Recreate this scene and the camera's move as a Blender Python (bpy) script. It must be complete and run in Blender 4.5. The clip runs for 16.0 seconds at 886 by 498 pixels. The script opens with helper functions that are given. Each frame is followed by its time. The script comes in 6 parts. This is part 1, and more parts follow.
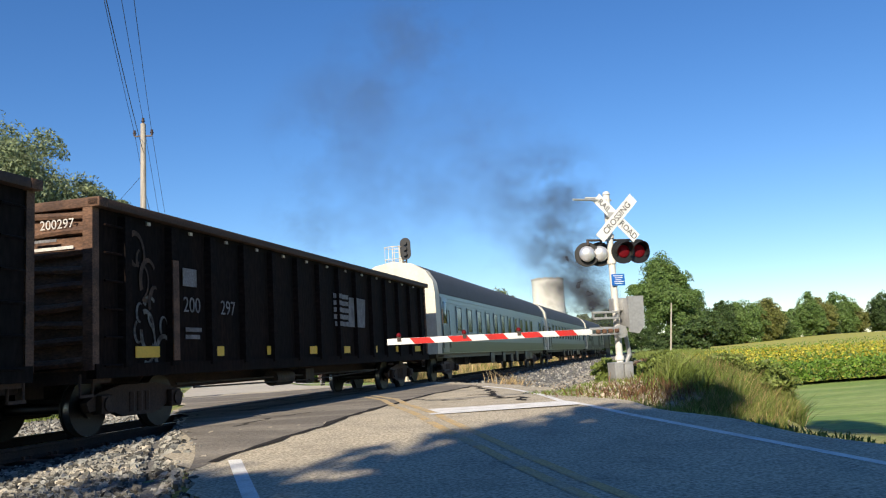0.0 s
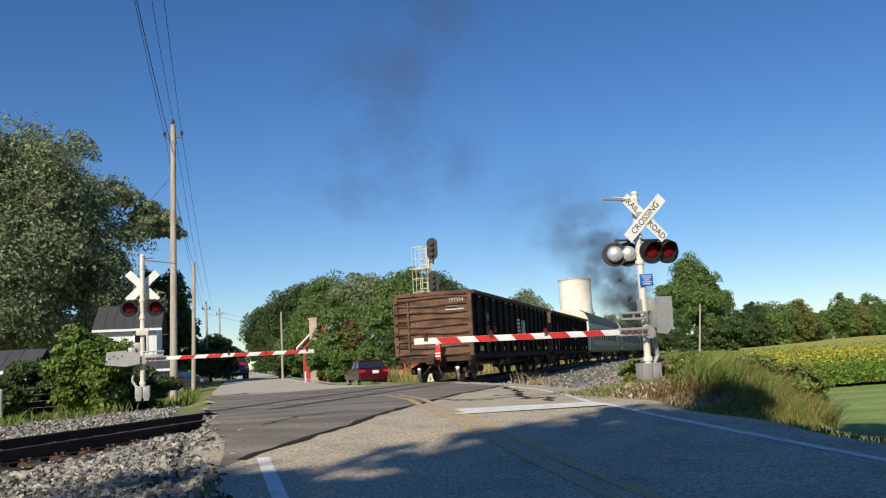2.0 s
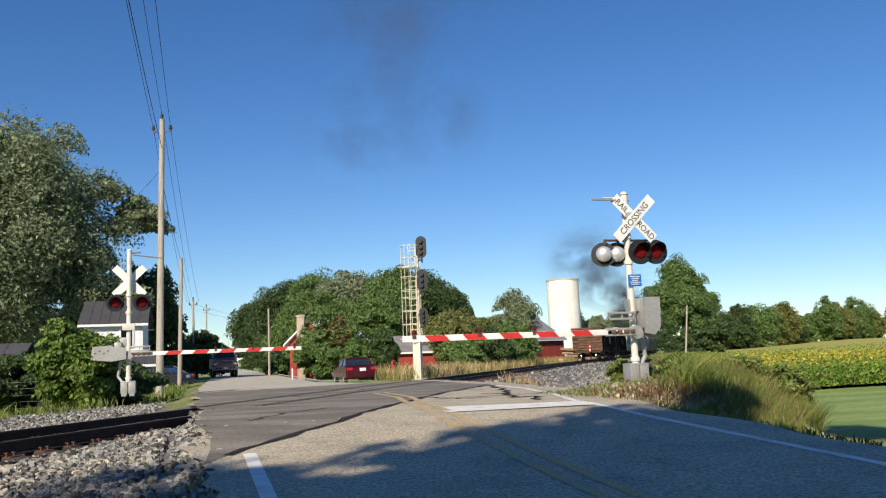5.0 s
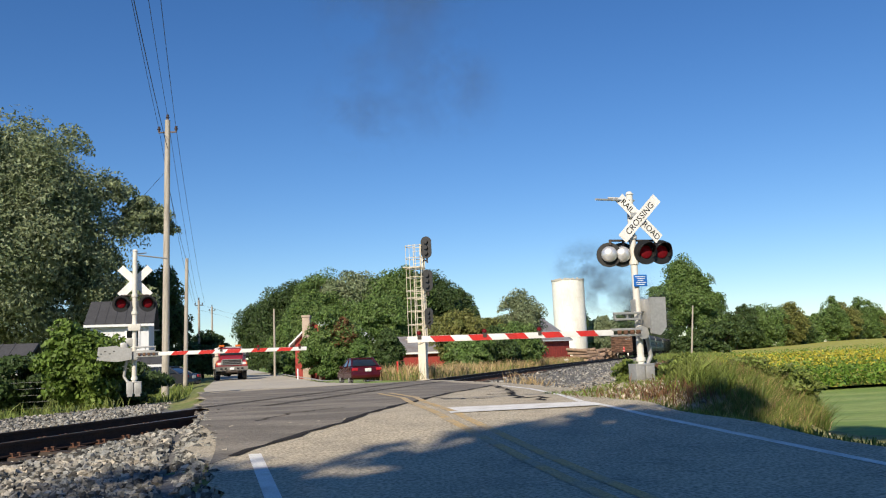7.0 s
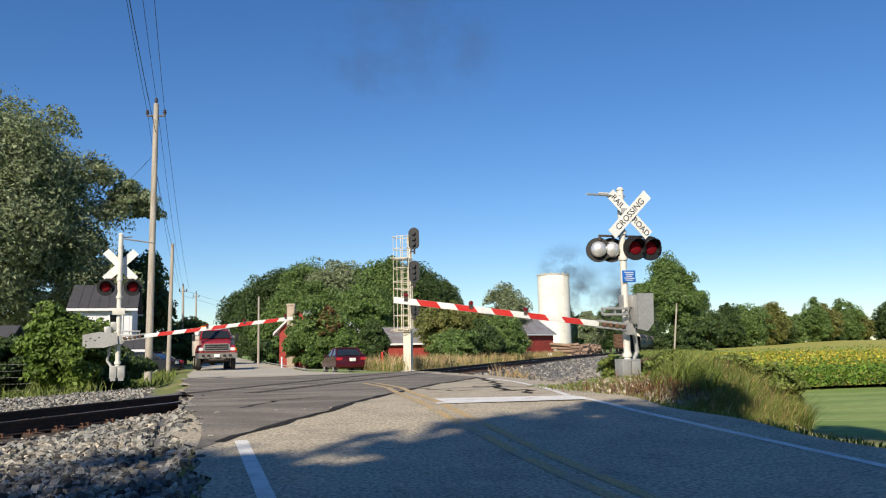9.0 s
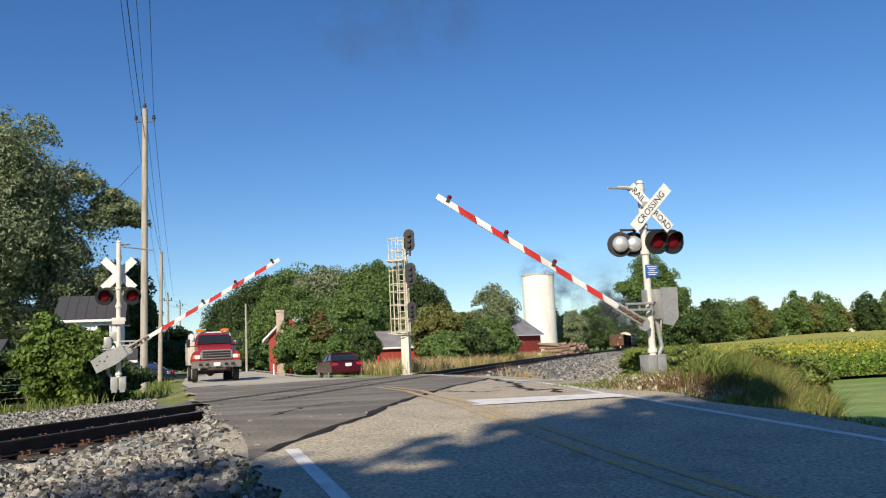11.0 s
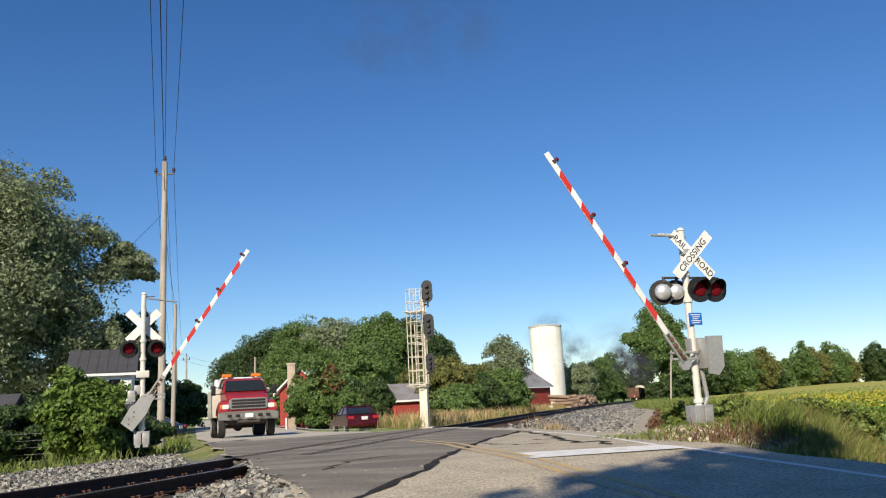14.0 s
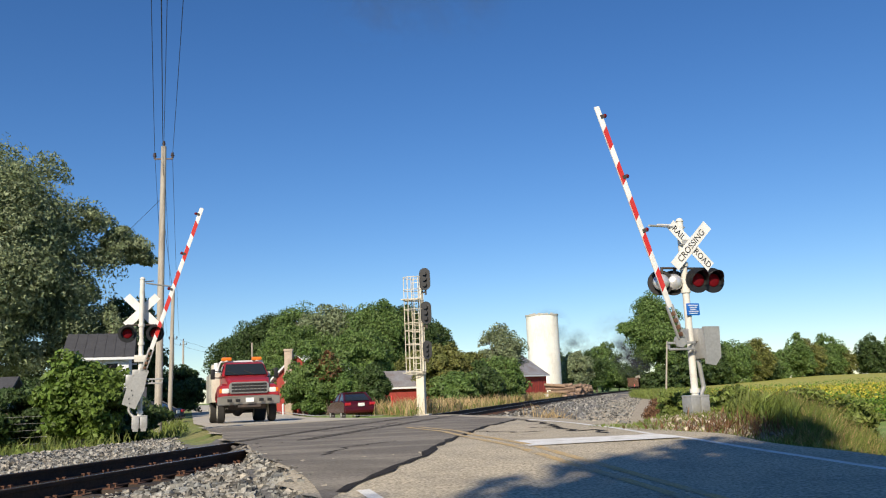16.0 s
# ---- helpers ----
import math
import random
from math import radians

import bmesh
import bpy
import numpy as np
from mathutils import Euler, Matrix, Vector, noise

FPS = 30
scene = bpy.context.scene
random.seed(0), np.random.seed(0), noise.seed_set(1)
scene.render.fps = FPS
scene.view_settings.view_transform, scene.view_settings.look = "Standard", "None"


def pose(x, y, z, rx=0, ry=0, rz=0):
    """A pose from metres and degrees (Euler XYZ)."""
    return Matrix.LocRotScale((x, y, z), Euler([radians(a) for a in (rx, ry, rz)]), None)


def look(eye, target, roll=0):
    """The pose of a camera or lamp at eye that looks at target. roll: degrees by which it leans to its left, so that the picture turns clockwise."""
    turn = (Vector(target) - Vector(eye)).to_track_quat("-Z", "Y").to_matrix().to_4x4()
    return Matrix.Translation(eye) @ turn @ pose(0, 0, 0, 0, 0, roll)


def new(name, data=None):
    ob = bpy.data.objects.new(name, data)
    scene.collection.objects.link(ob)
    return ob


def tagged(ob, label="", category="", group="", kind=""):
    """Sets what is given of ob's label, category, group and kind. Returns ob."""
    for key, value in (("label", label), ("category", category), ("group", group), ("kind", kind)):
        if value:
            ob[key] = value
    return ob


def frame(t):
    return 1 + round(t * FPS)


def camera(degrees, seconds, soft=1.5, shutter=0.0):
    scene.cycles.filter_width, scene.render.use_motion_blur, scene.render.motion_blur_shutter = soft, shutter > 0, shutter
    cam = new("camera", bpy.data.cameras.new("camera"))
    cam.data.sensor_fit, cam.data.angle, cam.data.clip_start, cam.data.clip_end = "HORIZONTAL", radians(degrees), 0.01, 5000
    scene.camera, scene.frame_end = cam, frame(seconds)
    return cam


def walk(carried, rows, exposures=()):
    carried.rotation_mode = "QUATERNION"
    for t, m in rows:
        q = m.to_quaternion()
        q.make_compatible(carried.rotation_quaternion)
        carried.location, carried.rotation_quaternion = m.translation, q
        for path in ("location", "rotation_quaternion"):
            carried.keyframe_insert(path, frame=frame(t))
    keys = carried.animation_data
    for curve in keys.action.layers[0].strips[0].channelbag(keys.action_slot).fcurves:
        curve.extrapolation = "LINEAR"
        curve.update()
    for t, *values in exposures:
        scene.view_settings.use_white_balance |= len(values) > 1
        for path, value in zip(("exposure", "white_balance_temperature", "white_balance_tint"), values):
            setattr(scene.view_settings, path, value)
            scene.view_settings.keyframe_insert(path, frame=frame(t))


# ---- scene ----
cam = camera(56.3, 16.0, 1.15)
PATH = [
    (0, (0.24, 0.501, 0.84), (0.309, 2.483, 1.101), -3.3),
    (0.5, (0.22, 0.502, 0.84), (0.25, 2.485, 1.105), -3.0),
    (1, (0.231, 0.493, 0.842), (0.254, 2.476, 1.1), -3.1),
    (1.5, (0.237, 0.51, 0.842), (0.253, 2.493, 1.096), -3.1),
    (2, (0.234, 0.501, 0.832), (0.239, 2.483, 1.097), -3.0),
    (2.5, (0.23, 0.523, 0.835), (0.222, 2.505, 1.101), -2.8),
    (3, (0.222, 0.538, 0.834), (0.221, 2.522, 1.091), -2.7),
    (3.5, (0.219, 0.528, 0.83), (0.228, 2.512, 1.087), -2.6),
    (4, (0.213, 0.515, 0.824), (0.237, 2.497, 1.088), -2.4),
    (6.5, (0.221, 0.522, 0.818), (0.256, 2.505, 1.073), -2.4),
    (7, (0.22, 0.531, 0.822), (0.24, 2.514, 1.084), -2.4),
    (7.5, (0.211, 0.512, 0.821), (0.229, 2.494, 1.083), -2.0),
    (8, (0.197, 0.519, 0.817), (0.231, 2.502, 1.08), -1.6),
    (8.5, (0.192, 0.525, 0.821), (0.236, 2.509, 1.069), -1.3),
    (9, (0.149, 0.575, 0.807), (0.202, 2.559, 1.049), -1.1),
    (9.2, (0.104, 0.643, 0.805), (0.161, 2.627, 1.057), -0.9),
    (11.5, (-0.873, 1.065, 0.79), (-0.77, 3.047, 1.037), -3.1),
    (12, (-1.053, 1.178, 0.789), (-0.991, 3.155, 1.083), -2.7),
    (12.5, (-1.148, 1.302, 0.798), (-1.071, 3.274, 1.121), -3.1),
    (13, (-1.286, 1.266, 0.798), (-1.204, 3.233, 1.151), -3.4),
    (13.5, (-1.361, 1.2, 0.797), (-1.289, 3.163, 1.175), -3.0),
    (14, (-1.382, 1.218, 0.796), (-1.279, 3.181, 1.168), -3.0),
    (14.5, (-1.387, 1.219, 0.801), (-1.273, 3.182, 1.166), -2.9),
    (15, (-1.398, 1.205, 0.792), (-1.29, 3.168, 1.157), -2.7),
    (15.5, (-1.406, 1.201, 0.81), (-1.309, 3.165, 1.171), -2.7),
    (16, (-1.42, 1.189, 0.794), (-1.312, 3.157, 1.137), -2.4),
]
walk(cam, [(t, look(eye, target, roll)) for t, eye, target, roll in PATH],
     [(0.0, 0.46), (1.0, 0.42), (1.5, 0.26), (2.0, 0.06), (2.5, 0.12), (3.0, 0.2), (7.0, 0.2), (16.0, 0.2)])

# ---------------- world, sun, exposure ----------------
SUN_AZ, SUN_EL = 20.0, 33.0          # degrees behind-left of the road camera, height
sun_from = Vector((-math.sin(radians(SUN_AZ)) * math.cos(radians(SUN_EL)), -math.cos(radians(SUN_AZ)) * math.cos(radians(SUN_EL)), math.sin(radians(SUN_EL))))
world = bpy.data.worlds.new("sky")
scene.world = world
world.use_nodes = True
wn = world.node_tree
sky = wn.nodes.new("ShaderNodeTexSky")
sky.sky_type, sky.sun_disc = "NISHITA", False
sky.sun_elevation, sky.sun_rotation = radians(SUN_EL), math.atan2(sun_from.x, sun_from.y)
sky.air_density, sky.dust_density, sky.ozone_density = 1.0, 0.03, 5.0
background = wn.nodes["Background"]
background.inputs["Strength"].default_value = 0.1
vivid = wn.nodes.new("ShaderNodeHueSaturation")
vivid.inputs["Saturation"].default_value, vivid.inputs["Hue"].default_value = 1.19, 0.507
wn.links.new(sky.outputs[0], vivid.inputs["Color"])
wn.links.new(vivid.outputs[0], background.inputs["Color"])
sun_data = bpy.data.lights.new("sun", "SUN")
sun_data.energy, sun_data.angle, sun_data.color = 5.0, radians(0.55), (1.0, 0.88, 0.7)
sun = new("sun", sun_data)
sun.matrix_world = look(sun_from * 100, (0, 0, 0))

# ---------------- materials ----------------
def mat(name, color, rough=0.8, metal=0.0, vary=0.25, scale=6.0, fine=40.0, bump=0.0, tint=None, obj_random=0.0, island=0.0, spec=0.5, stretch=(1, 1, 1), alpha=1.0, trans=0.0, amount=0.6):
    """A painted, stained or grained surface: broad stains towards a second tint, fine grain, relief."""
    m = bpy.data.materials.new(name)
    m.use_nodes = True
    t = m.node_tree
    b = t.nodes["Principled BSDF"]
    b.inputs["Roughness"].default_value, b.inputs["Metallic"].default_value = rough, metal
    b.inputs["Specular IOR Level"].default_value = spec
    co = t.nodes.new("ShaderNodeTexCoord")
    mp = t.nodes.new("ShaderNodeMapping")
    mp.inputs["Scale"].default_value = stretch
    t.links.new(co.outputs["Object"], mp.inputs["Vector"])
    n1, n2 = t.nodes.new("ShaderNodeTexNoise"), t.nodes.new("ShaderNodeTexNoise")
    n1.inputs["Scale"].default_value, n1.inputs["Detail"].default_value = scale, 5
    n2.inputs["Scale"].default_value, n2.inputs["Detail"].default_value = fine, 3
    for n in (n1, n2):
        t.links.new(mp.outputs[0], n.inputs["Vector"])
    ramp = t.nodes.new("ShaderNodeMapRange")
    ramp.inputs["From Min"].default_value, ramp.inputs["From Max"].default_value = 0.42, 0.66
    ramp.inputs["To Max"].default_value = amount
    t.links.new(n1.outputs[0], ramp.inputs[0])
    mix = t.nodes.new("ShaderNodeMix")
    mix.data_type = "RGBA"
    c = tuple(color)
    second = tint if tint else tuple(v * (1 - vary) for v in c)
    mix.inputs["A"].default_value, mix.inputs["B"].default_value = (*c, 1), (*second, 1)
    t.links.new(ramp.outputs[0], mix.inputs["Factor"])
    hsv = t.nodes.new("ShaderNodeHueSaturation")
    t.links.new(mix.outputs["Result"], hsv.inputs["Color"])
    val = t.nodes.new("ShaderNodeMapRange")
    val.inputs["From Min"].default_value, val.inputs["From Max"].default_value = 0.3, 0.7
    val.inputs["To Min"].default_value, val.inputs["To Max"].default_value = 1 - vary, 1 + vary
    t.links.new(n2.outputs[0], val.inputs[0])
    last = val.outputs[0]
    for source, strength in (("obj", obj_random), ("isl", island)):
        if strength:
            info = t.nodes.new("ShaderNodeObjectInfo" if source == "obj" else "ShaderNodeNewGeometry")
            r = t.nodes.new("ShaderNodeMapRange")
            r.inputs["To Min"].default_value, r.inputs["To Max"].default_value = 1 - strength, 1 + strength
            t.links.new(info.outputs["Random" if source == "obj" else "Random Per Island"], r.inputs[0])
            mul = t.nodes.new("ShaderNodeMath")
            mul.operation = "MULTIPLY"
            t.links.new(last, mul.inputs[0])
            t.links.new(r.outputs[0], mul.inputs[1])
            last = mul.outputs[0]
    t.links.new(last, hsv.inputs["Value"])
    t.links.new(hsv.outputs[0], b.inputs["Base Color"])
    if bump:
        bp = t.nodes.new("ShaderNodeBump")
        bp.inputs["Strength"].default_value, bp.inputs["Distance"].default_value = min(1, bump), 0.02
        t.links.new(n2.outputs[0], bp.inputs["Height"])
        t.links.new(bp.outputs[0], b.inputs["Normal"])
    if alpha < 1:
        b.inputs["Alpha"].default_value = alpha
    if trans:
        tr = t.nodes.new("ShaderNodeBsdfTranslucent")
        ms = t.nodes.new("ShaderNodeMixShader")
        ms.inputs[0].default_value = trans
        t.links.new(hsv.outputs[0], tr.inputs["Color"])
        t.links.new(b.outputs[0], ms.inputs[1])
        t.links.new(tr.outputs[0], ms.inputs[2])
        t.links.new(ms.outputs[0], t.nodes["Material Output"].inputs["Surface"])
    return m


def glow(name, color, strength):
    m = mat(name, color, 0.5, spec=0.15)
    b = m.node_tree.nodes["Principled BSDF"]
    b.inputs["Emission Color"].default_value, b.inputs["Emission Strength"].default_value = (*color, 1), strength
    return m


def leaf(name, color, tint):
    return mat(name, color, 0.55, vary=0.2, scale=0.6, fine=3, tint=tint, island=0.45, trans=0.28, spec=0.35)


M_GRASS = mat("verge_grass", (0.16, 0.2, 0.05), 0.9, vary=0.35, scale=0.5, fine=9, bump=0.6, tint=(0.3, 0.25, 0.1))
M_LAWN = mat("mown_grass", (0.16, 0.25, 0.05), 0.9, vary=0.3, scale=0.55, fine=9, bump=0.6, tint=(0.28, 0.34, 0.1), stretch=(0.25, 1.6, 1), amount=0.9)
M_DIRT = mat("bare_dirt", (0.42, 0.36, 0.27), 0.95, vary=0.25, scale=1.2, fine=18, bump=0.6, tint=(0.3, 0.25, 0.17))
M_ROAD = mat("worn_chip_seal", (0.48, 0.42, 0.315), 0.9, vary=0.45, scale=1.3, fine=30, bump=0.6, tint=(0.34, 0.3, 0.235), spec=0.12)
M_FARROAD = mat("pale_concrete_road", (0.52, 0.475, 0.39), 0.9, vary=0.15, scale=0.4, fine=20, bump=0.2, tint=(0.42, 0.385, 0.32), spec=0.12)
M_PATCH = mat("dark_asphalt", (0.185, 0.167, 0.143), 0.9, vary=0.35, scale=0.8, fine=45, bump=0.6, tint=(0.3, 0.27, 0.225), stretch=(0.5, 1.6, 1), amount=0.85, spec=0.12)
M_SEAL = mat("crack_sealer", (0.035, 0.032, 0.03), 0.9, vary=0.3, scale=3, fine=30, spec=0.1)
M_WHITE = mat("worn_white_road_paint", (0.8, 0.79, 0.75), 0.8, vary=0.12, scale=4, fine=50, tint=(0.5, 0.48, 0.43))
M_YELLOW = mat("worn_yellow_road_paint", (0.52, 0.37, 0.17), 0.9, vary=0.3, scale=2.6, fine=40, tint=(0.4, 0.34, 0.24), amount=1.0)
M_BALLAST = mat("ballast_bed", (0.13, 0.125, 0.115), 0.95, vary=0.4, scale=2, fine=22, bump=1.0, tint=(0.24, 0.225, 0.2))
M_STONE = mat("ballast_stone", (0.165, 0.168, 0.16), 0.9, vary=0.3, scale=3, fine=40, island=0.9, tint=(0.37, 0.32, 0.25))
M_OILSTONE = mat("oily_ballast_stone", (0.055, 0.05, 0.046), 0.85, vary=0.3, scale=3, fine=40, island=0.7, tint=(0.11, 0.095, 0.08))
M_RAIL = mat("rusty_rail_steel", (0.045, 0.03, 0.024), 0.8, vary=0.3, scale=4, fine=40, tint=(0.08, 0.042, 0.026), spec=0.25)
M_RAILTOP = mat("polished_rail_head", (0.4, 0.38, 0.36), 0.3, metal=0.9, vary=0.15, stretch=(1, 1, 1))
M_TIE = mat("creosoted_wood", (0.045, 0.034, 0.028), 0.9, vary=0.35, scale=3, fine=30, obj_random=0.3, bump=0.5)
M_PLATE = mat("rusted_plate", (0.12, 0.056, 0.034), 0.85, vary=0.3, scale=8, fine=60)
M_GONDOLA = mat("sooty_black_paint", (0.0085, 0.0072, 0.0072), 0.75, vary=0.45, scale=1.1, fine=14, tint=(0.024, 0.014, 0.011), stretch=(1, 1, 0.35), spec=0.08)
M_GONDOLARUST = mat("rust_streaked_black_paint", (0.0075, 0.006, 0.006), 0.8, vary=0.5, scale=1.3, fine=16, tint=(0.02, 0.0105, 0.0075), stretch=(1, 1, 0.3), spec=0.07)
M_RUST = mat("rust_brown_steel", (0.15, 0.079, 0.046), 0.8, vary=0.4, scale=2.4, fine=26, tint=(0.055, 0.029, 0.019), stretch=(0.7, 1, 1.6), bump=0.4, amount=0.85)
M_RUSTDARK = mat("dark_rusty_steel", (0.06, 0.034, 0.024), 0.8, vary=0.3, scale=3, fine=30)
M_IRON = mat("greasy_iron", (0.05, 0.042, 0.038), 0.65, vary=0.35, scale=5, fine=30, tint=(0.1, 0.065, 0.045))
M_WHEEL = mat("worn_wheel_steel", (0.035, 0.029, 0.026), 0.45, metal=0.5, vary=0.2)
M_STENCIL = mat("faded_white_stencil", (0.62, 0.6, 0.56), 0.8, vary=0.15, scale=9, fine=40, tint=(0.3, 0.27, 0.25))
M_DIMSTENCIL = mat("grimy_stencil", (0.2, 0.2, 0.21), 0.8, vary=0.3, scale=5, fine=30, tint=(0.06, 0.06, 0.065))
M_REFLECT = mat("yellow_reflector", (0.75, 0.47, 0.03), 0.5, vary=0.12, scale=6)
M_COACH = mat("silver_green_coach_paint", (0.2, 0.26, 0.275), 0.34, metal=0.1, vary=0.07, scale=0.7, fine=6)
M_COACHROOF = mat("dark_grey_coach_roof", (0.05, 0.054, 0.06), 0.7, vary=0.15, scale=0.8, fine=8)
M_COACHGREEN = mat("dark_green_band", (0.035, 0.07, 0.05), 0.3, vary=0.15)
M_CREAM = mat("cream_paint", (0.72, 0.66, 0.53), 0.6, vary=0.08, scale=1.2, fine=12, tint=(0.55, 0.48, 0.37))
M_WINDOW = mat("dark_window_glass", (0.01, 0.012, 0.014), 0.12, vary=0.1, spec=0.25)
M_BLACK = mat("black_enamel", (0.015, 0.015, 0.016), 0.45, vary=0.2)
M_GALV = mat("galvanised_steel", (0.52, 0.52, 0.5), 0.45, metal=0.35, vary=0.12, scale=5, fine=40, tint=(0.4, 0.39, 0.36))
M_BOX = mat("weathered_aluminium_box", (0.42, 0.42, 0.41), 0.5, metal=0.4, vary=0.1, scale=3, fine=20, tint=(0.33, 0.33, 0.32))
M_DOME = mat("silver_dome", (0.72, 0.72, 0.72), 0.35, metal=0.6, vary=0.08)
M_SIGNWHITE = mat("white_sign_sheeting", (0.82, 0.82, 0.8), 0.5, vary=0.05, scale=4, tint=(0.68, 0.67, 0.63))
M_SIGNBACK = mat("bare_sign_back", (0.62, 0.62, 0.6), 0.4, metal=0.3, vary=0.08)
M_RED = mat("red_reflective_sheeting", (0.6, 0.03, 0.025), 0.45, vary=0.1, scale=4, tint=(0.5, 0.06, 0.05))
M_LENS = glow("red_signal_lens", (0.13, 0.004, 0.008), 0.1)
M_MAST = mat("weathered_white_mast_paint", (0.72, 0.7, 0.64), 0.5, vary=0.08, scale=3, fine=30, tint=(0.5, 0.47, 0.41))
M_BLUE = mat("blue_sign_sheeting", (0.01, 0.13, 0.5), 0.5, vary=0.05)
M_CONCRETE = mat("weathered_concrete", (0.5, 0.47, 0.42), 0.9, vary=0.15, scale=3, fine=25, bump=0.3, tint=(0.36, 0.33, 0.29))
M_SILO = mat("whitewashed_silo", (0.85, 0.83, 0.77), 0.85, vary=0.08, scale=0.5, fine=5, tint=(0.66, 0.62, 0.54), stretch=(1, 1, 0.35))
M_POLE = mat("weathered_pole_wood", (0.43, 0.39, 0.33), 0.9, vary=0.2, scale=3, fine=25, stretch=(4, 4, 0.2), tint=(0.24, 0.2, 0.16), bump=0.3)
M_WIRE = mat("black_wire", (0.02, 0.02, 0.022), 0.6)
M_CERAMIC = mat("brown_insulator", (0.08, 0.05, 0.04), 0.3)
M_BARNRED = mat("barn_red_boards", (0.32, 0.045, 0.035), 0.85, vary=0.2, scale=1.2, fine=14, stretch=(3, 3, 0.3), tint=(0.22, 0.04, 0.032))
M_TIN = mat("grey_tin_roof", (0.38, 0.37, 0.36), 0.5, metal=0.4, vary=0.15, scale=0.8, fine=8, tint=(0.27, 0.21, 0.17))
M_SIDING = mat("white_siding", (0.72, 0.73, 0.74), 0.7, vary=0.06, scale=1)
M_SHINGLE = mat("dark_shingles", (0.06, 0.06, 0.065), 0.9, vary=0.25, scale=2, fine=14)
M_BRICK = mat("pale_chimney_brick", (0.46, 0.37, 0.29), 0.9, vary=0.2, scale=3, fine=20, tint=(0.33, 0.25, 0.19))
M_BARK = mat("grey_bark", (0.14, 0.11, 0.085), 0.95, vary=0.3, scale=3, fine=20, stretch=(3, 3, 0.5), bump=0.8)
M_LOG = mat("cut_log_wood", (0.28, 0.19, 0.13), 0.9, vary=0.3, scale=3, fine=20, obj_random=0.4, tint=(0.14, 0.1, 0.08))
M_TRUCKRED = mat("faded_red_truck_paint", (0.33, 0.02, 0.028), 0.35, vary=0.1, scale=1.5, tint=(0.27, 0.03, 0.035), amount=0.4)
M_SEDAN = mat("dark_maroon_car_paint", (0.06, 0.005, 0.009), 0.2, vary=0.06)
M_CHROME = mat("grey_bumper", (0.36, 0.35, 0.33), 0.4, metal=0.5, vary=0.1)
M_BEIGE = mat("beige_service_body", (0.6, 0.56, 0.47), 0.5, vary=0.08, tint=(0.48, 0.44, 0.37))
M_TYRE = mat("tyre_rubber", (0.025, 0.024, 0.023), 0.9, vary=0.2)
M_GLASS = mat("vehicle_glass", (0.02, 0.025, 0.028), 0.06, vary=0.05)
M_AMBER = mat("amber_lens", (0.75, 0.2, 0.02), 0.3, vary=0.05)
M_TAIL = mat("tail_lamp_red", (0.45, 0.02, 0.03), 0.2)
M_LAMP = mat("headlamp_lens", (0.75, 0.74, 0.7), 0.15, vary=0.05)
M_BAR = mat("plate_white", (0.8, 0.8, 0.78), 0.5, vary=0.04)
M_BEAN_G = leaf("bean_leaf_green", (0.13, 0.23, 0.035), (0.2, 0.3, 0.04))
M_BEAN_Y = leaf("bean_leaf_yellow", (0.5, 0.42, 0.05), (0.36, 0.38, 0.06))
M_BEANSOIL = mat("crop_canopy", (0.38, 0.35, 0.06), 0.95, vary=0.3, scale=0.25, fine=2, tint=(0.27, 0.3, 0.05))
M_WEED = leaf("green_weed", (0.17, 0.23, 0.05), (0.26, 0.25, 0.08))
M_STRAW = leaf("dry_straw", (0.5, 0.37, 0.19), (0.38, 0.24, 0.11))
M_BROWNWEED = leaf("brown_dock", (0.2, 0.11, 0.06), (0.3, 0.18, 0.1))
M_LEAF_SILVER = leaf("silver_green_leaf", (0.19, 0.235, 0.12), (0.31, 0.35, 0.21))
M_LEAF_DARK = leaf("dark_green_leaf", (0.06, 0.1, 0.03), (0.09, 0.14, 0.045))
M_LEAF_MID = leaf("mid_green_leaf", (0.118, 0.195, 0.05), (0.19, 0.265, 0.085))
M_LEAF_BRIGHT = leaf("bright_green_leaf", (0.12, 0.19, 0.035), (0.2, 0.27, 0.06))
M_LEAF_OLIVE = leaf("olive_leaf", (0.16, 0.18, 0.05), (0.25, 0.23, 0.07))
M_LEAF_RUSSET = leaf("russet_leaf", (0.2, 0.085, 0.04), (0.14, 0.13, 0.045))

# ---------------- mesh helpers ----------------
def box(bm, c, size, rot=(0, 0, 0), bevel=0.0, taper=1.0):
    r = bmesh.ops.create_cube(bm, size=1.0, matrix=pose(*c, *rot) @ Matrix.Diagonal((*size, 1)))
    if taper != 1.0:
        m = pose(*c, *rot)
        for v in r["verts"]:
            p = m.inverted() @ v.co
            if p.z > 0:
                v.co = m @ Vector((p.x * taper, p.y * taper, p.z))
    if bevel:
        edges = list({e for v in r["verts"] for e in v.link_edges})
        bmesh.ops.bevel(bm, geom=edges, offset=bevel, segments=2, affect="EDGES", profile=0.6)


def rod(bm, a, b, r0, r1=None, seg=10):
    a, b = Vector(a), Vector(b)
    d = b - a
    m = Matrix.Translation((a + b) / 2) @ d.to_track_quat("Z", "Y").to_matrix().to_4x4()
    bmesh.ops.create_cone(bm, cap_ends=True, segments=seg, radius1=r0, radius2=r0 if r1 is None else r1, depth=d.length, matrix=m)


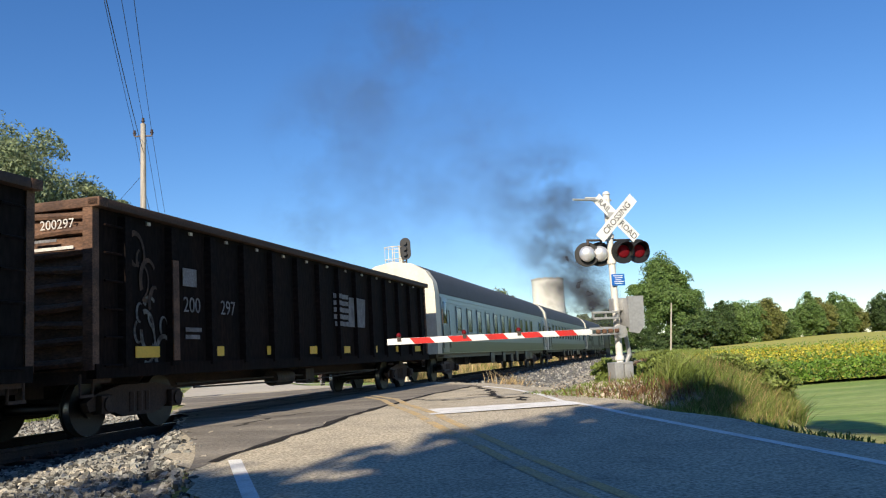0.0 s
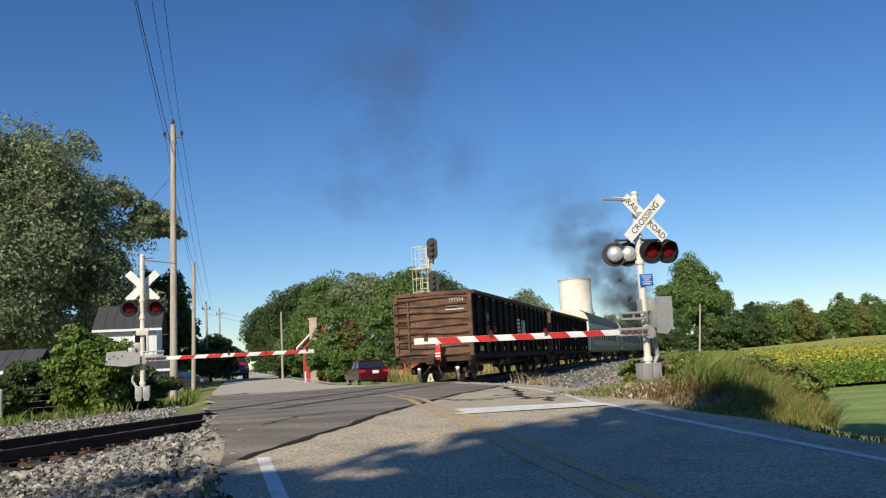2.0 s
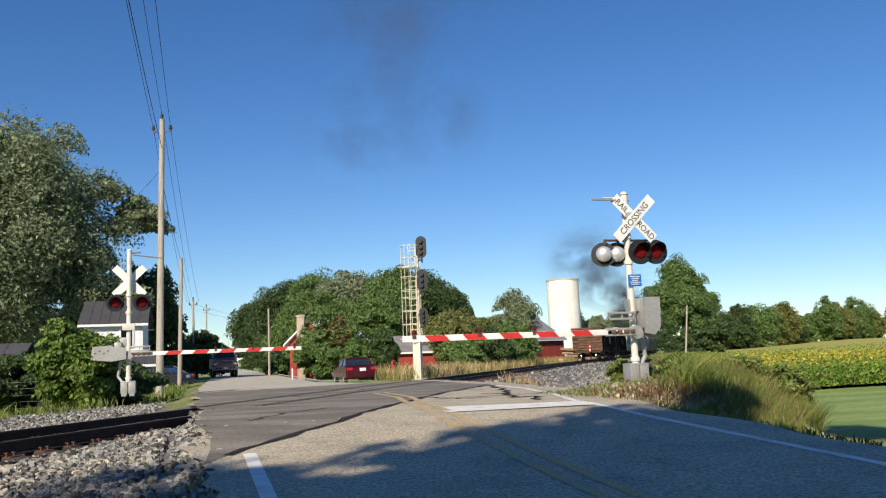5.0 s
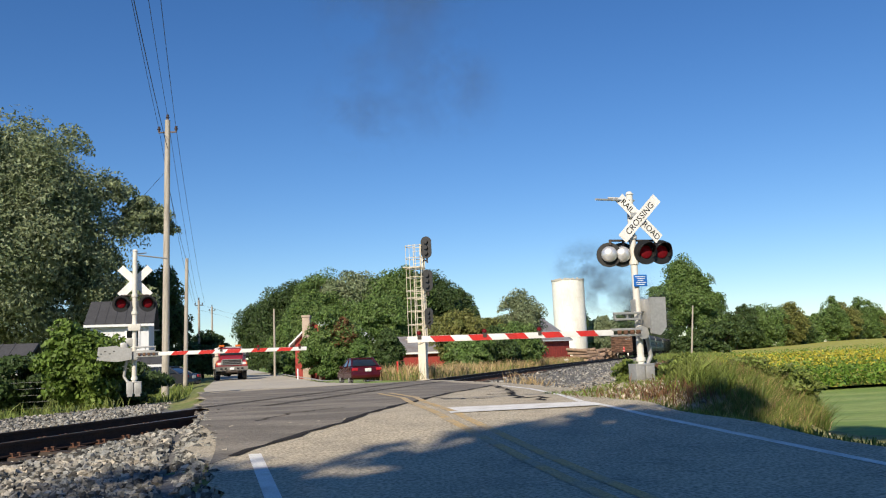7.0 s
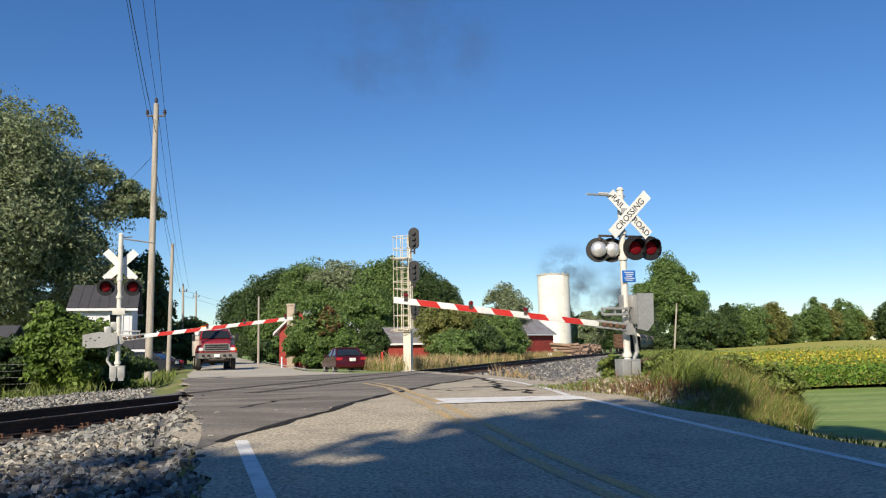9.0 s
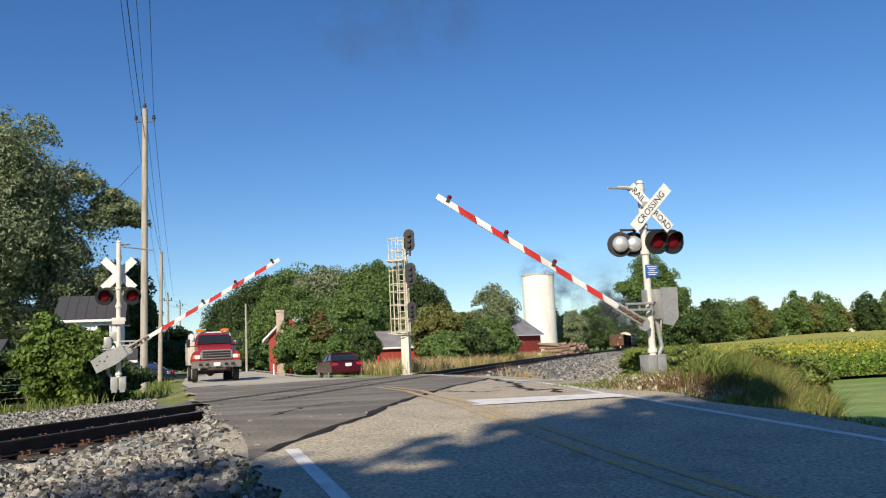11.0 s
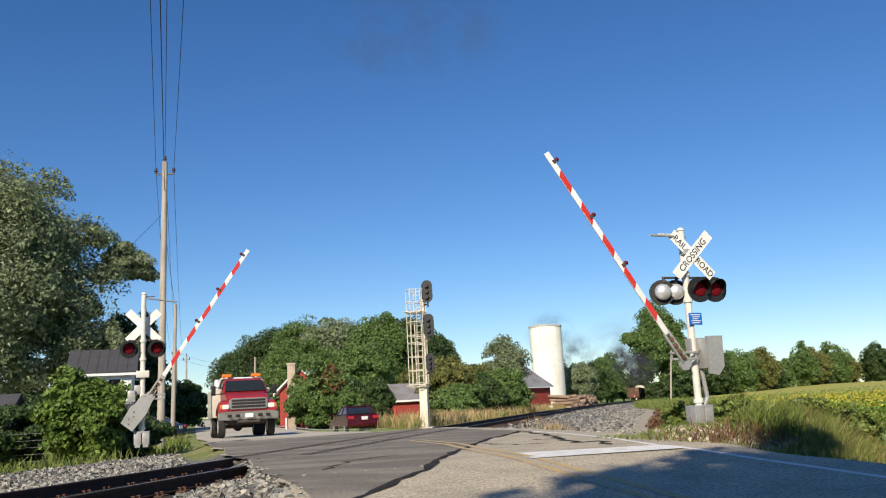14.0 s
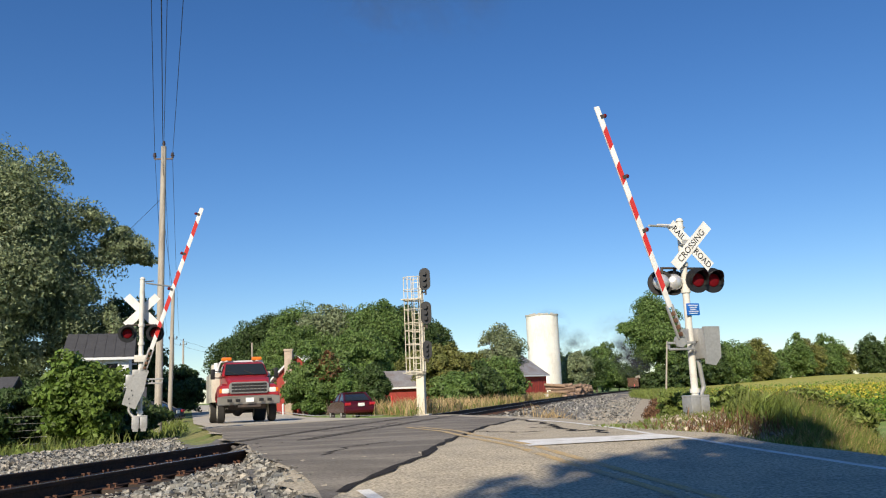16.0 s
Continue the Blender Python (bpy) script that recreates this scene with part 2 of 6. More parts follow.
def ball(bm, c, r, seg=10, squash=(1, 1, 1)):
    bmesh.ops.create_uvsphere(bm, u_segments=seg, v_segments=max(5, seg // 2 + 1), radius=r, matrix=Matrix.Translation(c) @ Matrix.Diagonal((*squash, 1)))


def prism(bm, outline, depth, m=Matrix()):
    """A flat outline in x and z, pushed along y from 0 to depth, then moved by m."""
    front = [bm.verts.new(m @ Vector((x, 0, z))) for x, z in outline]
    back = [bm.verts.new(m @ Vector((x, depth, z))) for x, z in outline]
    bm.faces.new(front)
    bm.faces.new(back[::-1])
    for i in range(len(outline)):
        j = (i + 1) % len(outline)
        bm.faces.new((front[j], front[i], back[i], back[j]))


def finish(ob, bm, material, smooth=False):
    bmesh.ops.recalc_face_normals(bm, faces=bm.faces)
    bm.to_mesh(ob.data)
    bm.free()
    ob.data.materials.append(material)
    if smooth:
        ob.data.shade_smooth()
        ob.data.set_sharp_from_angle(angle=radians(38))
    return ob


def part(name, bm, material, parent=None, label="", smooth=True):
    ob = new(name, bpy.data.meshes.new(name))
    finish(ob, bm, material, smooth)
    ob.parent = parent
    return tagged(ob, label)


def share(name, other, parent, m=Matrix()):
    """Another object on the mesh of a part."""
    ob = new(name, other.data)
    ob.parent = parent
    ob.matrix_basis = m
    return ob


def thing(name, label, category, group="", m=Matrix()):
    ob = new(name)
    ob.empty_display_size = 0.3
    ob.matrix_basis = m
    return tagged(ob, label, category, group)


def made(name, verts, faces, material, parent=None, label="", category="", group="", kind="", smooth=False):
    me = bpy.data.meshes.new(name)
    me.from_pydata(verts, [], faces)
    me.materials.append(material)
    if smooth:
        me.shade_smooth()
    ob = new(name, me)
    ob.parent = parent
    return tagged(ob, label, category, group, kind)


def words(text, size, material, parent, m, name="lettering", extrude=0.002, align="CENTER"):
    cu = bpy.data.curves.new(name, "FONT")
    cu.body, cu.size, cu.extrude, cu.align_x, cu.align_y = text, size, extrude, align, "CENTER"
    tmp = new(name, cu)
    me = bpy.data.meshes.new_from_object(tmp.evaluated_get(bpy.context.evaluated_depsgraph_get()))
    bpy.data.objects.remove(tmp)
    me.materials.clear()
    me.materials.append(material)
    ob = new(name, me)
    ob.parent = parent
    ob.matrix_basis = m
    return ob


# ---------------- plan: road frame and track frame ----------------
A = radians(-16)
RD, RN = Vector((math.sin(A), math.cos(A), 0)), Vector((math.cos(A), -math.sin(A), 0))
TU, TV = Vector((0.2756, 0.9613, 0)), Vector((0.9613, -0.2756, 0))
TC = Vector((-5.13, 14.5, 0))


def on_road(s, n, z=0.0):
    return RD * s + RN * n + Vector((0, 0, z))


def smooth(a, b, x):
    k = min(1, max(0, (x - a) / (b - a)))
    return k * k * (3 - 2 * k)


def drift(s):
    """How far the road beyond the tracks bears to the right."""
    return 0.035 * max(0.0, s - 42)


def track_v(u):
    return 9.3e-5 * max(0, u) ** 2


def track_z(u):
    return -0.45 * smooth(40, 220, u)


def on_track(u, v=0.0, z=0.0):
    slope = 18.6e-5 * max(0, u)
    return TC + TU * (u - v * slope) + TV * (track_v(u) + v) + Vector((0, 0, z + track_z(u)))


def road_z(s):
    k = max(0.0, 13.0 - s)
    z = -0.052 * (k - 0.4 * (1 - math.exp(-k / 0.4)))
    if s < -8:
        z = -1.05 + 0.0 * s
    return max(z, -1.05) - 0.16 * smooth(30, 48, s)


def ground_z(x, y):
    """Height of the land: field level, road bank, track bank, apron, mound under the crossing post."""
    s, n = x * RD.x + y * RD.y, x * RN.x + y * RN.y
    rx, ry = x - TC.x, y - TC.y
    u = rx * TU.x + ry * TU.y
    v = rx * TV.x + ry * TV.y - track_v(u)
    far = math.hypot(x, y)
    if v < 3:
        base = -0.42 - 0.6 * smooth(60, 220, u) - 0.3 * smooth(-2, 3, v) * smooth(5, 25, far)
    else:
        base = -1.05 + 0.2 * smooth(20, 60, far) + 1.6 * smooth(60, 290, far) * smooth(14, 60, v)
    hill = base + 0.05 * noise.noise(Vector((x * 0.3, y * 0.3, 0)))
    verge_n = 7.3 + 1.9 * smooth(13.5, 21, s) * smooth(36, 31, s)
    edge = max(0.0, n - verge_n, 0.3 - n)
    zr = road_z(s) - 0.012
    z = max(hill, zr - 0.03 - edge * 0.42) if edge > 0 else zr - 0.03
    if edge > 0 and n < 0 and s < 22:
        z = max(z, zr - 0.06 - edge * 0.06)
    if abs(u) < 420:
        wide = -6.6 if u < 30 else -2.4
        over = max(0.0, v - 1.75, wide - v)
        bed = track_z(u) - (0.25 if abs(v) < 1.75 else 0.2) - over * (0.38 if v > 0 else 0.3)
        if not 0.3 < n < verge_n:
            z = max(z, bed)
            if abs(v) < 1.6:
                z = bed
    dm = math.hypot(x - 4.4, y - 17.3)
    z = max(z, 0.17 - 0.1 * dm * dm) if dm < 4 and n > verge_n else z
    return z

# ---------------- ground, road, crossing ----------------
def axis(values):
    out = []
    for a, b, step in values:
        k = max(1, round((b - a) / step))
        out += [a + (b - a) * i / k for i in range(k)]
    return out + [values[-1][1]]


GX = axis([(-2600, -300, 460), (-300, -60, 12), (-60, -22, 2.0), (-22, 22, 0.45), (22, 60, 1.6), (60, 320, 13), (320, 2600, 456)])
GY = axis([(-2600, -120, 496), (-120, -20, 10), (-20, 2, 1.2), (2, 48, 0.45), (48, 130, 2.0), (130, 420, 14.5), (420, 2900, 496)])
verts = [(x, y, ground_z(x, y)) for y in GY for x in GX]
w = len(GX)
faces = [(j * w + i, j * w + i + 1, (j + 1) * w + i + 1, (j + 1) * w + i) for j in range(len(GY) - 1) for i in range(w - 1)]
ground = made("ground", verts, faces, M_GRASS, label="rough grass and dirt verges round the level crossing", category="ground", kind="structure", smooth=True)
for m in (M_BALLAST, M_DIRT, M_LAWN):
    ground.data.materials.append(m)
for p in ground.data.polygons:
    x, y, _ = p.center
    s, n = x * RD.x + y * RD.y, x * RN.x + y * RN.y
    u = (x - TC.x) * TU.x + (y - TC.y) * TU.y
    v = (x - TC.x) * TV.x + (y - TC.y) * TV.y - track_v(u)
    wob = 0.5 * noise.noise(Vector((x * 0.6, y * 0.6, 3)))
    if abs(u) < 400 and -2.6 + wob < v < 3.6 + wob or (v > 0 and n < 0.2 and 3.5 < s < 21 and n > -7 + wob) or (-7.2 + wob < v < 0 and u < 24 and n < -0.5 and u > -14):
        p.material_index = 1
    elif math.hypot(x - 3.6, y - 18.2) < 3.4 + wob and n > 7.2 or (7.2 < n < 7.7 + 0.6 * wob) or (v > 0 and -3 + wob < n < 0.4 and s < 9) or (3 < v < 8.2 + 2 * wob and n > 7 and s > 14 and u < 130):
        p.material_index = 2
    elif n > 13 + wob and s < 60:
        p.material_index = 3
    elif n > 6.3 and s > 33 and v < -4:
        p.material_index = 3


def ribbon(name, s_values, n_left, n_right, lift, material, parent=None, label="", category="", kind="", wave=0.0, tail=0.0):
    """A strip that lies on the road from one offset to another."""
    vs, fs = [], []
    for i, s in enumerate(s_values):
        a = n_left(s) if callable(n_left) else n_left
        b = n_right(s) if callable(n_right) else n_right
        for n in (a, (a + b) / 2, b):
            vs.append(on_road(s, n, road_z(s) + (lift(s, n) if callable(lift) else lift)))
        if i:
            k = 3 * i
            fs += [(k - 3, k - 2, k + 1, k), (k - 2, k - 1, k + 2, k + 1)]
    return made(name, vs, fs, material, parent, label, category, kind=kind, smooth=True)


def right_edge(s):
    return float(np.interp(s, (11, 13.4, 16.1, 19.5, 23.5), (6.37, 6.55, 7.35, 8.1, 8.6)))


def left_edge(s):
    return 0.93 - 0.25 * smooth(12, 30, s)


S_ROAD = axis([(-60, -10, 5), (-10, 32, 0.4)])
road = ribbon("road", S_ROAD, lambda s: 0.4 - 0.12 * math.sin(s * 1.3) - 0.07 * math.sin(s * 3.1) - 0.05 * math.sin(s * 7.7), lambda s: right_edge(s) + 0.75 + 0.1 * math.sin(s * 2.1), 0.0, M_ROAD, label="worn grey chip-seal road rising to the crossing", category="road", kind="structure")
far_road = ribbon("road_far", axis([(27, 60, 1), (60, 420, 12)]), lambda s: 0.55 + drift(s), lambda s: 6.4 + 0.6 * smooth(34, 28, s) + 1.2 * drift(s), -0.004, M_FARROAD, label="pale concrete road beyond the tracks", category="road", kind="structure")
# the dark asphalt of the crossing: its near edge is oblique, along the track
NEAR_N, NEAR_S = (0.4, 0.93, 1.36, 2.25, 3.2, 4.78, 6.43, 8.6), (9.3, 10.3, 10.95, 12.3, 14.2, 17.3, 20.1, 23.3)


def near_s(n):
    return float(np.interp(n, NEAR_N, NEAR_S))


pv, pf = [], []
for i in range(41):
    k = i / 40
    n = 0.5 + 8.1 * k
    near = on_road(near_s(n) + 0.07 * math.sin(k * 21) + 0.05 * math.sin(k * 47) + 0.05 * math.sin(k * 131), n)
    far_p = on_road(29.3 + 2.6 * k + 0.15 * math.sin(k * 13), n)
    for j in range(33):
        p = near.lerp(far_p, j / 32)
        if i == 0:
            p = p + RN * (0.1 * math.sin(j * 0.6) - 0.05)
        s = p.dot(RD)
        pv.append((p.x, p.y, road_z(s) + 0.005))
for i in range(40):
    for j in range(32):
        a = i * 33 + j
        pf.append((a, a + 1, a + 34, a + 33))
patch = made("crossing_asphalt", pv, pf, M_PATCH, label="dark patched asphalt between and beside the rails", category="pavement", kind="structure", smooth=True)
near_edge = [Vector(pv[33 * i]) for i in range(41)]


def painted(name, pts, width, lift, material, label, category="road marking", parent=None):
    """A strip along points that lie on the road."""
    vs, fs = [], []
    for i, p in enumerate(pts):
        d = (pts[min(i + 1, len(pts) - 1)] - pts[max(i - 1, 0)]).normalized()
        side = Vector((d.y, -d.x, 0)) * width(i) / 2
        for q in (p - side, p + side):
            vs.append((q.x, q.y, p.z + lift))
        if i:
            fs.append((2 * i - 2, 2 * i - 1, 2 * i + 1, 2 * i))
    return made(name, vs, fs, material, parent, label, category, kind="structure")


random.seed(4)
painted("crack_seal", near_edge[1:], lambda i: 0.12 + 0.04 * math.sin(i * 2.2) + 0.035 * math.sin(i * 5.1), 0.004, M_SEAL, "black tar seal along the edge of the asphalt patch", "sealed crack")


def surface(p):
    s = p.dot(RD)
    return Vector((p.x, p.y, road_z(s)))


for trail, ws in ((((1.73, 24.0), (1.9, 20.4), (1.75, 18.7), (1.08, 19.0)), 0.16), (((0.04, 18.4), (0.81, 17.2), (1.3, 17.3)), 0.09), (((1.7, 18.8), (1.79, 16.75), (2.21, 17.05), (1.99, 15.4)), 0.17), (((-3.4, 21.5), (-2.0, 24.0), (-1.6, 26.5)), 0.07), (((-2.6, 13.2), (-2.3, 15.0), (-1.5, 16.2)), 0.06)):
    pts = []
    for (ax, ay), (bx, by) in zip(trail, trail[1:]):
        for i in range(9):
            q = Vector((ax, ay, 0)).lerp(Vector((bx, by, 0)), i / 9)
            pts.append(surface(q) + RN * 0.07 * math.sin(len(pts) * 1.3) + RN * 0.04 * math.sin(len(pts) * 3.7))
    painted("crack_seal", pts, lambda i, q=ws: q * (0.75 + 0.45 * math.sin(i * 1.9)), 0.009 if trail[0][0] < -2 else 0.006, M_SEAL, "wandering black tar seal on the road", "sealed crack")
ribbon("edge_line_left", axis([(-20, 10.0, 0.6)]), lambda s: left_edge(s) - 0.06, lambda s: left_edge(s) + 0.08, 0.004, M_WHITE, label="worn white edge line ending at the asphalt patch", category="road marking", kind="structure")
ribbon("edge_line_right", axis([(-20, 22.5, 0.6)]), lambda s: right_edge(s) - 0.06, lambda s: right_edge(s) + 0.07, 0.004, M_WHITE, label="worn white edge line along the verge", category="road marking", kind="structure")
def centre_n(s):
    return float(np.interp(s, (0, 7, 8.3, 10.5, 12, 14.1, 16.5, 18.3, 21.3), (3.55, 3.58, 3.63, 3.78, 3.88, 4.15, 4.45, 4.75, 4.85)))


for off in (-0.2, 0.08):
    ribbon("centre_line", axis([(-20, 21.3, 0.5)]), lambda s, o=off: centre_n(s) + o, lambda s, o=off: centre_n(s) + o + 0.13, lambda s, n: 0.013 if s > near_s(n) - 0.4 else 0.005, M_YELLOW, label="faded double yellow centre line", category="road marking", kind="structure")
painted("stop_line", [surface(Vector((0.3, 14.0, 0)).lerp(Vector((2.66, 14.2, 0)), i / 8)) for i in range(9)], lambda i: 1.45 - 0.04 * i, 0.004, M_WHITE, "broad white stop line before the tracks")
# concrete kerb strip beyond the tracks
kerb = [on_road(s, n, road_z(s) + 0.05) for s, n in ((33, 7.2), (36.5, 6.65), (40, 6.6), (46, 6.7), (55, 6.6 + 1.2 * drift(55)), (70, 6.6 + 1.2 * drift(70)), (100, 6.6 + 1.2 * drift(100)))]
painted("kerb", kerb, lambda i: 0.35, 0.02, M_CONCRETE, "pale concrete gutter edge beside the lawn", "kerb")

# ---------------- railway track ----------------
track = thing("railway_track", "single railway track of rusty rails on wooden ties in ballast", "railway track")
tagged(track, kind="structure")
PROFILE = [(-0.07, -0.18), (0.07, -0.18), (0.07, -0.165), (0.012, -0.14), (0.012, -0.05), (0.037, -0.04), (0.037, -0.006), (0.03, 0.0), (-0.03, 0.0), (-0.037, -0.006), (-0.037, -0.04), (-0.012, -0.05), (-0.012, -0.14), (-0.07, -0.165)]
U_RAIL = axis([(-60, -16, 4), (-16, 60, 1.5), (60, 420, 6)])
for side in (-0.755, 0.755):
    vs, fs = [], []
    k = len(PROFILE)
    for i, u in enumerate(U_RAIL):
        for px, pz in PROFILE:
            vs.append(on_track(u, side + px, pz))
        if i:
            for j in range(k):
                fs.append(((i - 1) * k + j, (i - 1) * k + (j + 1) % k, i * k + (j + 1) % k, i * k + j))
    made("rail", vs, fs, M_RAIL, track, "rusty steel rail with a worn head")
    vs = [on_track(u, side + px, 0.0015) for u in U_RAIL for px in (-0.024, 0.024)]
    made("rail_head", vs, [(2 * i, 2 * i + 1, 2 * i + 3, 2 * i + 2) for i in range(len(U_RAIL) - 1)], M_RAILTOP, track, "polished running surface")
bm = bmesh.new()
box(bm, (0, 0, -0.27), (2.6, 0.23, 0.18), bevel=0.012)
first_tie = None
u = -15.0
bp = bmesh.new()
box(bp, (0, 0, -0.176), (0.36, 0.19, 0.016))
for sx, sy in ((-0.1, 0.06), (0.1, -0.06), (0.1, 0.06), (-0.1, -0.06)):
    box(bp, (sx, sy, -0.15), (0.022, 0.022, 0.05))
    box(bp, (sx * 0.9, sy, -0.128), (0.05, 0.035, 0.014))
first_plate = None
random.seed(9)
while u < 110:
    heading = math.degrees(math.atan2(-(TU.x + TV.x * 18.6e-5 * max(0, u)), TU.y + TV.y * 18.6e-5 * max(0, u)))
    crossing = 3.2 < u < 16.5
    if not crossing:
        m = Matrix.Translation(on_track(u)) @ pose(random.uniform(-0.05, 0.05), 0, random.uniform(-0.012, 0.0), 0, 0, heading + random.uniform(-1, 1))
        if first_tie is None:
            first_tie = part("tie", bm, M_TIE, track, "dark creosoted wooden tie")
            first_tie.matrix_basis = m
            first_plate = part("tie_plate", bp, M_PLATE, track, "rusty tie plate with spikes")
            first_plate.matrix_basis = m @ pose(0.755, 0, 0)
        else:
            share("tie", first_tie, track, m)
            if u < 40:
                share("tie_plate", first_plate, track, m @ pose(0.755, 0, 0))
        if u < 14:
            share("tie_plate", first_plate, track, m @ pose(-0.755, 0, 0))
    u += 0.54
# asphalt flangeway edges on the crossing
for side in (-0.66, -0.85, 0.66, 0.85):
    painted("flangeway_gap", [on_track(u, side, 0.009) for u in axis([(3.6, 17.5, 0.7)])], lambda i: 0.085, 0.0, M_SEAL, "dark flangeway groove beside the rail", "rail groove")


def stones(name, count, place, lo, hi, label, material=M_STONE):
    """Loose angular stones, joined."""
    cube = np.array([(x, y, z) for x in (-1, 1) for y in (-1, 1) for z in (-1, 1)], float)
    quads = np.array([(0, 1, 3, 2), (4, 6, 7, 5), (0, 4, 5, 1), (2, 3, 7, 6), (0, 2, 6, 4), (1, 5, 7, 3)])
    rng = np.random.default_rng(count)
    vs, fs = [], []
    for i in range(count):
        x, y = place(rng)
        r = lo + (hi - lo) * rng.random() ** 2
        q = cube * rng.uniform(0.55, 1.0, (8, 3)) * r * rng.uniform(0.6, 1.25, 3)
        a, t = rng.uniform(0, 6.28, 2)
        c, s = math.cos(a), math.sin(a)
        q = q @ np.array([[c, -s, 0], [s, c, 0], [0, 0, 1]])
        c, s = math.cos(t), math.sin(t)
        q = q @ np.array([[1, 0, 0], [0, c, -s], [0, s, c]])
        q += (x, y, ground_z(x, y) + r * rng.uniform(-0.15, 0.6))
        vs.append(q)
        fs.append(quads + 8 * i)
    return made(name, np.concatenate(vs).tolist(), np.concatenate(fs).tolist(), material, None, label, "gravel", kind="stuff")


def near_bank(rng):
    while True:
        u, v = rng.uniform(-9, 4.6), 1.12 + 6.2 * rng.random() ** 1.25
        p = on_track(u, v)
        if p.dot(RN) < 0.2 + 0.5 * rng.random() ** 2 and p.y > 2.5 and (p.dot(RD) > 9 or p.dot(RN) < -1.3 or rng.random() < 0.35):
            return p.x, p.y


def between(rng):
    while True:
        p = on_track(rng.uniform(-9, 3.0), rng.uniform(-1.6, 0.8))
        return p.x, p.y


def apron(rng):
    while True:
        p = on_track(rng.uniform(-8, 14), rng.uniform(-6.8, -0.9))
        if p.dot(RN) < -0.4 - 0.5 * rng.random():
            return p.x, p.y


def far_bank(rng):
    while True:
        p = on_track(10 + 110 * rng.random() ** 1.7, rng.uniform(0.9, 6.5))
        if p.dot(RN) > right_edge(20) + 1.0:
            return p.x, p.y


def post_pad(rng):
    while True:
        x, y = 4.0 + rng.normal() * 1.3, 18.0 + rng.normal() * 1.5
        s, n = x * RD.x + y * RD.y, x * RN.x + y * RN.y
        if n > right_edge(s) + 0.75 and n < 11.5:
            return x, y


stones("ballast_stones", 2600, post_pad, 0.012, 0.045, "pale gravel round the foot of the crossing post", mat("pale_gravel_stone", (0.42, 0.37, 0.29), 0.9, vary=0.25, scale=3, fine=40, island=0.5, tint=(0.3, 0.25, 0.18)))
stones("ballast_stones", 26000, near_bank, 0.016, 0.046, "grey and pale crushed stone ballast beside the near rail")
stones("ballast_stones", 3200, between, 0.02, 0.05, "dark oily crushed stone between the rails", M_OILSTONE)
stones("ballast_stones", 12000, apron, 0.016, 0.042, "pale crushed stone apron beyond the track")
stones("ballast_stones", 8000, far_bank, 0.025, 0.075, "pale crushed stone bank along the track")

# ---------------- train ----------------
# car space: x to the right of travel, y ahead, z up from the rail head, origin at the rear end
def truck_frame(parent, y, wheel_r=0.42, base=1.8):
    """A bogie: side frames, springs, two wheelsets with axle boxes."""
    for side in (-1, 1):
        bm = bmesh.new()
        prism(bm, [(-1.25, 0.5), (-1.0, 0.62), (-0.45, 0.72), (0.45, 0.72), (1.0, 0.62), (1.25, 0.5), (1.2, 0.36), (0.8, 0.38), (0.4, 0.24), (-0.4, 0.24), (-0.8, 0.38), (-1.2, 0.36)], 0.12, Matrix.Translation((side * 1.0 + 0.06, y, 0)) @ pose(0, 0, 0, 0, 0, 90))
        for k in (-0.2, 0, 0.2):
            rod(bm, (side * 1.02, y + k, 0.3), (side * 1.02, y + k, 0.6), 0.08, seg=8)
        for k in (-base / 2, base / 2):
            box(bm, (side * 1.06, y + k, 0.45), (0.2, 0.3, 0.28), bevel=0.04)
            rod(bm, (side * 1.1, y + k, 0.45), (side * 1.19, y + k, 0.45), 0.11, seg=10)
        part("side_frame", bm, M_RUSTDARK, parent, "rusty cast side frame with springs and axle boxes")
    bm = bmesh.new()
    box(bm, (0, y, 0.62), (2.0, 0.4, 0.22), bevel=0.03)
    box(bm, (0, y + 0.55, 0.45), (1.6, 0.12, 0.18))
    box(bm, (0, y - 0.55, 0.45), (1.6, 0.12, 0.18))
    part("bolster", bm, M_IRON, parent)
    for k in (-base / 2, base / 2):
        bm = bmesh.new()
        rod(bm, (-1.0, y + k, wheel_r), (1.0, y + k, wheel_r), 0.08, seg=12)
        for side in (-1, 1):
            rod(bm, (side * 0.69, y + k, wheel_r), (side * 0.82, y + k, wheel_r), wheel_r, seg=28)
            rod(bm, (side * 0.665, y + k, wheel_r), (side * 0.695, y + k, wheel_r), wheel_r + 0.03, seg=28)
            rod(bm, (side * 0.64, y + k, wheel_r), (side * 0.86, y + k, wheel_r), 0.16, seg=12)
        part("wheelset", bm, M_WHEEL, parent, "dark steel wheelset")
        for side in (-1, 1):
            bm = bmesh.new()
            rod(bm, (side * 0.7, y + k, wheel_r), (side * 0.812, y + k, wheel_r), wheel_r + 0.004, seg=28)
            part("tread", bm, M_RAILTOP, parent, "bright worn wheel tread")


def stencil(parent, text, size, material, x, y, z, side=1):
    return words(text, size, material, parent, pose(x, y, z, 90, 0, 90) if side else pose(x, y, z, 90, 0, 0))


def bars(parent, material, x, y, z, rows, wide, high, gap, end=False, label="unreadable lettering"):
    bm = bmesh.new()
    for i in range(rows):
        w = wide * (1 - 0.12 * ((i * 7) % 3))
        if end:
            box(bm, (x + (w - wide) / 2, y, z - i * (high + gap)), (w, 0.006, high))
        else:
            box(bm, (x, y + (w - wide) / 2, z - i * (high + gap)), (0.006, w, high))
    return part("stencil_bars", bm, material, parent, label, smooth=False)


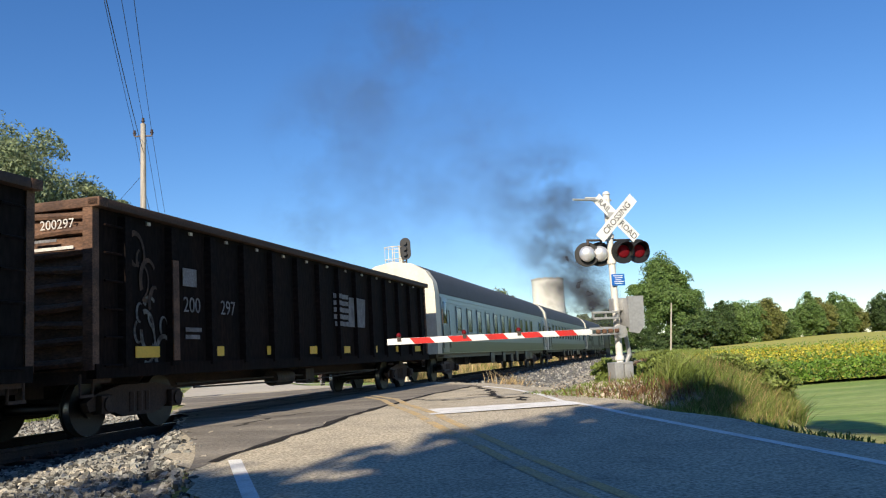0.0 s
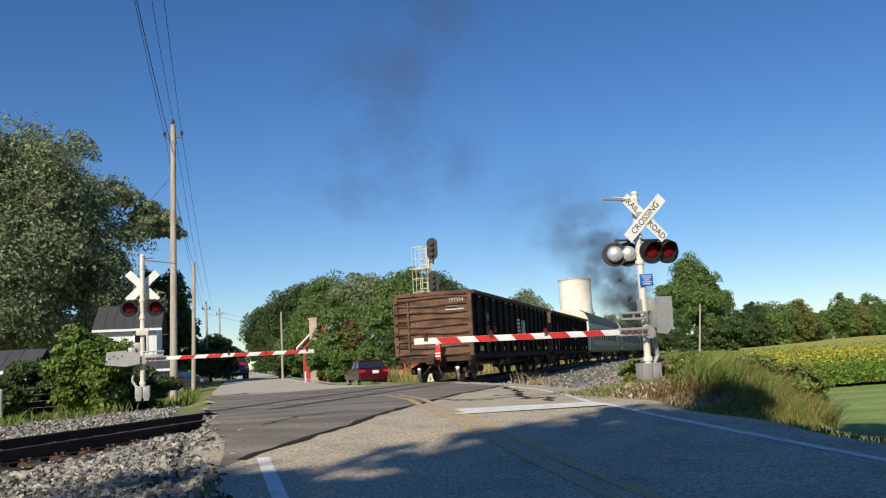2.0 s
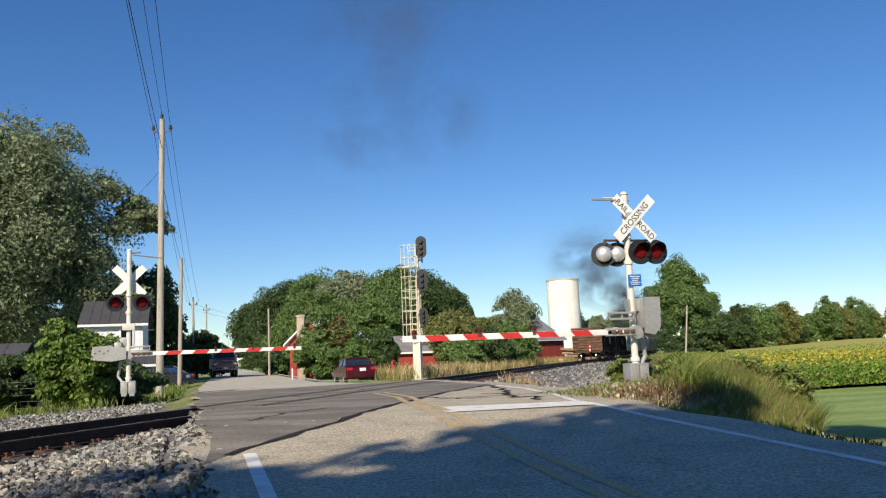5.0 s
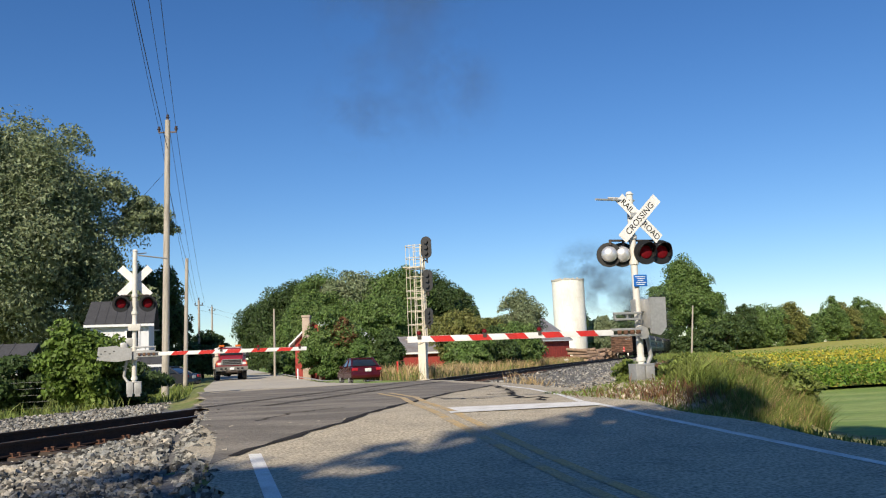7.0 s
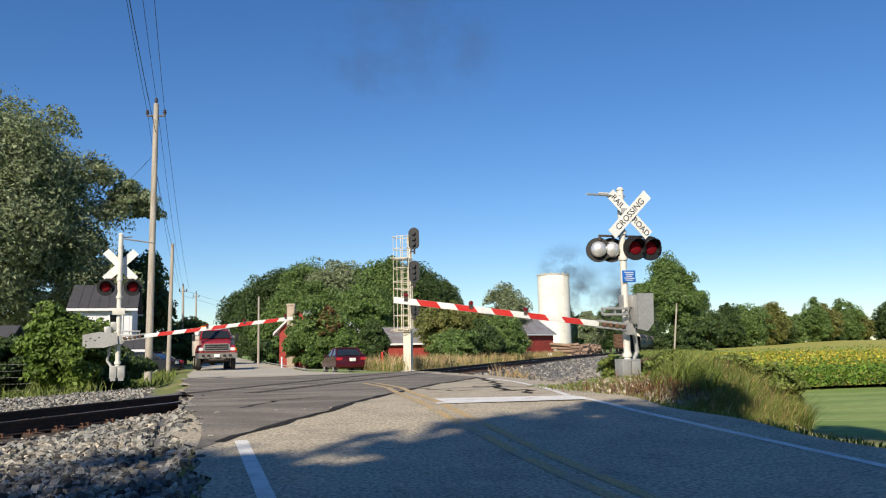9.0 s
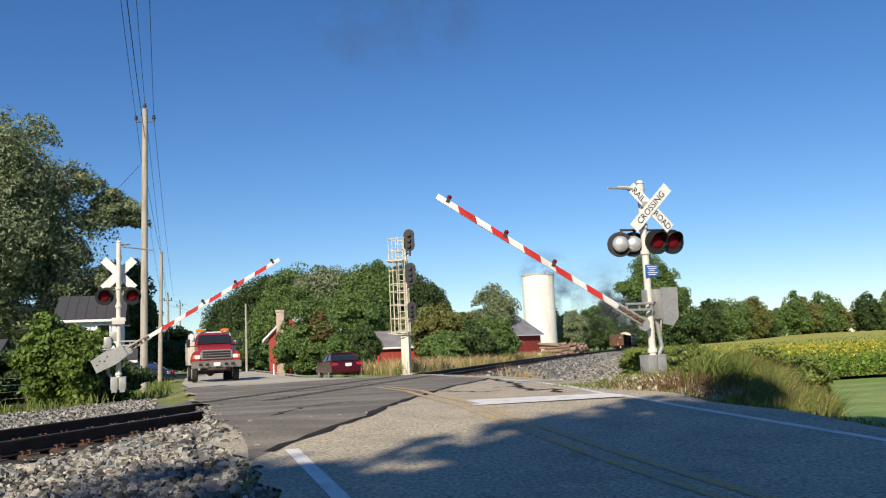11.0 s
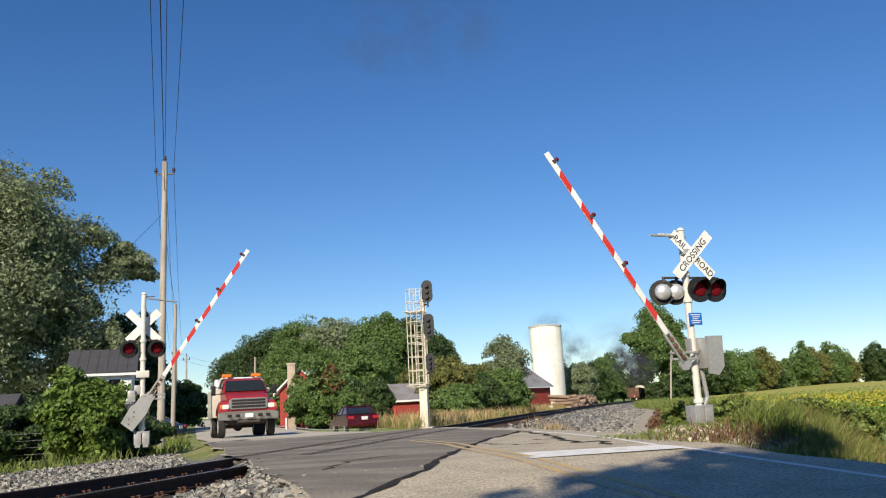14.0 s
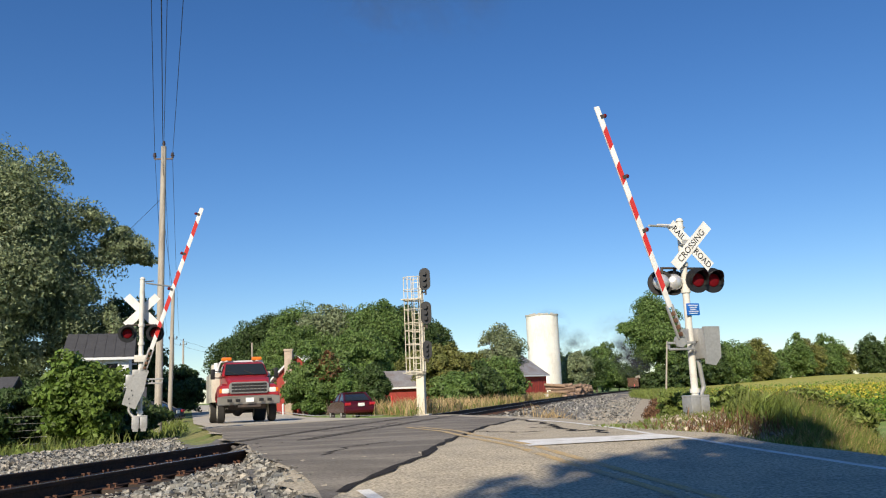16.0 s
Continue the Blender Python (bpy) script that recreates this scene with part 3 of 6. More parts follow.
def gondola(label, length, number, rear_number, logo, graffiti=False):
    car = thing("gondola_car", label, "railway wagon")
    paint = M_GONDOLARUST if graffiti else M_GONDOLA
    L, half, low, high = length, 1.5, 0.95, 3.28
    M_EMBLEM = M_DIMSTENCIL if graffiti else M_STENCIL
    for side in (-1, 1):
        bm = bmesh.new()
        box(bm, (side * (half - 0.02), L / 2, (low + high) / 2), (0.04, L - 0.1, high - low))
        part("side_sheet", bm, paint, car, "sooty black ribbed steel side", smooth=False)
        posts = 14
        bm0 = bmesh.new()
        prism(bm0, [(-0.14, 0), (-0.08, 0.09), (0.08, 0.09), (0.14, 0)], high - low - 0.12, pose(0, 0, 0, 0, 0, 0))
        first = None
        for i in range(posts):
            y = 0.75 + (L - 1.5) * i / (posts - 1)
            m = Matrix.Translation((side * half, y, low + 0.02)) @ (Matrix(((0, 0, side, 0), (1, 0, 0, 0), (0, 1, 0, 0), (0, 0, 0, 1))))
            if first is None:
                first = part("side_post", bm0, paint, car, smooth=False)
                first.matrix_basis = m
            else:
                share("side_post", first, car, m)
        bm = bmesh.new()
        box(bm, (side * (half + 0.04), L / 2, high + 0.02), (0.2, L, 0.13), bevel=0.02)
        part("top_chord", bm, M_RUSTDARK, car, "rusty top chord")
        bm = bmesh.new()
        box(bm, (side * (half - 0.02), L / 2, low - 0.02), (0.16, L - 0.1, 0.2))
        part("side_sill", bm, paint, car, smooth=False)
        for i in range(posts // 2 + 1):
            y = 1.25 + (L - 2.5) * i / (posts // 2)
            bm = bmesh.new()
            box(bm, (side * (half + 0.022), y + 0.05, low + 0.24), (0.008, 0.62 if i in (0, posts // 2) else 0.4, 0.17))
            part("reflector_patch", bm, M_REFLECT, car, "yellow reflective patch above the sill", smooth=False)
        for i in range(posts - 1):
            y = 0.75 + (L - 1.5) * (i + 0.5) / (posts - 1)
            bm = bmesh.new()
            box(bm, (side * (half + 0.005), y, high - 0.11), (0.05, 0.09, 0.05))
            part("lading_eye", bm, M_STENCIL, car, "pale lading eye under the top chord", smooth=False)
    for y, sgn in ((0.12, -1), (L - 0.12, 1)):
        rows = 9
        k = (high - low) / rows
        bm = bmesh.new()
        box(bm, (0, y, (low + high) / 2), (2 * half - 0.1, 0.05, high - low))
        part("end_panel", bm, M_RUST, car, "rust-brown end sheet", smooth=False)
        for i in range(rows):
            z = low + k * (i + 0.5)
            bm = bmesh.new()
            nseg = 8
            for q in range(nseg):
                x0, x1 = -half + 0.05 + (2 * half - 0.1) * q / nseg, -half + 0.05 + (2 * half - 0.1) * (q + 1) / nseg
                b0, b1 = 0.03 * math.sin(i * 2.1 + q * 0.8), 0.03 * math.sin(i * 2.1 + (q + 1) * 0.8)
                rod(bm, (x0, y + sgn * (0.02 + abs(b0)), z + b0), (x1, y + sgn * (0.02 + abs(b1)), z + b1), 0.062 if i % 3 else 0.075, seg=8)
            bmesh.ops.remove_doubles(bm, verts=bm.verts, dist=0.012)
            part("end_rib", bm, M_RUST, car)
        bm = bmesh.new()
        box(bm, (0, y + sgn * 0.02, high + 0.02), (2 * half + 0.3, 0.2, 0.14), bevel=0.02)
        for sx in (-1, 1):
            box(bm, (sx * (half - 0.05), y + sgn * 0.04, (low + high) / 2), (0.16, 0.14, high - low))
        box(bm, (-half + 0.55, y + sgn * 0.1, (low + high) / 2 - 0.05), (0.07, 0.07, high - low - 0.35))
        part("end_frame", bm, M_RUST, car, "rusty end posts and top rail")
        for i in range(6):
            z = low + 0.05 + i * 0.4
            for p0, p1 in (((-half + 0.02, y + sgn * 0.17, z), (-half + 0.5, y + sgn * 0.17, z)), ((-half - 0.07, y - sgn * 0.1, z), (-half - 0.07, y - sgn * 0.5, z)), ((half + 0.07, y - sgn * 0.1, z), (half + 0.07, y - sgn * 0.5, z))):
                bm = bmesh.new()
                rod(bm, p0, p1, 0.017, seg=6)
                part("grab_iron", bm, paint, car)
        bm = bmesh.new()
        box(bm, (0, y + sgn * 0.2, 0.85), (0.34, 0.55, 0.36), bevel=0.04)
        box(bm, (0, y + sgn * 0.62, 0.83), (0.28, 0.35, 0.3), bevel=0.07)
        box(bm, (0.16, y + sgn * 0.8, 0.83), (0.12, 0.2, 0.3), bevel=0.04)
        rod(bm, (0.2, y + sgn * 0.4, 0.7), (0.45, y + sgn * 0.75, 0.3), 0.03, seg=7)
        rod(bm, (-0.2, y + sgn * 0.35, 0.95), (-1.35, y + sgn * 0.35, 0.85), 0.02, seg=6)
        part("coupler", bm, M_RUSTDARK, car, "rusty knuckle coupler with hose")
        bm = bmesh.new()
        box(bm, (0, y - sgn * 0.2, 0.87), (2 * half - 0.1, 0.4, 0.2))
        for sx in (-1, 1):
            box(bm, (sx * 1.35, y + sgn * 0.02, 0.6), (0.05, 0.3, 0.04))
            rod(bm, (sx * 1.35, y - sgn * 0.12, 0.6), (sx * 1.35, y - sgn * 0.12, 0.9), 0.02, seg=6)
            rod(bm, (sx * 1.35, y + sgn * 0.14, 0.6), (sx * 1.35, y + sgn * 0.14, 0.9), 0.02, seg=6)
        part("end_sill", bm, M_RUSTDARK, car, "end sill with stirrup steps")
    bm = bmesh.new()
    box(bm, (0, L / 2, low + 0.02), (2 * half - 0.1, L - 0.3, 0.1))
    box(bm, (0, L / 2, 0.75), (0.5, L - 1.2, 0.34))
    part("floor", bm, M_RUSTDARK, car)
    bm = bmesh.new()
    rod(bm, (0.75, L / 2 - 1.6, 0.62), (0.75, L / 2 - 0.7, 0.62), 0.17, seg=14)
    box(bm, (0.75, L / 2 + 0.2, 0.62), (0.3, 0.5, 0.34), bevel=0.04)
    rod(bm, (0.8, 3.2, 0.66), (0.8, L - 3.2, 0.62), 0.022, seg=6)
    rod(bm, (0.9, 3.6, 0.58), (0.9, L / 2, 0.52), 0.016, seg=6)
    rod(bm, (0.95, L / 2, 0.52), (0.95, L - 4, 0.6), 0.016, seg=6)
    part("brake_gear", bm, M_IRON, car, "brake cylinder, reservoir and rods")
    truck_frame(car, 1.75)
    truck_frame(car, L - 1.75)
    x = half + 0.026
    for side in (1,):
        stencil(car, number[:3], 0.36, M_DIMSTENCIL, x, 2.56, 1.95)
        stencil(car, number[3:], 0.36, M_DIMSTENCIL, x, 3.77, 1.95)
        bars(car, M_DIMSTENCIL, x, 2.5, 2.42, 1, 0.42, 0.3, 0.1, label="owner's initials, unlettered")
        bars(car, M_DIMSTENCIL, x, 2.6, 1.55, 2, 0.5, 0.07, 0.05)
        # the emblem: stacked pale bars and a slanted block
        y0 = logo + 0.4
        for j in range(5):
            bars(car, M_EMBLEM, x, y0 + 0.05 * (j == 4), 2.5 - 0.17 * j, 1, 1.0, 0.11, 0.06, label="faded pale emblem stripe")
        for i in range(posts):
            y = 0.75 + (L - 1.5) * i / (posts - 1)
            pieces = [(2.5 - 0.17 * j, 0.11) for j in range(5)] if y0 - 0.6 < y < y0 + 0.5 else [(2.13, 0.75)] if y0 + 0.5 < y < y0 + 1.8 else []
            for z, tall in pieces:
                bm = bmesh.new()
                box(bm, (half + 0.093, y, z), (0.006, 0.16, tall))
                part("emblem_on_post", bm, M_EMBLEM, car, smooth=False)
        bm = bmesh.new()
        for k in (0.75, 1.45):
            prism(bm, [(-0.3, 0), (0.2, 0), (0.3, 0.75), (-0.2, 0.75)], 0.006, Matrix.Translation((x + 0.003, y0 + k, 1.76)) @ pose(0, 0, 0, 0, 0, 90))
        part("emblem_block", bm, M_EMBLEM, car, "faded slanted emblem blocks", smooth=False)
        if graffiti:
            random.seed(12)
            M_TAG = mat("faded_graffiti", (0.075, 0.08, 0.078), 0.8, vary=0.5, scale=7, fine=30, tint=(0.02, 0.015, 0.013), island=0.7, amount=1.0)
            M_TAGRUST = mat("peeling_rust_patch", (0.07, 0.04, 0.024), 0.85, vary=0.5, scale=6, fine=24, tint=(0.02, 0.013, 0.01), amount=1.0)
            for paint2, strokes, zz0, zz1, lab in ((M_TAG, 9, 1.05, 2.1, "faded pale spray-paint tag"), (M_TAGRUST, 7, 1.9, 2.9, "peeling rusty paint tag")):
                for j in range(strokes):
                    cy, cz = random.uniform(0.98, 1.8), random.uniform(zz0, zz1)
                    bm = bmesh.new()
                    rr, a0, a1 = random.uniform(0.12, 0.34), random.uniform(0, 6.28), random.uniform(1.6, 4.2)
                    ring = [(rr * math.cos(a0 + a1 * q / 11) * 0.8, rr * math.sin(a0 + a1 * q / 11) * 1.2) for q in range(12)]
                    inner = [(px * 0.72 + 0.02, pz * 0.8) for px, pz in ring]
                    prism(bm, ring + inner[::-1], 0.003, Matrix.Translation((x - 0.012 + 0.0007 * j, cy, cz)) @ pose(0, 0, 0, 0, 0, 90))
                    part("graffiti_stroke", bm, paint2, car, lab, smooth=False)
    bm = bmesh.new()
    box(bm, (x + 0.075, 1.96, 1.85), (0.02, 0.17, 1.6))
    part("route_board", bm, M_RUST, car, "rusty strip on the side", smooth=False)
    words(rear_number, 0.19, M_STENCIL, car, pose(0.95, 0.005, 3.02, 90, 0, 0))
    bars(car, M_DIMSTENCIL, 0.75, 0.0, 2.8, 1, 0.4, 0.04, 0.05, end=True)
    bars(car, M_STENCIL, 0.88, 0.0, 2.68, 1, 0.7, 0.045, 0.05, end=True)
    return car


def coach(label, length, paint, band, baggage=False):
    car = thing("passenger_coach", label, "railway coach")
    L, h = length, 1.5
    prof = [(-h, 1.0), (h, 1.0), (h + 0.02, 1.35), (h, 3.2), (h - 0.06, 3.6), (h - 0.32, 4.0), (h - 0.8, 4.28), (0, 4.4), (-h + 0.8, 4.28), (-h + 0.32, 4.0), (-h + 0.06, 3.6), (-h, 3.2), (-h - 0.02, 1.35)]
    bm = bmesh.new()
    prism(bm, [p for p in prof if p[1] <= 3.25], L - 1.2, Matrix.Translation((0, 0.6, 0)))
    part("body", bm, paint, car, smooth=False)
    bm = bmesh.new()
    prism(bm, [(h + 0.015, 3.18)] + [p for p in prof if p[1] > 3.25] + [(-h - 0.015, 3.18)], L - 1.2, Matrix.Translation((0, 0.6, 0)))
    part("roof", bm, M_COACHROOF, car, "dark grey arched roof")
    for y0, y1 in ((0.0, 0.6), (L - 0.6, L)):
        bm = bmesh.new()
        prism(bm, prof, y1 - y0 - 0.02, Matrix.Translation((0, y0 + 0.01, 0)))
        part("end_wall", bm, M_CREAM, car, "pale coach end")
        bm = bmesh.new()
        yy = y0 - 0.12 if y0 == 0 else y1 - 0.08
        box(bm, (0, yy + 0.1, 2.1), (1.0, 0.3, 2.2), bevel=0.06)
        part("gangway", bm, M_BLACK, car, "black gangway bellows")
    for side in (-1, 1):
        bm = bmesh.new()
        for z in (1.5, 1.66, 2.9, 3.05):
            box(bm, (side * (h + 0.012), L / 2, z), (0.03, L - 1.3, 0.035))
        part("side_moulding", bm, paint, car, smooth=False)
        bm = bmesh.new()
        box(bm, (side * (h + 0.014), L / 2, 1.24), (0.02, L - 1.3, 0.42))
        part("lower_band", bm, band, car, smooth=False)
        bmw = bmesh.new()
        box(bmw, (0, 0, 0), (0.02, 0.74, 0.9), bevel=0.008)
        bmf = bmesh.new()
        box(bmf, (0, 0, 0.5), (0.05, 0.86, 0.05))
        box(bmf, (0, 0, -0.5), (0.05, 0.86, 0.05))
        box(bmf, (0, 0.41, 0), (0.05, 0.05, 1.0))
        box(bmf, (0, -0.41, 0), (0.05, 0.05, 1.0))
        fw = ff = None
        n = 2 if baggage else 13
        for i in range(n):
            y = 3.4 + (L - 6.2) * i / (n - 1)
            if i == n - 2 and not baggage:
                continue
            m = pose(side * (h + 0.022), y, 2.3)
            if fw is None:
                fw, ff = part("window_pane", bmw, M_WINDOW, car, "dark coach window", smooth=False), part("window_frame", bmf, paint, car, smooth=False)
                fw.matrix_basis = ff.matrix_basis = m
            else:
                share("window_pane", fw, car, m)
                share("window_frame", ff, car, m)
        for y in ((1.15, L - 1.15) if not baggage else (6.0, L - 7.0)):
            bm = bmesh.new()
            box(bm, (side * (h + 0.02), y, 2.05), (0.03, 0.85 if not baggage else 2.2, 2.0), bevel=0.01)
            part("door", bm, paint, car, "vestibule door")
            bm = bmesh.new()
            box(bm, (side * (h + 0.04), y, 2.5), (0.02, 0.5, 0.8), bevel=0.01)
            part("door_window", bm, M_WINDOW, car)
            bm = bmesh.new()
            for q in (-0.5, 0.5):
                rod(bm, (side * (h + 0.07), y + q, 1.2), (side * (h + 0.07), y + q, 2.6), 0.018, seg=6)
            for q in range(3):
                box(bm, (side * (h - 0.15), y, 0.4 + 0.26 * q), (0.3, 0.75, 0.04))
            part("steps", bm, M_IRON, car, "steps and handrails")
    bm = bmesh.new()
    random.seed(7)
    y = 5.2
    while y < L - 5.5:
        k = random.uniform(0.6, 1.9)
        box(bm, (random.choice((-0.8, 0.8, 0.85)), y + k / 2, 0.75), (1.0, k, random.uniform(0.4, 0.65)), bevel=0.03)
        y += k + random.uniform(0.2, 0.9)
    box(bm, (0, L / 2, 0.92), (2.6, L - 1, 0.16))
    part("underframe", bm, M_BLACK, car, "underframe equipment boxes")
    truck_frame(car, 3.0, 0.46, 2.4)
    truck_frame(car, L - 3.0, 0.46, 2.4)
    return car


def locomotive():
    """The far-off steam engine and its tender, in the car space."""
    car = thing("steam_locomotive", "black steam locomotive with tender far ahead of its train", "locomotive")
    bm = bmesh.new()
    box(bm, (0, 4.2, 2.3), (3.0, 8.0, 2.5), bevel=0.12)
    box(bm, (0, 5.6, 3.6), (2.4, 4.4, 0.4), bevel=0.1)
    part("tender", bm, M_BLACK, car)
    bm = bmesh.new()
    box(bm, (0, 10.2, 2.5), (3.0, 2.4, 2.6), bevel=0.08)
    box(bm, (0, 10.0, 3.95), (3.2, 3.0, 0.2), bevel=0.06)
    part("cab", bm, M_BLACK, car)
    bm = bmesh.new()
    rod(bm, (0, 11.2, 2.75), (0, 20.5, 2.75), 1.0, 0.92, seg=24)
    rod(bm, (0, 19.6, 3.5), (0, 19.6, 4.35), 0.35, 0.4, seg=14)
    ball(bm, (0, 16.8, 3.75), 0.5)
    ball(bm, (0, 14.0, 3.75), 0.45)
    box(bm, (0, 15.5, 1.5), (2.7, 10.0, 0.2))
    part("boiler", bm, M_BLACK, car)
    for i in range(4):
        bm = bmesh.new()
        for sx in (-0.75, 0.75):
            rod(bm, (sx - 0.07, 12 + 1.9 * i, 0.85), (sx + 0.07, 12 + 1.9 * i, 0.85), 0.85, seg=24)
        part("driving_wheel", bm, M_IRON, car)
    truck_frame(car, 2.0)
    truck_frame(car, 6.4)
    return car


gon_rear = gondola("soot-black gondola wagon with a bulged rust-brown end", 17.2, "197554", "197554", 8.2)
gon_next = gondola("soot-black gondola wagon with faded spray-paint tags", 17.2, "200297", "200297", 9.0, graffiti=True)
coach_a = coach("silver-green passenger coach with a dark roof and pale end", 28.6, M_COACH, M_COACHGREEN)
coach_b = coach("silver-green passenger coach coupled behind the baggage car", 28.6, M_COACH, M_COACHGREEN)
coach_c = coach("dark green baggage coach behind the locomotive", 22.0, mat("dull_green_coach", (0.06, 0.08, 0.06), 0.4, vary=0.15), M_BLACK, True)
engine = locomotive()
# end-of-train marker on the rear coupler
eot = bmesh.new()
box(eot, (0.3, -0.42, 1.2), (0.2, 0.14, 0.72), bevel=0.02)
eot_ob = part("end_marker", eot, M_RED, gon_rear, "red end-of-train box with white patches")
for z, wide in ((1.08, 0.19), (0.98, 0.19), (1.42, 0.08)):
    eot = bmesh.new()
    box(eot, (0.3, -0.495, z), (wide, 0.004, 0.05))
    part("marker_stripe", eot, M_BAR, eot_ob, smooth=False)
eot = bmesh.new()
rod(eot, (0.2, -0.4, 0.85), (-0.05, -0.55, 0.55), 0.03, seg=8)
rod(eot, (-0.05, -0.55, 0.55), (-0.3, -0.5, 0.3), 0.03, seg=8)
part("air_hose", eot, M_BLACK, gon_rear, "black brake hose and wheel guard")
TRAIN = ((gon_rear, 0.0, 17.2), (gon_next, 18.3, 17.2), (coach_a, 36.9, 28.6), (coach_b, 66.2, 28.6), (coach_c, 95.6, 22.0), (engine, 118.4, 21.0))

# ---------------- crossing posts ----------------
def lamp_head(parent, m, lit=True):
    """A flashing-light unit in its own space: it shines along -y."""
    head = new("flasher_lamp")
    head.parent = parent
    head.matrix_basis = m
    bm = bmesh.new()
    rod(bm, (0, -0.012, 0), (0, 0.012, 0), 0.25, seg=30)
    rod(bm, (0, -0.03, 0), (0, 0.0, 0), 0.255, 0.25, seg=30)
    part("target_disc", bm, M_BLACK, head, "black round background disc")
    bm = bmesh.new()
    ball(bm, (0, 0.075, 0), 0.165, 18, (1, 0.6, 1))
    part("housing", bm, M_DOME, head, "silver domed lamp housing")
    bm = bmesh.new()
    ball(bm, (0, -0.035, 0), 0.135, 18, (1, 0.3, 1))
    part("lens", bm, M_LENS, head, "red lens")
    vs, fs = [], []
    for i in range(17):
        a = radians(-35 + 250 * i / 16)
        for q, (yy, r) in enumerate(((-0.03, 0.17), (-0.27 + 0.13 * (1 - math.sin(max(0, a))), 0.175))):
            vs.append((r * math.cos(a), yy, r * math.sin(a)))
            vs.append(((r + 0.006) * math.cos(a), yy, (r + 0.006) * math.sin(a)))
        if i:
            k = 4 * i
            fs += [(k - 4, k - 2, k + 2, k), (k - 3, k + 1, k + 3, k - 1), (k - 2, k - 1, k + 3, k + 2)]
    made("visor", vs, fs, M_BLACK, head, "black hood")
    return head


def crossbuck(parent, m, lettered):
    sign = new("crossbuck")
    sign.parent = parent
    sign.matrix_basis = m
    for k, (ang, texts) in enumerate(((45, (("CROSSING", 0),)), (-45, (("RAIL", -0.36), ("ROAD", 0.36))))):
        bm = bmesh.new()
        box(bm, (0, 0.006 * k, 0), (1.22, 0.006, 0.23))
        b = part("board", bm, M_SIGNWHITE, sign, smooth=False)
        b.matrix_basis = pose(0, -0.012 if k == 0 else 0, 0, 0, -ang, 0)
        if lettered:
            for text, tx in texts:
                words(text, 0.185, M_BLACK, b, pose(tx, -0.005 + 0.006 * k, -0.005, 90, 0, 0) @ Matrix.Diagonal((0.9 if k else 1.0, 1, 1, 1)))
    return sign


PIVOT = {True: 1.04, False: 1.2}


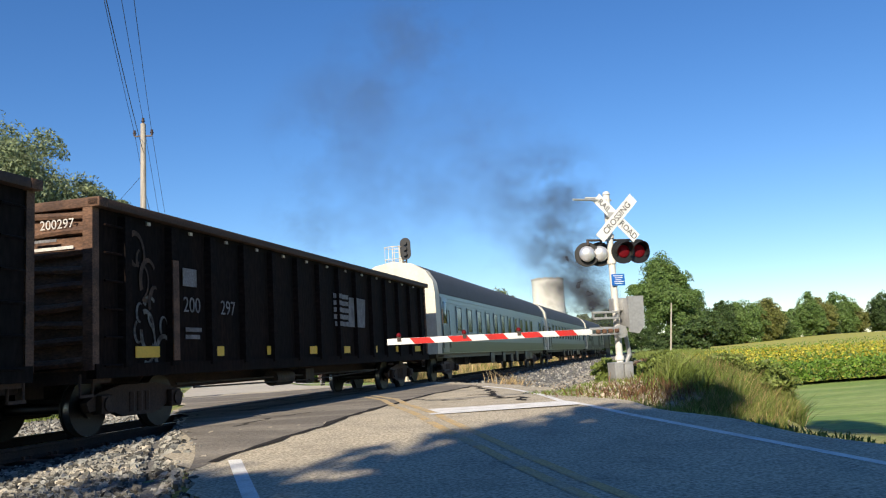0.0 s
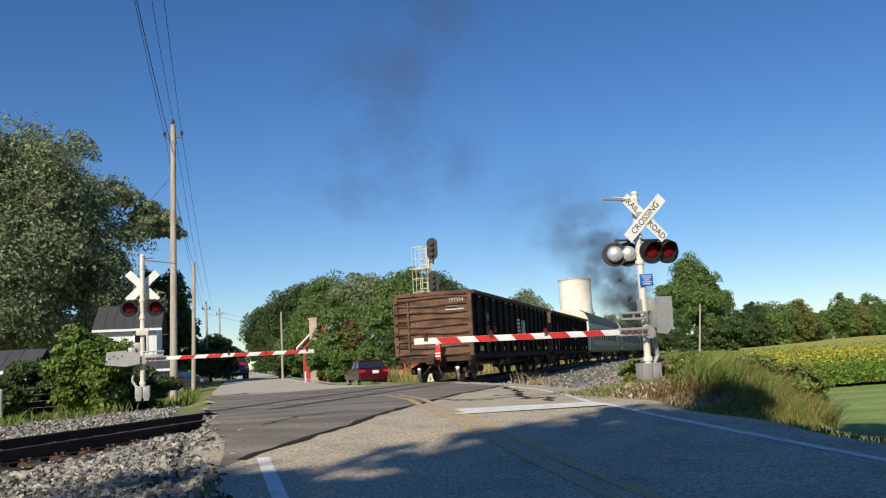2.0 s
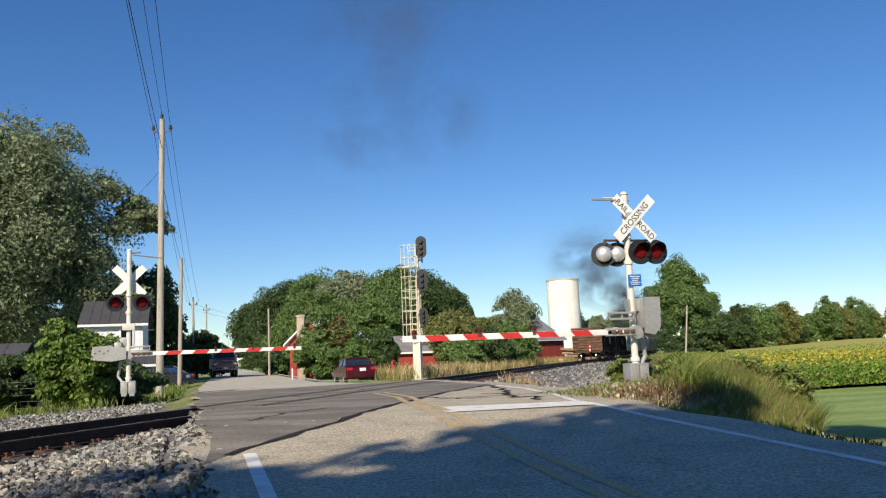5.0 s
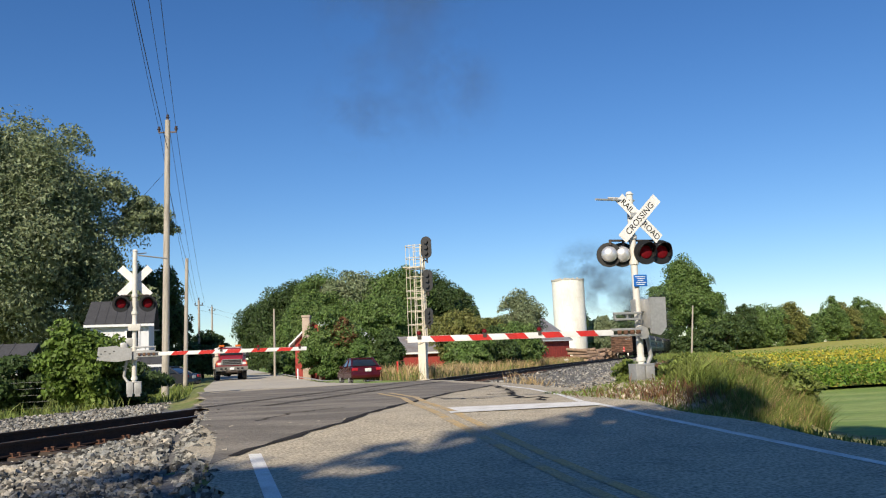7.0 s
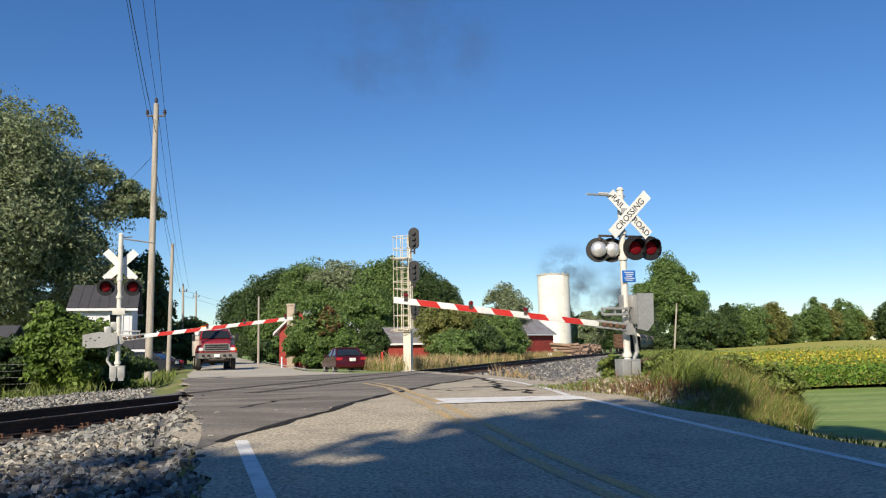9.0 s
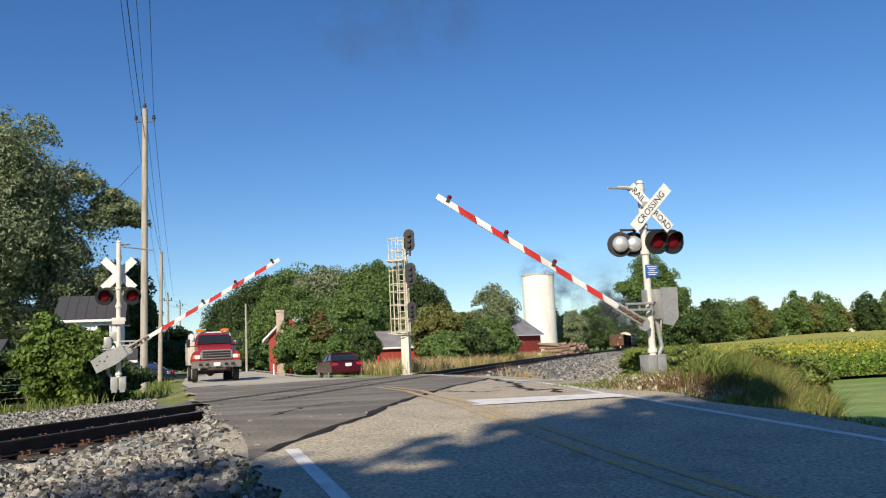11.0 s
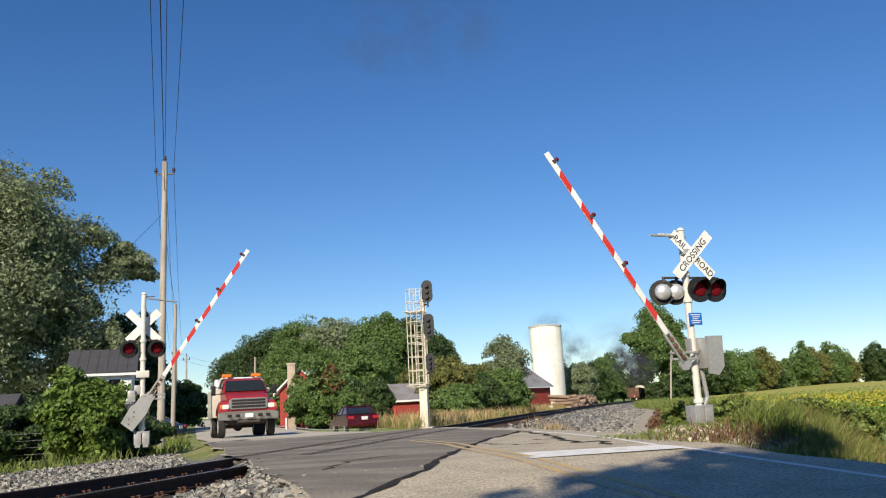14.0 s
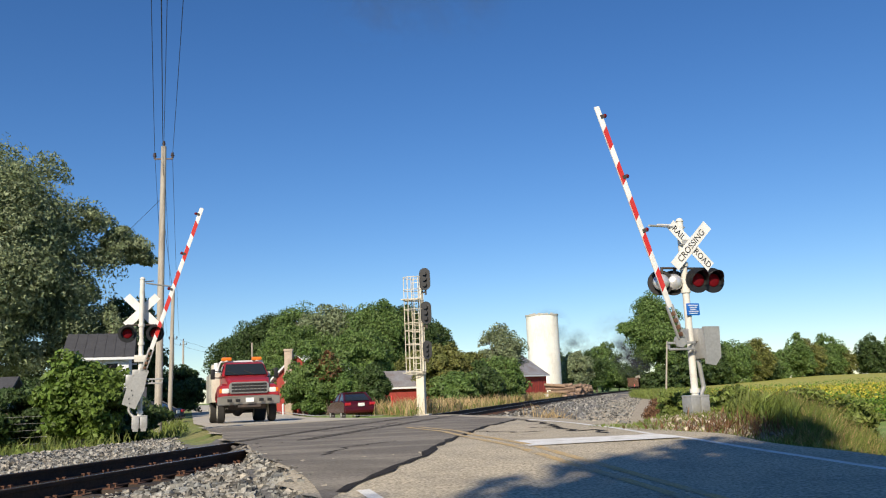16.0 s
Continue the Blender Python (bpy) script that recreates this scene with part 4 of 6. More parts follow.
def crossing_post(name, label, m, height, lit_x, back_x, front_sign, arm_len, arm_side):
    """Post space: x to the road's right, y along the road away from the film, z up."""
    post = thing(name, label, "crossing signal", "crossing signals", m)
    bm = bmesh.new()
    for sx in (-1, 1):
        box(bm, (sx * 0.11, 0, 0.2), (0.2, 0.32, 0.34), bevel=0.02)
        box(bm, (sx * 0.11, 0, 0.0), (0.14, 0.4, 0.08))
    box(bm, (0, 0, 0.38), (0.42, 0.32, 0.05), bevel=0.01)
    part("junction_base", bm, M_BOX, post, "grey cast base with covers")
    bm = bmesh.new()
    rod(bm, (0, 0, 0.35), (0, 0, height), 0.07, seg=18)
    rod(bm, (0, 0, height), (0, 0, height + 0.06), 0.085, 0.05, seg=18)
    for z in (0.45, 2.42, 2.95):
        rod(bm, (0, 0, z), (0, 0, z + 0.08), 0.095, seg=18)
    part("pole", bm, M_MAST, post, "weathered white tubular mast")
    facing = -1 if front_sign else 1
    crossbuck(post, pose(0.12 if front_sign else 0, facing * 0.14, height - 0.52 if front_sign else height - 0.92, 0, 0, 0 if front_sign else 180), front_sign)
    bm = bmesh.new()
    box(bm, (0, facing * 0.09, height - 0.45), (0.16, 0.12, 0.1))
    rod(bm, (0.1, 0, height - 0.12), (-0.95 * arm_side, 0.35 * facing, height - 0.12 - 0.06), 0.022, seg=8)
    rod(bm, (0.0, 0, height - 0.08), (-0.3 * arm_side, 0.35, height - 0.0), 0.02, seg=8)
    part("side_bracket", bm, M_GALV, post, "thin bracket arms near the top")
    zl = 2.66 if front_sign else 2.74
    bm = bmesh.new()
    xs = list(lit_x) + list(back_x)
    rod(bm, (min(xs), 0.02, zl + 0.26), (max(xs), 0.02, zl + 0.26), 0.024, seg=8)
    for q in xs:
        rod(bm, (q, 0.02, zl + 0.28), (q, 0.02, zl + 0.16), 0.03, seg=8)
    part("lamp_crossarm", bm, M_IRON, post, "crossarm with lamp hangers")
    for q in lit_x:
        lamp_head(post, pose(q, -0.1, zl, 0, 0, -6 if front_sign else 4))
    for q in back_x:
        lamp_head(post, pose(q, 0.1, zl - 0.02, 0, 0, 180 - 24))
    # gate mechanism
    zg = 1.3
    bm = bmesh.new()
    box(bm, (0.29 * arm_side, 0.0, zg + 0.1), (0.3, 0.46, 0.6) if front_sign else (0.22, 0.3, 0.34), bevel=0.05)
    if front_sign:
        prism(bm, [(0.0, -0.42), (0.2, -0.46), (0.34, -0.3), (0.36, 0.3), (0.0, 0.3)], 0.06, Matrix.Translation((0.1 * arm_side, -0.34, zg + 0.12)) @ Matrix.Diagonal((arm_side, 1, 1, 1)))
    box(bm, (0.08 * arm_side, 0.05, zg + 0.28), (0.3, 0.2, 0.26), bevel=0.02)
    part("gate_machine", bm, M_BOX, post, "grey gate mechanism housing")
    bm = bmesh.new()
    rod(bm, (0.22 * arm_side, 0.1, zg - 0.2), (0.3 * arm_side, 0.12, zg - 0.75), 0.045, seg=10)
    rod(bm, (0.3 * arm_side, 0.12, zg - 0.75), (0.12 * arm_side, 0.05, zg - 1.0), 0.045, seg=10)
    part("cable_conduit", bm, M_BOX, post, "flexible grey cable conduit")
    bm = bmesh.new()
    for z, w in ((0.12, 0.62), (0.0, 0.56)):
        box(bm, (-0.32 * arm_side, -0.16, zg + z), (w, 0.07, 0.045), bevel=0.008)
    for q in (-0.6, -0.32, -0.06):
        box(bm, (q * arm_side, -0.14, zg + 0.06), (0.03, 0.05, 0.1))
    part("cross_shaft", bm, M_BOX, post, "pair of grey steel support bars")
    arm = new("gate_arm")
    arm.parent = post
    arm.matrix_basis = pose(-0.05 * arm_side, -0.22, PIVOT[front_sign])
    a = -arm_side
    bm = bmesh.new()
    box(bm, (a * 0.36, 0, 0.055), (0.68, 0.05, 0.05), bevel=0.008)
    box(bm, (a * 0.36, 0, -0.06), (0.68, 0.05, 0.04), bevel=0.008)
    prism(bm, [(a * q, r) for q, r in ((0.08, 0.1), (0.0, 0.12), (-0.12, 0.08), (-0.16, -0.04), (-0.1, -0.14), (0.02, -0.15), (0.08, -0.1))], 0.05, Matrix.Translation((0, 0, 0)))
    part("arm_bracket", bm, M_BOX, arm, "bolted rusty arm bracket")
    for q in range(4):
        bm = bmesh.new()
        box(bm, (a * (0.1 + 0.14 * q), -0.02, 0.0), (0.08, 0.06, 0.08), bevel=0.01)
        part("shear_bolt_clamp", bm, M_RUST, arm, "rusty bolted clamp")
    bm = bmesh.new()
    box(bm, (a * (0.65 + (arm_len - 0.65) / 2), -0.01, 0), (arm_len - 0.65, 0.03, 0.115), bevel=0.006)
    part("arm_blade", bm, M_SIGNWHITE, arm, "white reflective gate blade")
    step = (arm_len - 1.15) / 10.4 * 1.1
    for i in range(5):
        x0 = arm_len - 0.42 - (arm_len - 1.15) / 5 * i
        bm = bmesh.new()
        pts = [(x0, 0.055), (x0 - step, 0.055), (x0 - step - 0.1, -0.055), (x0 - 0.1, -0.055)]
        prism(bm, [(a * px, pz) for px, pz in pts], 0.002, Matrix.Translation((0, -0.028, 0)))
        part("red_stripe", bm, M_RED, arm, smooth=False)
        bm = bmesh.new()
        prism(bm, [(a * px, pz) for px, pz in pts], 0.002, Matrix.Translation((0, 0.007, 0)))
        part("red_stripe", bm, M_RED, arm, smooth=False)
    for q in (arm_len - 0.22, arm_len - 1.5, arm_len - 2.62):
        bm = bmesh.new()
        ball(bm, (a * q, -0.01, 0.11), 0.046, 12)
        lamp = part("arm_lamp", bm, M_LENS, arm, "small red lamp")
        bm = bmesh.new()
        box(bm, (a * q, -0.01, 0.05), (0.07, 0.06, 0.1))
        part("lamp_clip", bm, M_IRON, arm)
    if not front_sign:
        bm = bmesh.new()
        prism(bm, [(-a * q, r) for q, r in ((0.1, 0.2), (0.42, 0.22), (0.52, 0.28), (1.04, 0.25), (1.08, -0.14), (0.5, -0.2), (0.1, -0.14))], 0.07, Matrix.Translation((0, -0.06, 0)))
        weight = part("counterweight", bm, M_BOX, arm, "weathered grey counterweight plate")
        for q in range(4):
            bm = bmesh.new()
            box(bm, (-a * (0.6 + 0.12 * q), -0.066, 0.12 - 0.07 * (q % 2)), (0.05, 0.012, 0.02))
            part("slot", bm, M_BLACK, weight, smooth=False)
        bm = bmesh.new()
        box(bm, (0, -0.09, 2.02), (0.36, 0.1, 0.2), bevel=0.015)
        part("junction_box", bm, M_MAST, post, "small pale junction box")
    return post, arm


def facing_road(x, y, z):
    return Matrix((( RN.x, RD.x, 0, x), (RN.y, RD.y, 0, y), (0, 0, 1, z), (0, 0, 0, 1)))


post_near, arm_near = crossing_post("crossing_post", "white mast with lettered crossbuck, red lamps and striped gate arm", facing_road(4.3, 17.42, 0.15), 3.88, (0.22, 0.58), (-0.5, -0.2), True, 4.85, 1)
post_far, arm_far = crossing_post("crossing_post", "weathered mast seen from behind its crossbuck beside the gravel apron", facing_road(-8.98, 25.8, 0.12), 4.35, (-0.38, 0.38), (), False, 5.1, -1)
bm = bmesh.new()
box(bm, (0.06, -0.1, 2.08), (0.3, 0.012, 0.24), bevel=0.004)
blue = part("notice_plate", bm, M_BLUE, post_near, "small blue notice plate")
bm = bmesh.new()
for i in range(5):
    box(bm, (0.06 + 0.01 * (i % 2), -0.108, 2.16 - 0.04 * i), (0.23 - 0.05 * (i % 3), 0.003, 0.014))
part("notice_bars", bm, M_BAR, blue, smooth=False)

# ---------------- track signal with caged ladder ----------------
sig = thing("track_signal", "cream signal mast with caged ladder and three black heads", "railway signal", m=Matrix.Translation((-0.55, 40.9, -0.25)) @ Matrix.Rotation(-radians(16), 4, "Z"))
bm = bmesh.new()
box(bm, (0, 0, 1.05), (0.38, 0.38, 2.1), bevel=0.03)
box(bm, (0.05, 0, 0.05), (0.7, 0.6, 0.14))
part("pedestal", bm, M_CREAM, sig, "cream painted pedestal")
bm = bmesh.new()
rod(bm, (0.16, 0.05, 2.05), (0.16, 0.05, 6.7), 0.06, seg=12)
part("mast", bm, M_CREAM, sig, "slim cream mast")
for q in (-0.4, -0.06):
    bm = bmesh.new()
    rod(bm, (q, 0.3, 2.0), (q, 0.3, 6.75), 0.022, seg=6)
    part("ladder_rail", bm, M_CREAM, sig)
bm = bmesh.new()
rod(bm, (-0.4, 0.3, 0), (-0.06, 0.3, 0), 0.013, seg=6)
rung = part("ladder_rung", bm, M_CREAM, sig)
rung.matrix_basis = pose(0, 0, 2.2)
for i in range(1, 15):
    share("ladder_rung", rung, sig, pose(0, 0, 2.2 + 0.3 * i))
hoop = None
for z in (1.98, 2.1, 2.75, 3.4, 4.05, 4.4, 5.05, 5.5, 6.0, 6.6):
    if hoop is None:
        bm = bmesh.new()
        pts = [(-0.22 + 0.48 * math.cos(t), 0.0 + 0.48 * math.sin(t), 0) for t in np.linspace(0, 2 * math.pi, 21)]
        for p, q in zip(pts, pts[1:]):
            rod(bm, p, q, 0.019, seg=5)
        hoop = part("cage_hoop", bm, M_CREAM, sig)
        hoop.matrix_basis = pose(0, 0, z)
    else:
        share("cage_hoop", hoop, sig, pose(0, 0, z))
for t in np.linspace(0, 2 * math.pi, 11)[:-1]:
    bm = bmesh.new()
    rod(bm, (-0.22 + 0.48 * math.cos(t), 0.48 * math.sin(t), 1.95), (-0.22 + 0.48 * math.cos(t), 0.48 * math.sin(t), 6.65), 0.014, seg=5)
    part("cage_bar", bm, M_CREAM, sig)
for z in (2.05, 5.55):
    bm = bmesh.new()
    box(bm, (-0.3, 0.0, z), (0.9, 0.8, 0.03))
    part("platform", bm, M_CREAM, sig, "small grating platform")
for z, k2 in ((3.1, 0.8), (4.86, 1.0), (6.48, 1.0)):
    bm = bmesh.new()
    prism(bm, [(0.27 * k2 * math.cos(t), k2 * (0.27 * math.sin(t) + (0.27 if math.sin(t) > 0 else -0.27))) for t in np.linspace(0, 2 * math.pi, 25)[:-1]], 0.03, Matrix.Translation((0.42, -0.2, z)))
    head = part("signal_head", bm, M_BLACK, sig, "black oval signal head")
    for k in (-0.27, 0, 0.27):
        bm = bmesh.new()
        rod(bm, (0.42, -0.2, z + k * k2), (0.42, -0.33, z + k * k2), 0.1 * k2, seg=12)
        part("lamp_hood", bm, M_BLACK, head, "black lamp hood")
    bm = bmesh.new()
    box(bm, (0.42, -0.08, z), (0.2, 0.2, 0.7 * k2), bevel=0.03)
    rod(bm, (0.16, 0.05, z - 0.62 * k2), (0.42, -0.1, z - 0.62 * k2), 0.035, seg=8)
    rod(bm, (0.42, -0.1, z - 0.75 * k2), (0.42, -0.1, z - 0.3 * k2), 0.045, seg=8)
    part("head_bracket", bm, M_IRON, sig, "dark head case and bracket")

# ---------------- plants ----------------
def quads(name, corners, material, parent=None, label="", category="", kind="", group=""):
    """One mesh of loose leaves, from an array (n, corners, 3)."""
    n, c = corners.shape[:2]
    me = bpy.data.meshes.new(name)
    me.vertices.add(c * n)
    me.vertices.foreach_set("co", np.ascontiguousarray(corners, dtype=np.float32).ravel())
    me.loops.add(c * n)
    me.loops.foreach_set("vertex_index", np.arange(c * n, dtype=np.int32))
    me.polygons.add(n)
    me.polygons.foreach_set("loop_start", np.arange(0, c * n, c, dtype=np.int32))
    me.update(calc_edges=True)
    me.materials.append(material)
    ob = new(name, me)
    ob.parent = parent
    return tagged(ob, label, category, group, kind)


def leaves(rng, centres, size, aspect=0.6, up=0.35, pointed=False, outward=None):
    """Leaf blades round the given centres, turned at random, leaning outward and up."""
    n = len(centres)
    nor = rng.normal(size=(n, 3)) + (0, 0, up)
    if outward is not None:
        nor = nor * 0.7 + outward * 0.75
    nor /= np.linalg.norm(nor, axis=1)[:, None]
    a = np.cross(nor, rng.normal(size=(n, 3)))
    a /= np.linalg.norm(a, axis=1)[:, None]
    b = np.cross(nor, a)
    s = size * rng.uniform(0.6, 1.3, (n, 1))
    a, b = a * s, b * s * aspect
    if pointed:
        return np.stack([centres - a * 0.8 - b, centres + a * 1.2, centres - a * 0.5 + b * 1.1], 1)
    return np.stack([centres - a, centres - b + a * 0.1, centres + a, centres + b + a * 0.1], 1)


def crown_points(rng, count, clumps, centre, radii, ragged=0.3, hollow=0.45, flat=0.7, droop=0.5, loose=1.0):
    """Points in clumps spread through an uneven crown."""
    d = rng.normal(size=(clumps, 3))
    d /= np.linalg.norm(d, axis=1)[:, None]
    r = np.minimum(1.08, rng.uniform(hollow, 0.92, (clumps, 1)) * (1 + ragged * rng.normal(size=(clumps, 1)) * 0.35))
    c = np.array(centre) + d * r * np.array(radii)
    pick = rng.integers(0, clumps, count)
    spread = np.array(radii) * rng.uniform(0.1, 0.24, (clumps, 1)) * loose
    p = rng.normal(size=(count, 3))
    p *= (rng.random((count, 1)) ** 0.33) / np.linalg.norm(p, axis=1)[:, None]
    p *= (1.2, 1.2, flat)
    out = c[pick] - np.array(centre)
    reach = np.hypot(out[:, 0], out[:, 1])[:, None] + 1e-6
    along_out = (p[:, :2] * out[:, :2] / reach).sum(1)
    p[:, 2] -= droop * np.maximum(0, along_out) ** 2
    return np.concatenate([c[pick] + p * spread[pick] * 1.35, p + 0.35 * out / (np.linalg.norm(out, axis=1)[:, None] + 1e-6)], 1)


def tree(name, label, x, y, h, r, material, seed, leaf_size=0.2, count=9000, clumps=70, low=0.25, group="", kind="", extra=(), trunk=0.03, ragged=0.3, z=None, fine=True):
    z0 = ground_z(x, y) if z is None else z
    t = thing(name, label, "tree" if name == "tree" else "shrub", group, Matrix.Translation((x, y, z0 - 0.05)))
    rng = np.random.default_rng(seed)
    bm = bmesh.new()
    fork = Vector((0, 0, h * max(0.3, low + 0.08)))
    rod(bm, (0, 0, 0), fork, h * trunk, h * trunk * 0.65, 9)
    for i in range(7):
        a = rng.uniform(0, 6.28)
        e = Vector((math.cos(a) * r * rng.uniform(0.35, 0.75), math.sin(a) * r * rng.uniform(0.35, 0.75), h * rng.uniform(0.5, 0.85)))
        mid = fork.lerp(e, 0.5) + Vector((0, 0, h * 0.05))
        rod(bm, fork, mid, h * trunk * 0.45, h * trunk * 0.28, 6)
        rod(bm, mid, e, h * trunk * 0.28, h * trunk * 0.08, 6)
    for ex, ey, ez, er in extra:
        rod(bm, (0, 0, h * 0.4), (ex, ey, ez), h * trunk * 0.2, h * trunk * 0.03, 6)
    part("trunk", bm, M_BARK, t)
    zc = h * (low + (1 - low) / 2)
    pts = [crown_points(rng, count, clumps, (0, 0, zc), (r, r, h * (1 - low) / 2 * 0.92), ragged)]
    for ex, ey, ez, er in extra:
        pts.append(crown_points(rng, max(300, int(min(count, 50000) * 0.06)), 14, (ex, ey, ez), (er, er, er * 0.8), 0.4, loose=2.3))
    pts = np.concatenate(pts)
    quads("crown", leaves(rng, pts[:, :3], leaf_size, 0.6 if not fine else 0.5, 0.5, fine, pts[:, 3:]), material, t)
    return t


# big silver-leaved trees left of the road
tree("tree", "large silver-green tree with drooping boughs", -32.0, 62.0, 22.3, 7.9, M_LEAF_SILVER, 11, 0.15, 240000, 300, 0.06, extra=((9.0, 4.9, 14.2, 1.5), (7.4, 4.0, 13.2, 1.9), (10.0, 5.4, 13.2, 1.1), (6.2, 3.0, 15.4, 2.2), (5.6, 1.2, 6.3, 2.4), (6.1, 1.2, 9.8, 2.4), (-3.5, -6, 14, 4.6)), ragged=0.5)
tree("tree", "dense dark tree at the back of the yard", -42.7, 57.3, 19.3, 8.4, M_LEAF_SILVER, 12, 0.2, 50000, 160, 0.05, ragged=0.4)
tree("tree", "pale thin-leaved tree behind the fence", -24.0, 63.0, 9.5, 3.2, M_LEAF_SILVER, 13, 0.14, 22000, 70, 0.1)
tree("tree", "dark rounded yard tree by the road", -25.3, 75.0, 11.5, 3.3, M_LEAF_DARK, 14, 0.2, 32000, 110, 0.04, ragged=0.2)
tree("tree", "low dark roadside tree", -24.5, 88.0, 5.6, 3.3, M_LEAF_DARK, 15, 0.2, 14000, 60, 0.05)
tree("shrub", "bright green leafy shrub beside the crossing post", -10.75, 26.4, 3.0, 1.3, M_LEAF_BRIGHT, 16, 0.085, 22000, 120, 0.02, fine=False)
for i, (x, y, h, r) in enumerate(((-14.2, 26.4, 1.9, 1.5), (-16.6, 26.5, 2.3, 1.7), (-18.6, 28, 2.6, 2.0), (-13.4, 28.2, 2.3, 1.6), (-10.4, 29.6, 1.6, 1.3), (-21.5, 30, 3.0, 2.4), (-15.4, 24.6, 1.0, 1.0), (-17.4, 43, 3.0, 1.8), (-15.8, 39.5, 1.8, 1.4), (-20, 45, 3.4, 2.2), (-12.6, 30.5, 2.0, 1.3))):
    tree("shrub", "dark tangled undergrowth along the fence", x, y, h, r, M_LEAF_DARK, 20 + i, 0.09, 9000, 50, 0.0, "undergrowth")
# the grove behind the red house
for i, (x, y, h, r, m) in enumerate(((-22.2, 112, 11.0, 4.4, M_LEAF_DARK), (-18.6, 106, 12.8, 4.6, M_LEAF_DARK), (-13.8, 103, 13.0, 4.8, M_LEAF_MID), (-10.0, 101, 13.2, 5.0, M_LEAF_SILVER), (-5.0, 100, 13.4, 4.6, M_LEAF_MID), (-1.0, 104, 13.0, 4.6, M_LEAF_DARK), (2.0, 106, 11.0, 3.4, M_LEAF_DARK), (-13, 96, 10.0, 4.0, M_LEAF_MID), (-16, 98, 7.6, 3.4, M_LEAF_MID), (-6.5, 93, 9.0, 4.2, M_LEAF_MID), (-23, 128, 9, 4.4, M_LEAF_DARK))):
    tree("tree", "full-leaved tree of the grove behind the red house", x, y, h, r, m, 40 + i, 0.16, 75000, 230, 0.03, "grove trees", ragged=0.28)
tree("shrub", "tall bush with russet tops beside the red house", -7.4, 62.5, 4.9, 2.4, M_LEAF_MID, 60, 0.11, 30000, 110, 0.0, extra=((-0.4, -1.2, 4.4, 1.0),))
tree("shrub", "dense green bush before the chimney", -8.7, 63.2, 4.3, 1.5, M_LEAF_MID, 67, 0.11, 16000, 60, 0.0)
tree("shrub", "russet-topped sumac bush beside the house", -6.8, 61.4, 4.9, 1.3, M_LEAF_RUSSET, 61, 0.1, 1500, 46, 0.35)
tree("shrub", "dark clipped conifer hedge", -4.5, 62.0, 3.5, 1.15, M_LEAF_DARK, 62, 0.09, 14000, 60, 0.0, "conifer hedge", ragged=0.1)
tree("shrub", "dark clipped conifer hedge", -3.4, 61.0, 3.8, 1.1, M_LEAF_DARK, 63, 0.09, 14000, 60, 0.0, "conifer hedge", ragged=0.1)
tree("shrub", "dark clipped conifer hedge", -5.4, 60.6, 3.0, 1.2, M_LEAF_MID, 64, 0.09, 14000, 60, 0.0, "conifer hedge", ragged=0.1)
tree("shrub", "small green roadside bush", -13.6, 84, 3.4, 1.8, M_LEAF_MID, 65, 0.2, 3000, 30, 0.0)
tree("shrub", "small green roadside bush", -16.8, 92, 3.0, 2.0, M_LEAF_DARK, 66, 0.2, 3000, 30, 0.0)
# trees between signal and silo
for i, (x, y, h, r, m) in enumerate(((2.0, 73, 5.6, 2.3, M_LEAF_OLIVE), (4.6, 78, 5.4, 2.6, M_LEAF_OLIVE), (7.2, 74, 4.6, 2.2, M_LEAF_MID), (8.6, 86, 8.2, 2.7, M_LEAF_SILVER), (8.2, 97, 5.8, 2.6, M_LEAF_MID), (10.2, 108, 6.0, 2.8, M_LEAF_OLIVE), (0.6, 82, 6.2, 2.6, M_LEAF_OLIVE), (5.0, 69, 3.6, 1.9, M_LEAF_DARK), (2.6, 66, 3.0, 1.8, M_LEAF_MID), (6.6, 79, 4.4, 1.6, M_LEAF_SILVER))):
    tree("tree", "young scrub tree along the railway", x, y, h, r, m, 80 + i, 0.13, 24000, 130, 0.0, "scrub trees", ragged=0.4)
for i, (u, v, h, r, m) in enumerate(((150, -11, 10.0, 3.4, M_LEAF_DARK), (175, -12, 9, 4.0, M_LEAF_DARK), (200, -12, 11, 4.5, M_LEAF_DARK), (235, -12, 13, 5, M_LEAF_DARK), (290, -8, 10, 5, M_LEAF_DARK), (300, 10, 10, 5, M_LEAF_DARK), (350, -9, 12, 6, M_LEAF_DARK))):
    q = on_track(u, v)
    tree("tree", "rounded tree along the railway bank", q.x, q.y, h, r, m, 100 + i, 0.24, 16000, 110, 0.0, "trackside trees", ragged=0.25)
for i in range(11):
    q = on_track(262 + 19 * (i // 2), -13 if i % 2 else 15) if i < 6 else on_track(440 + 6 * (i % 2), -44 + 17 * (i - 6))
    tree("tree", "dark full tree closing the far end of the track", q.x, q.y, 13 + 3 * (i % 3), 5.5, (M_LEAF_DARK, M_LEAF_MID)[i % 2], 440 + i, 0.34, 12000, 90, 0.0, "far trackside trees", ragged=0.3)
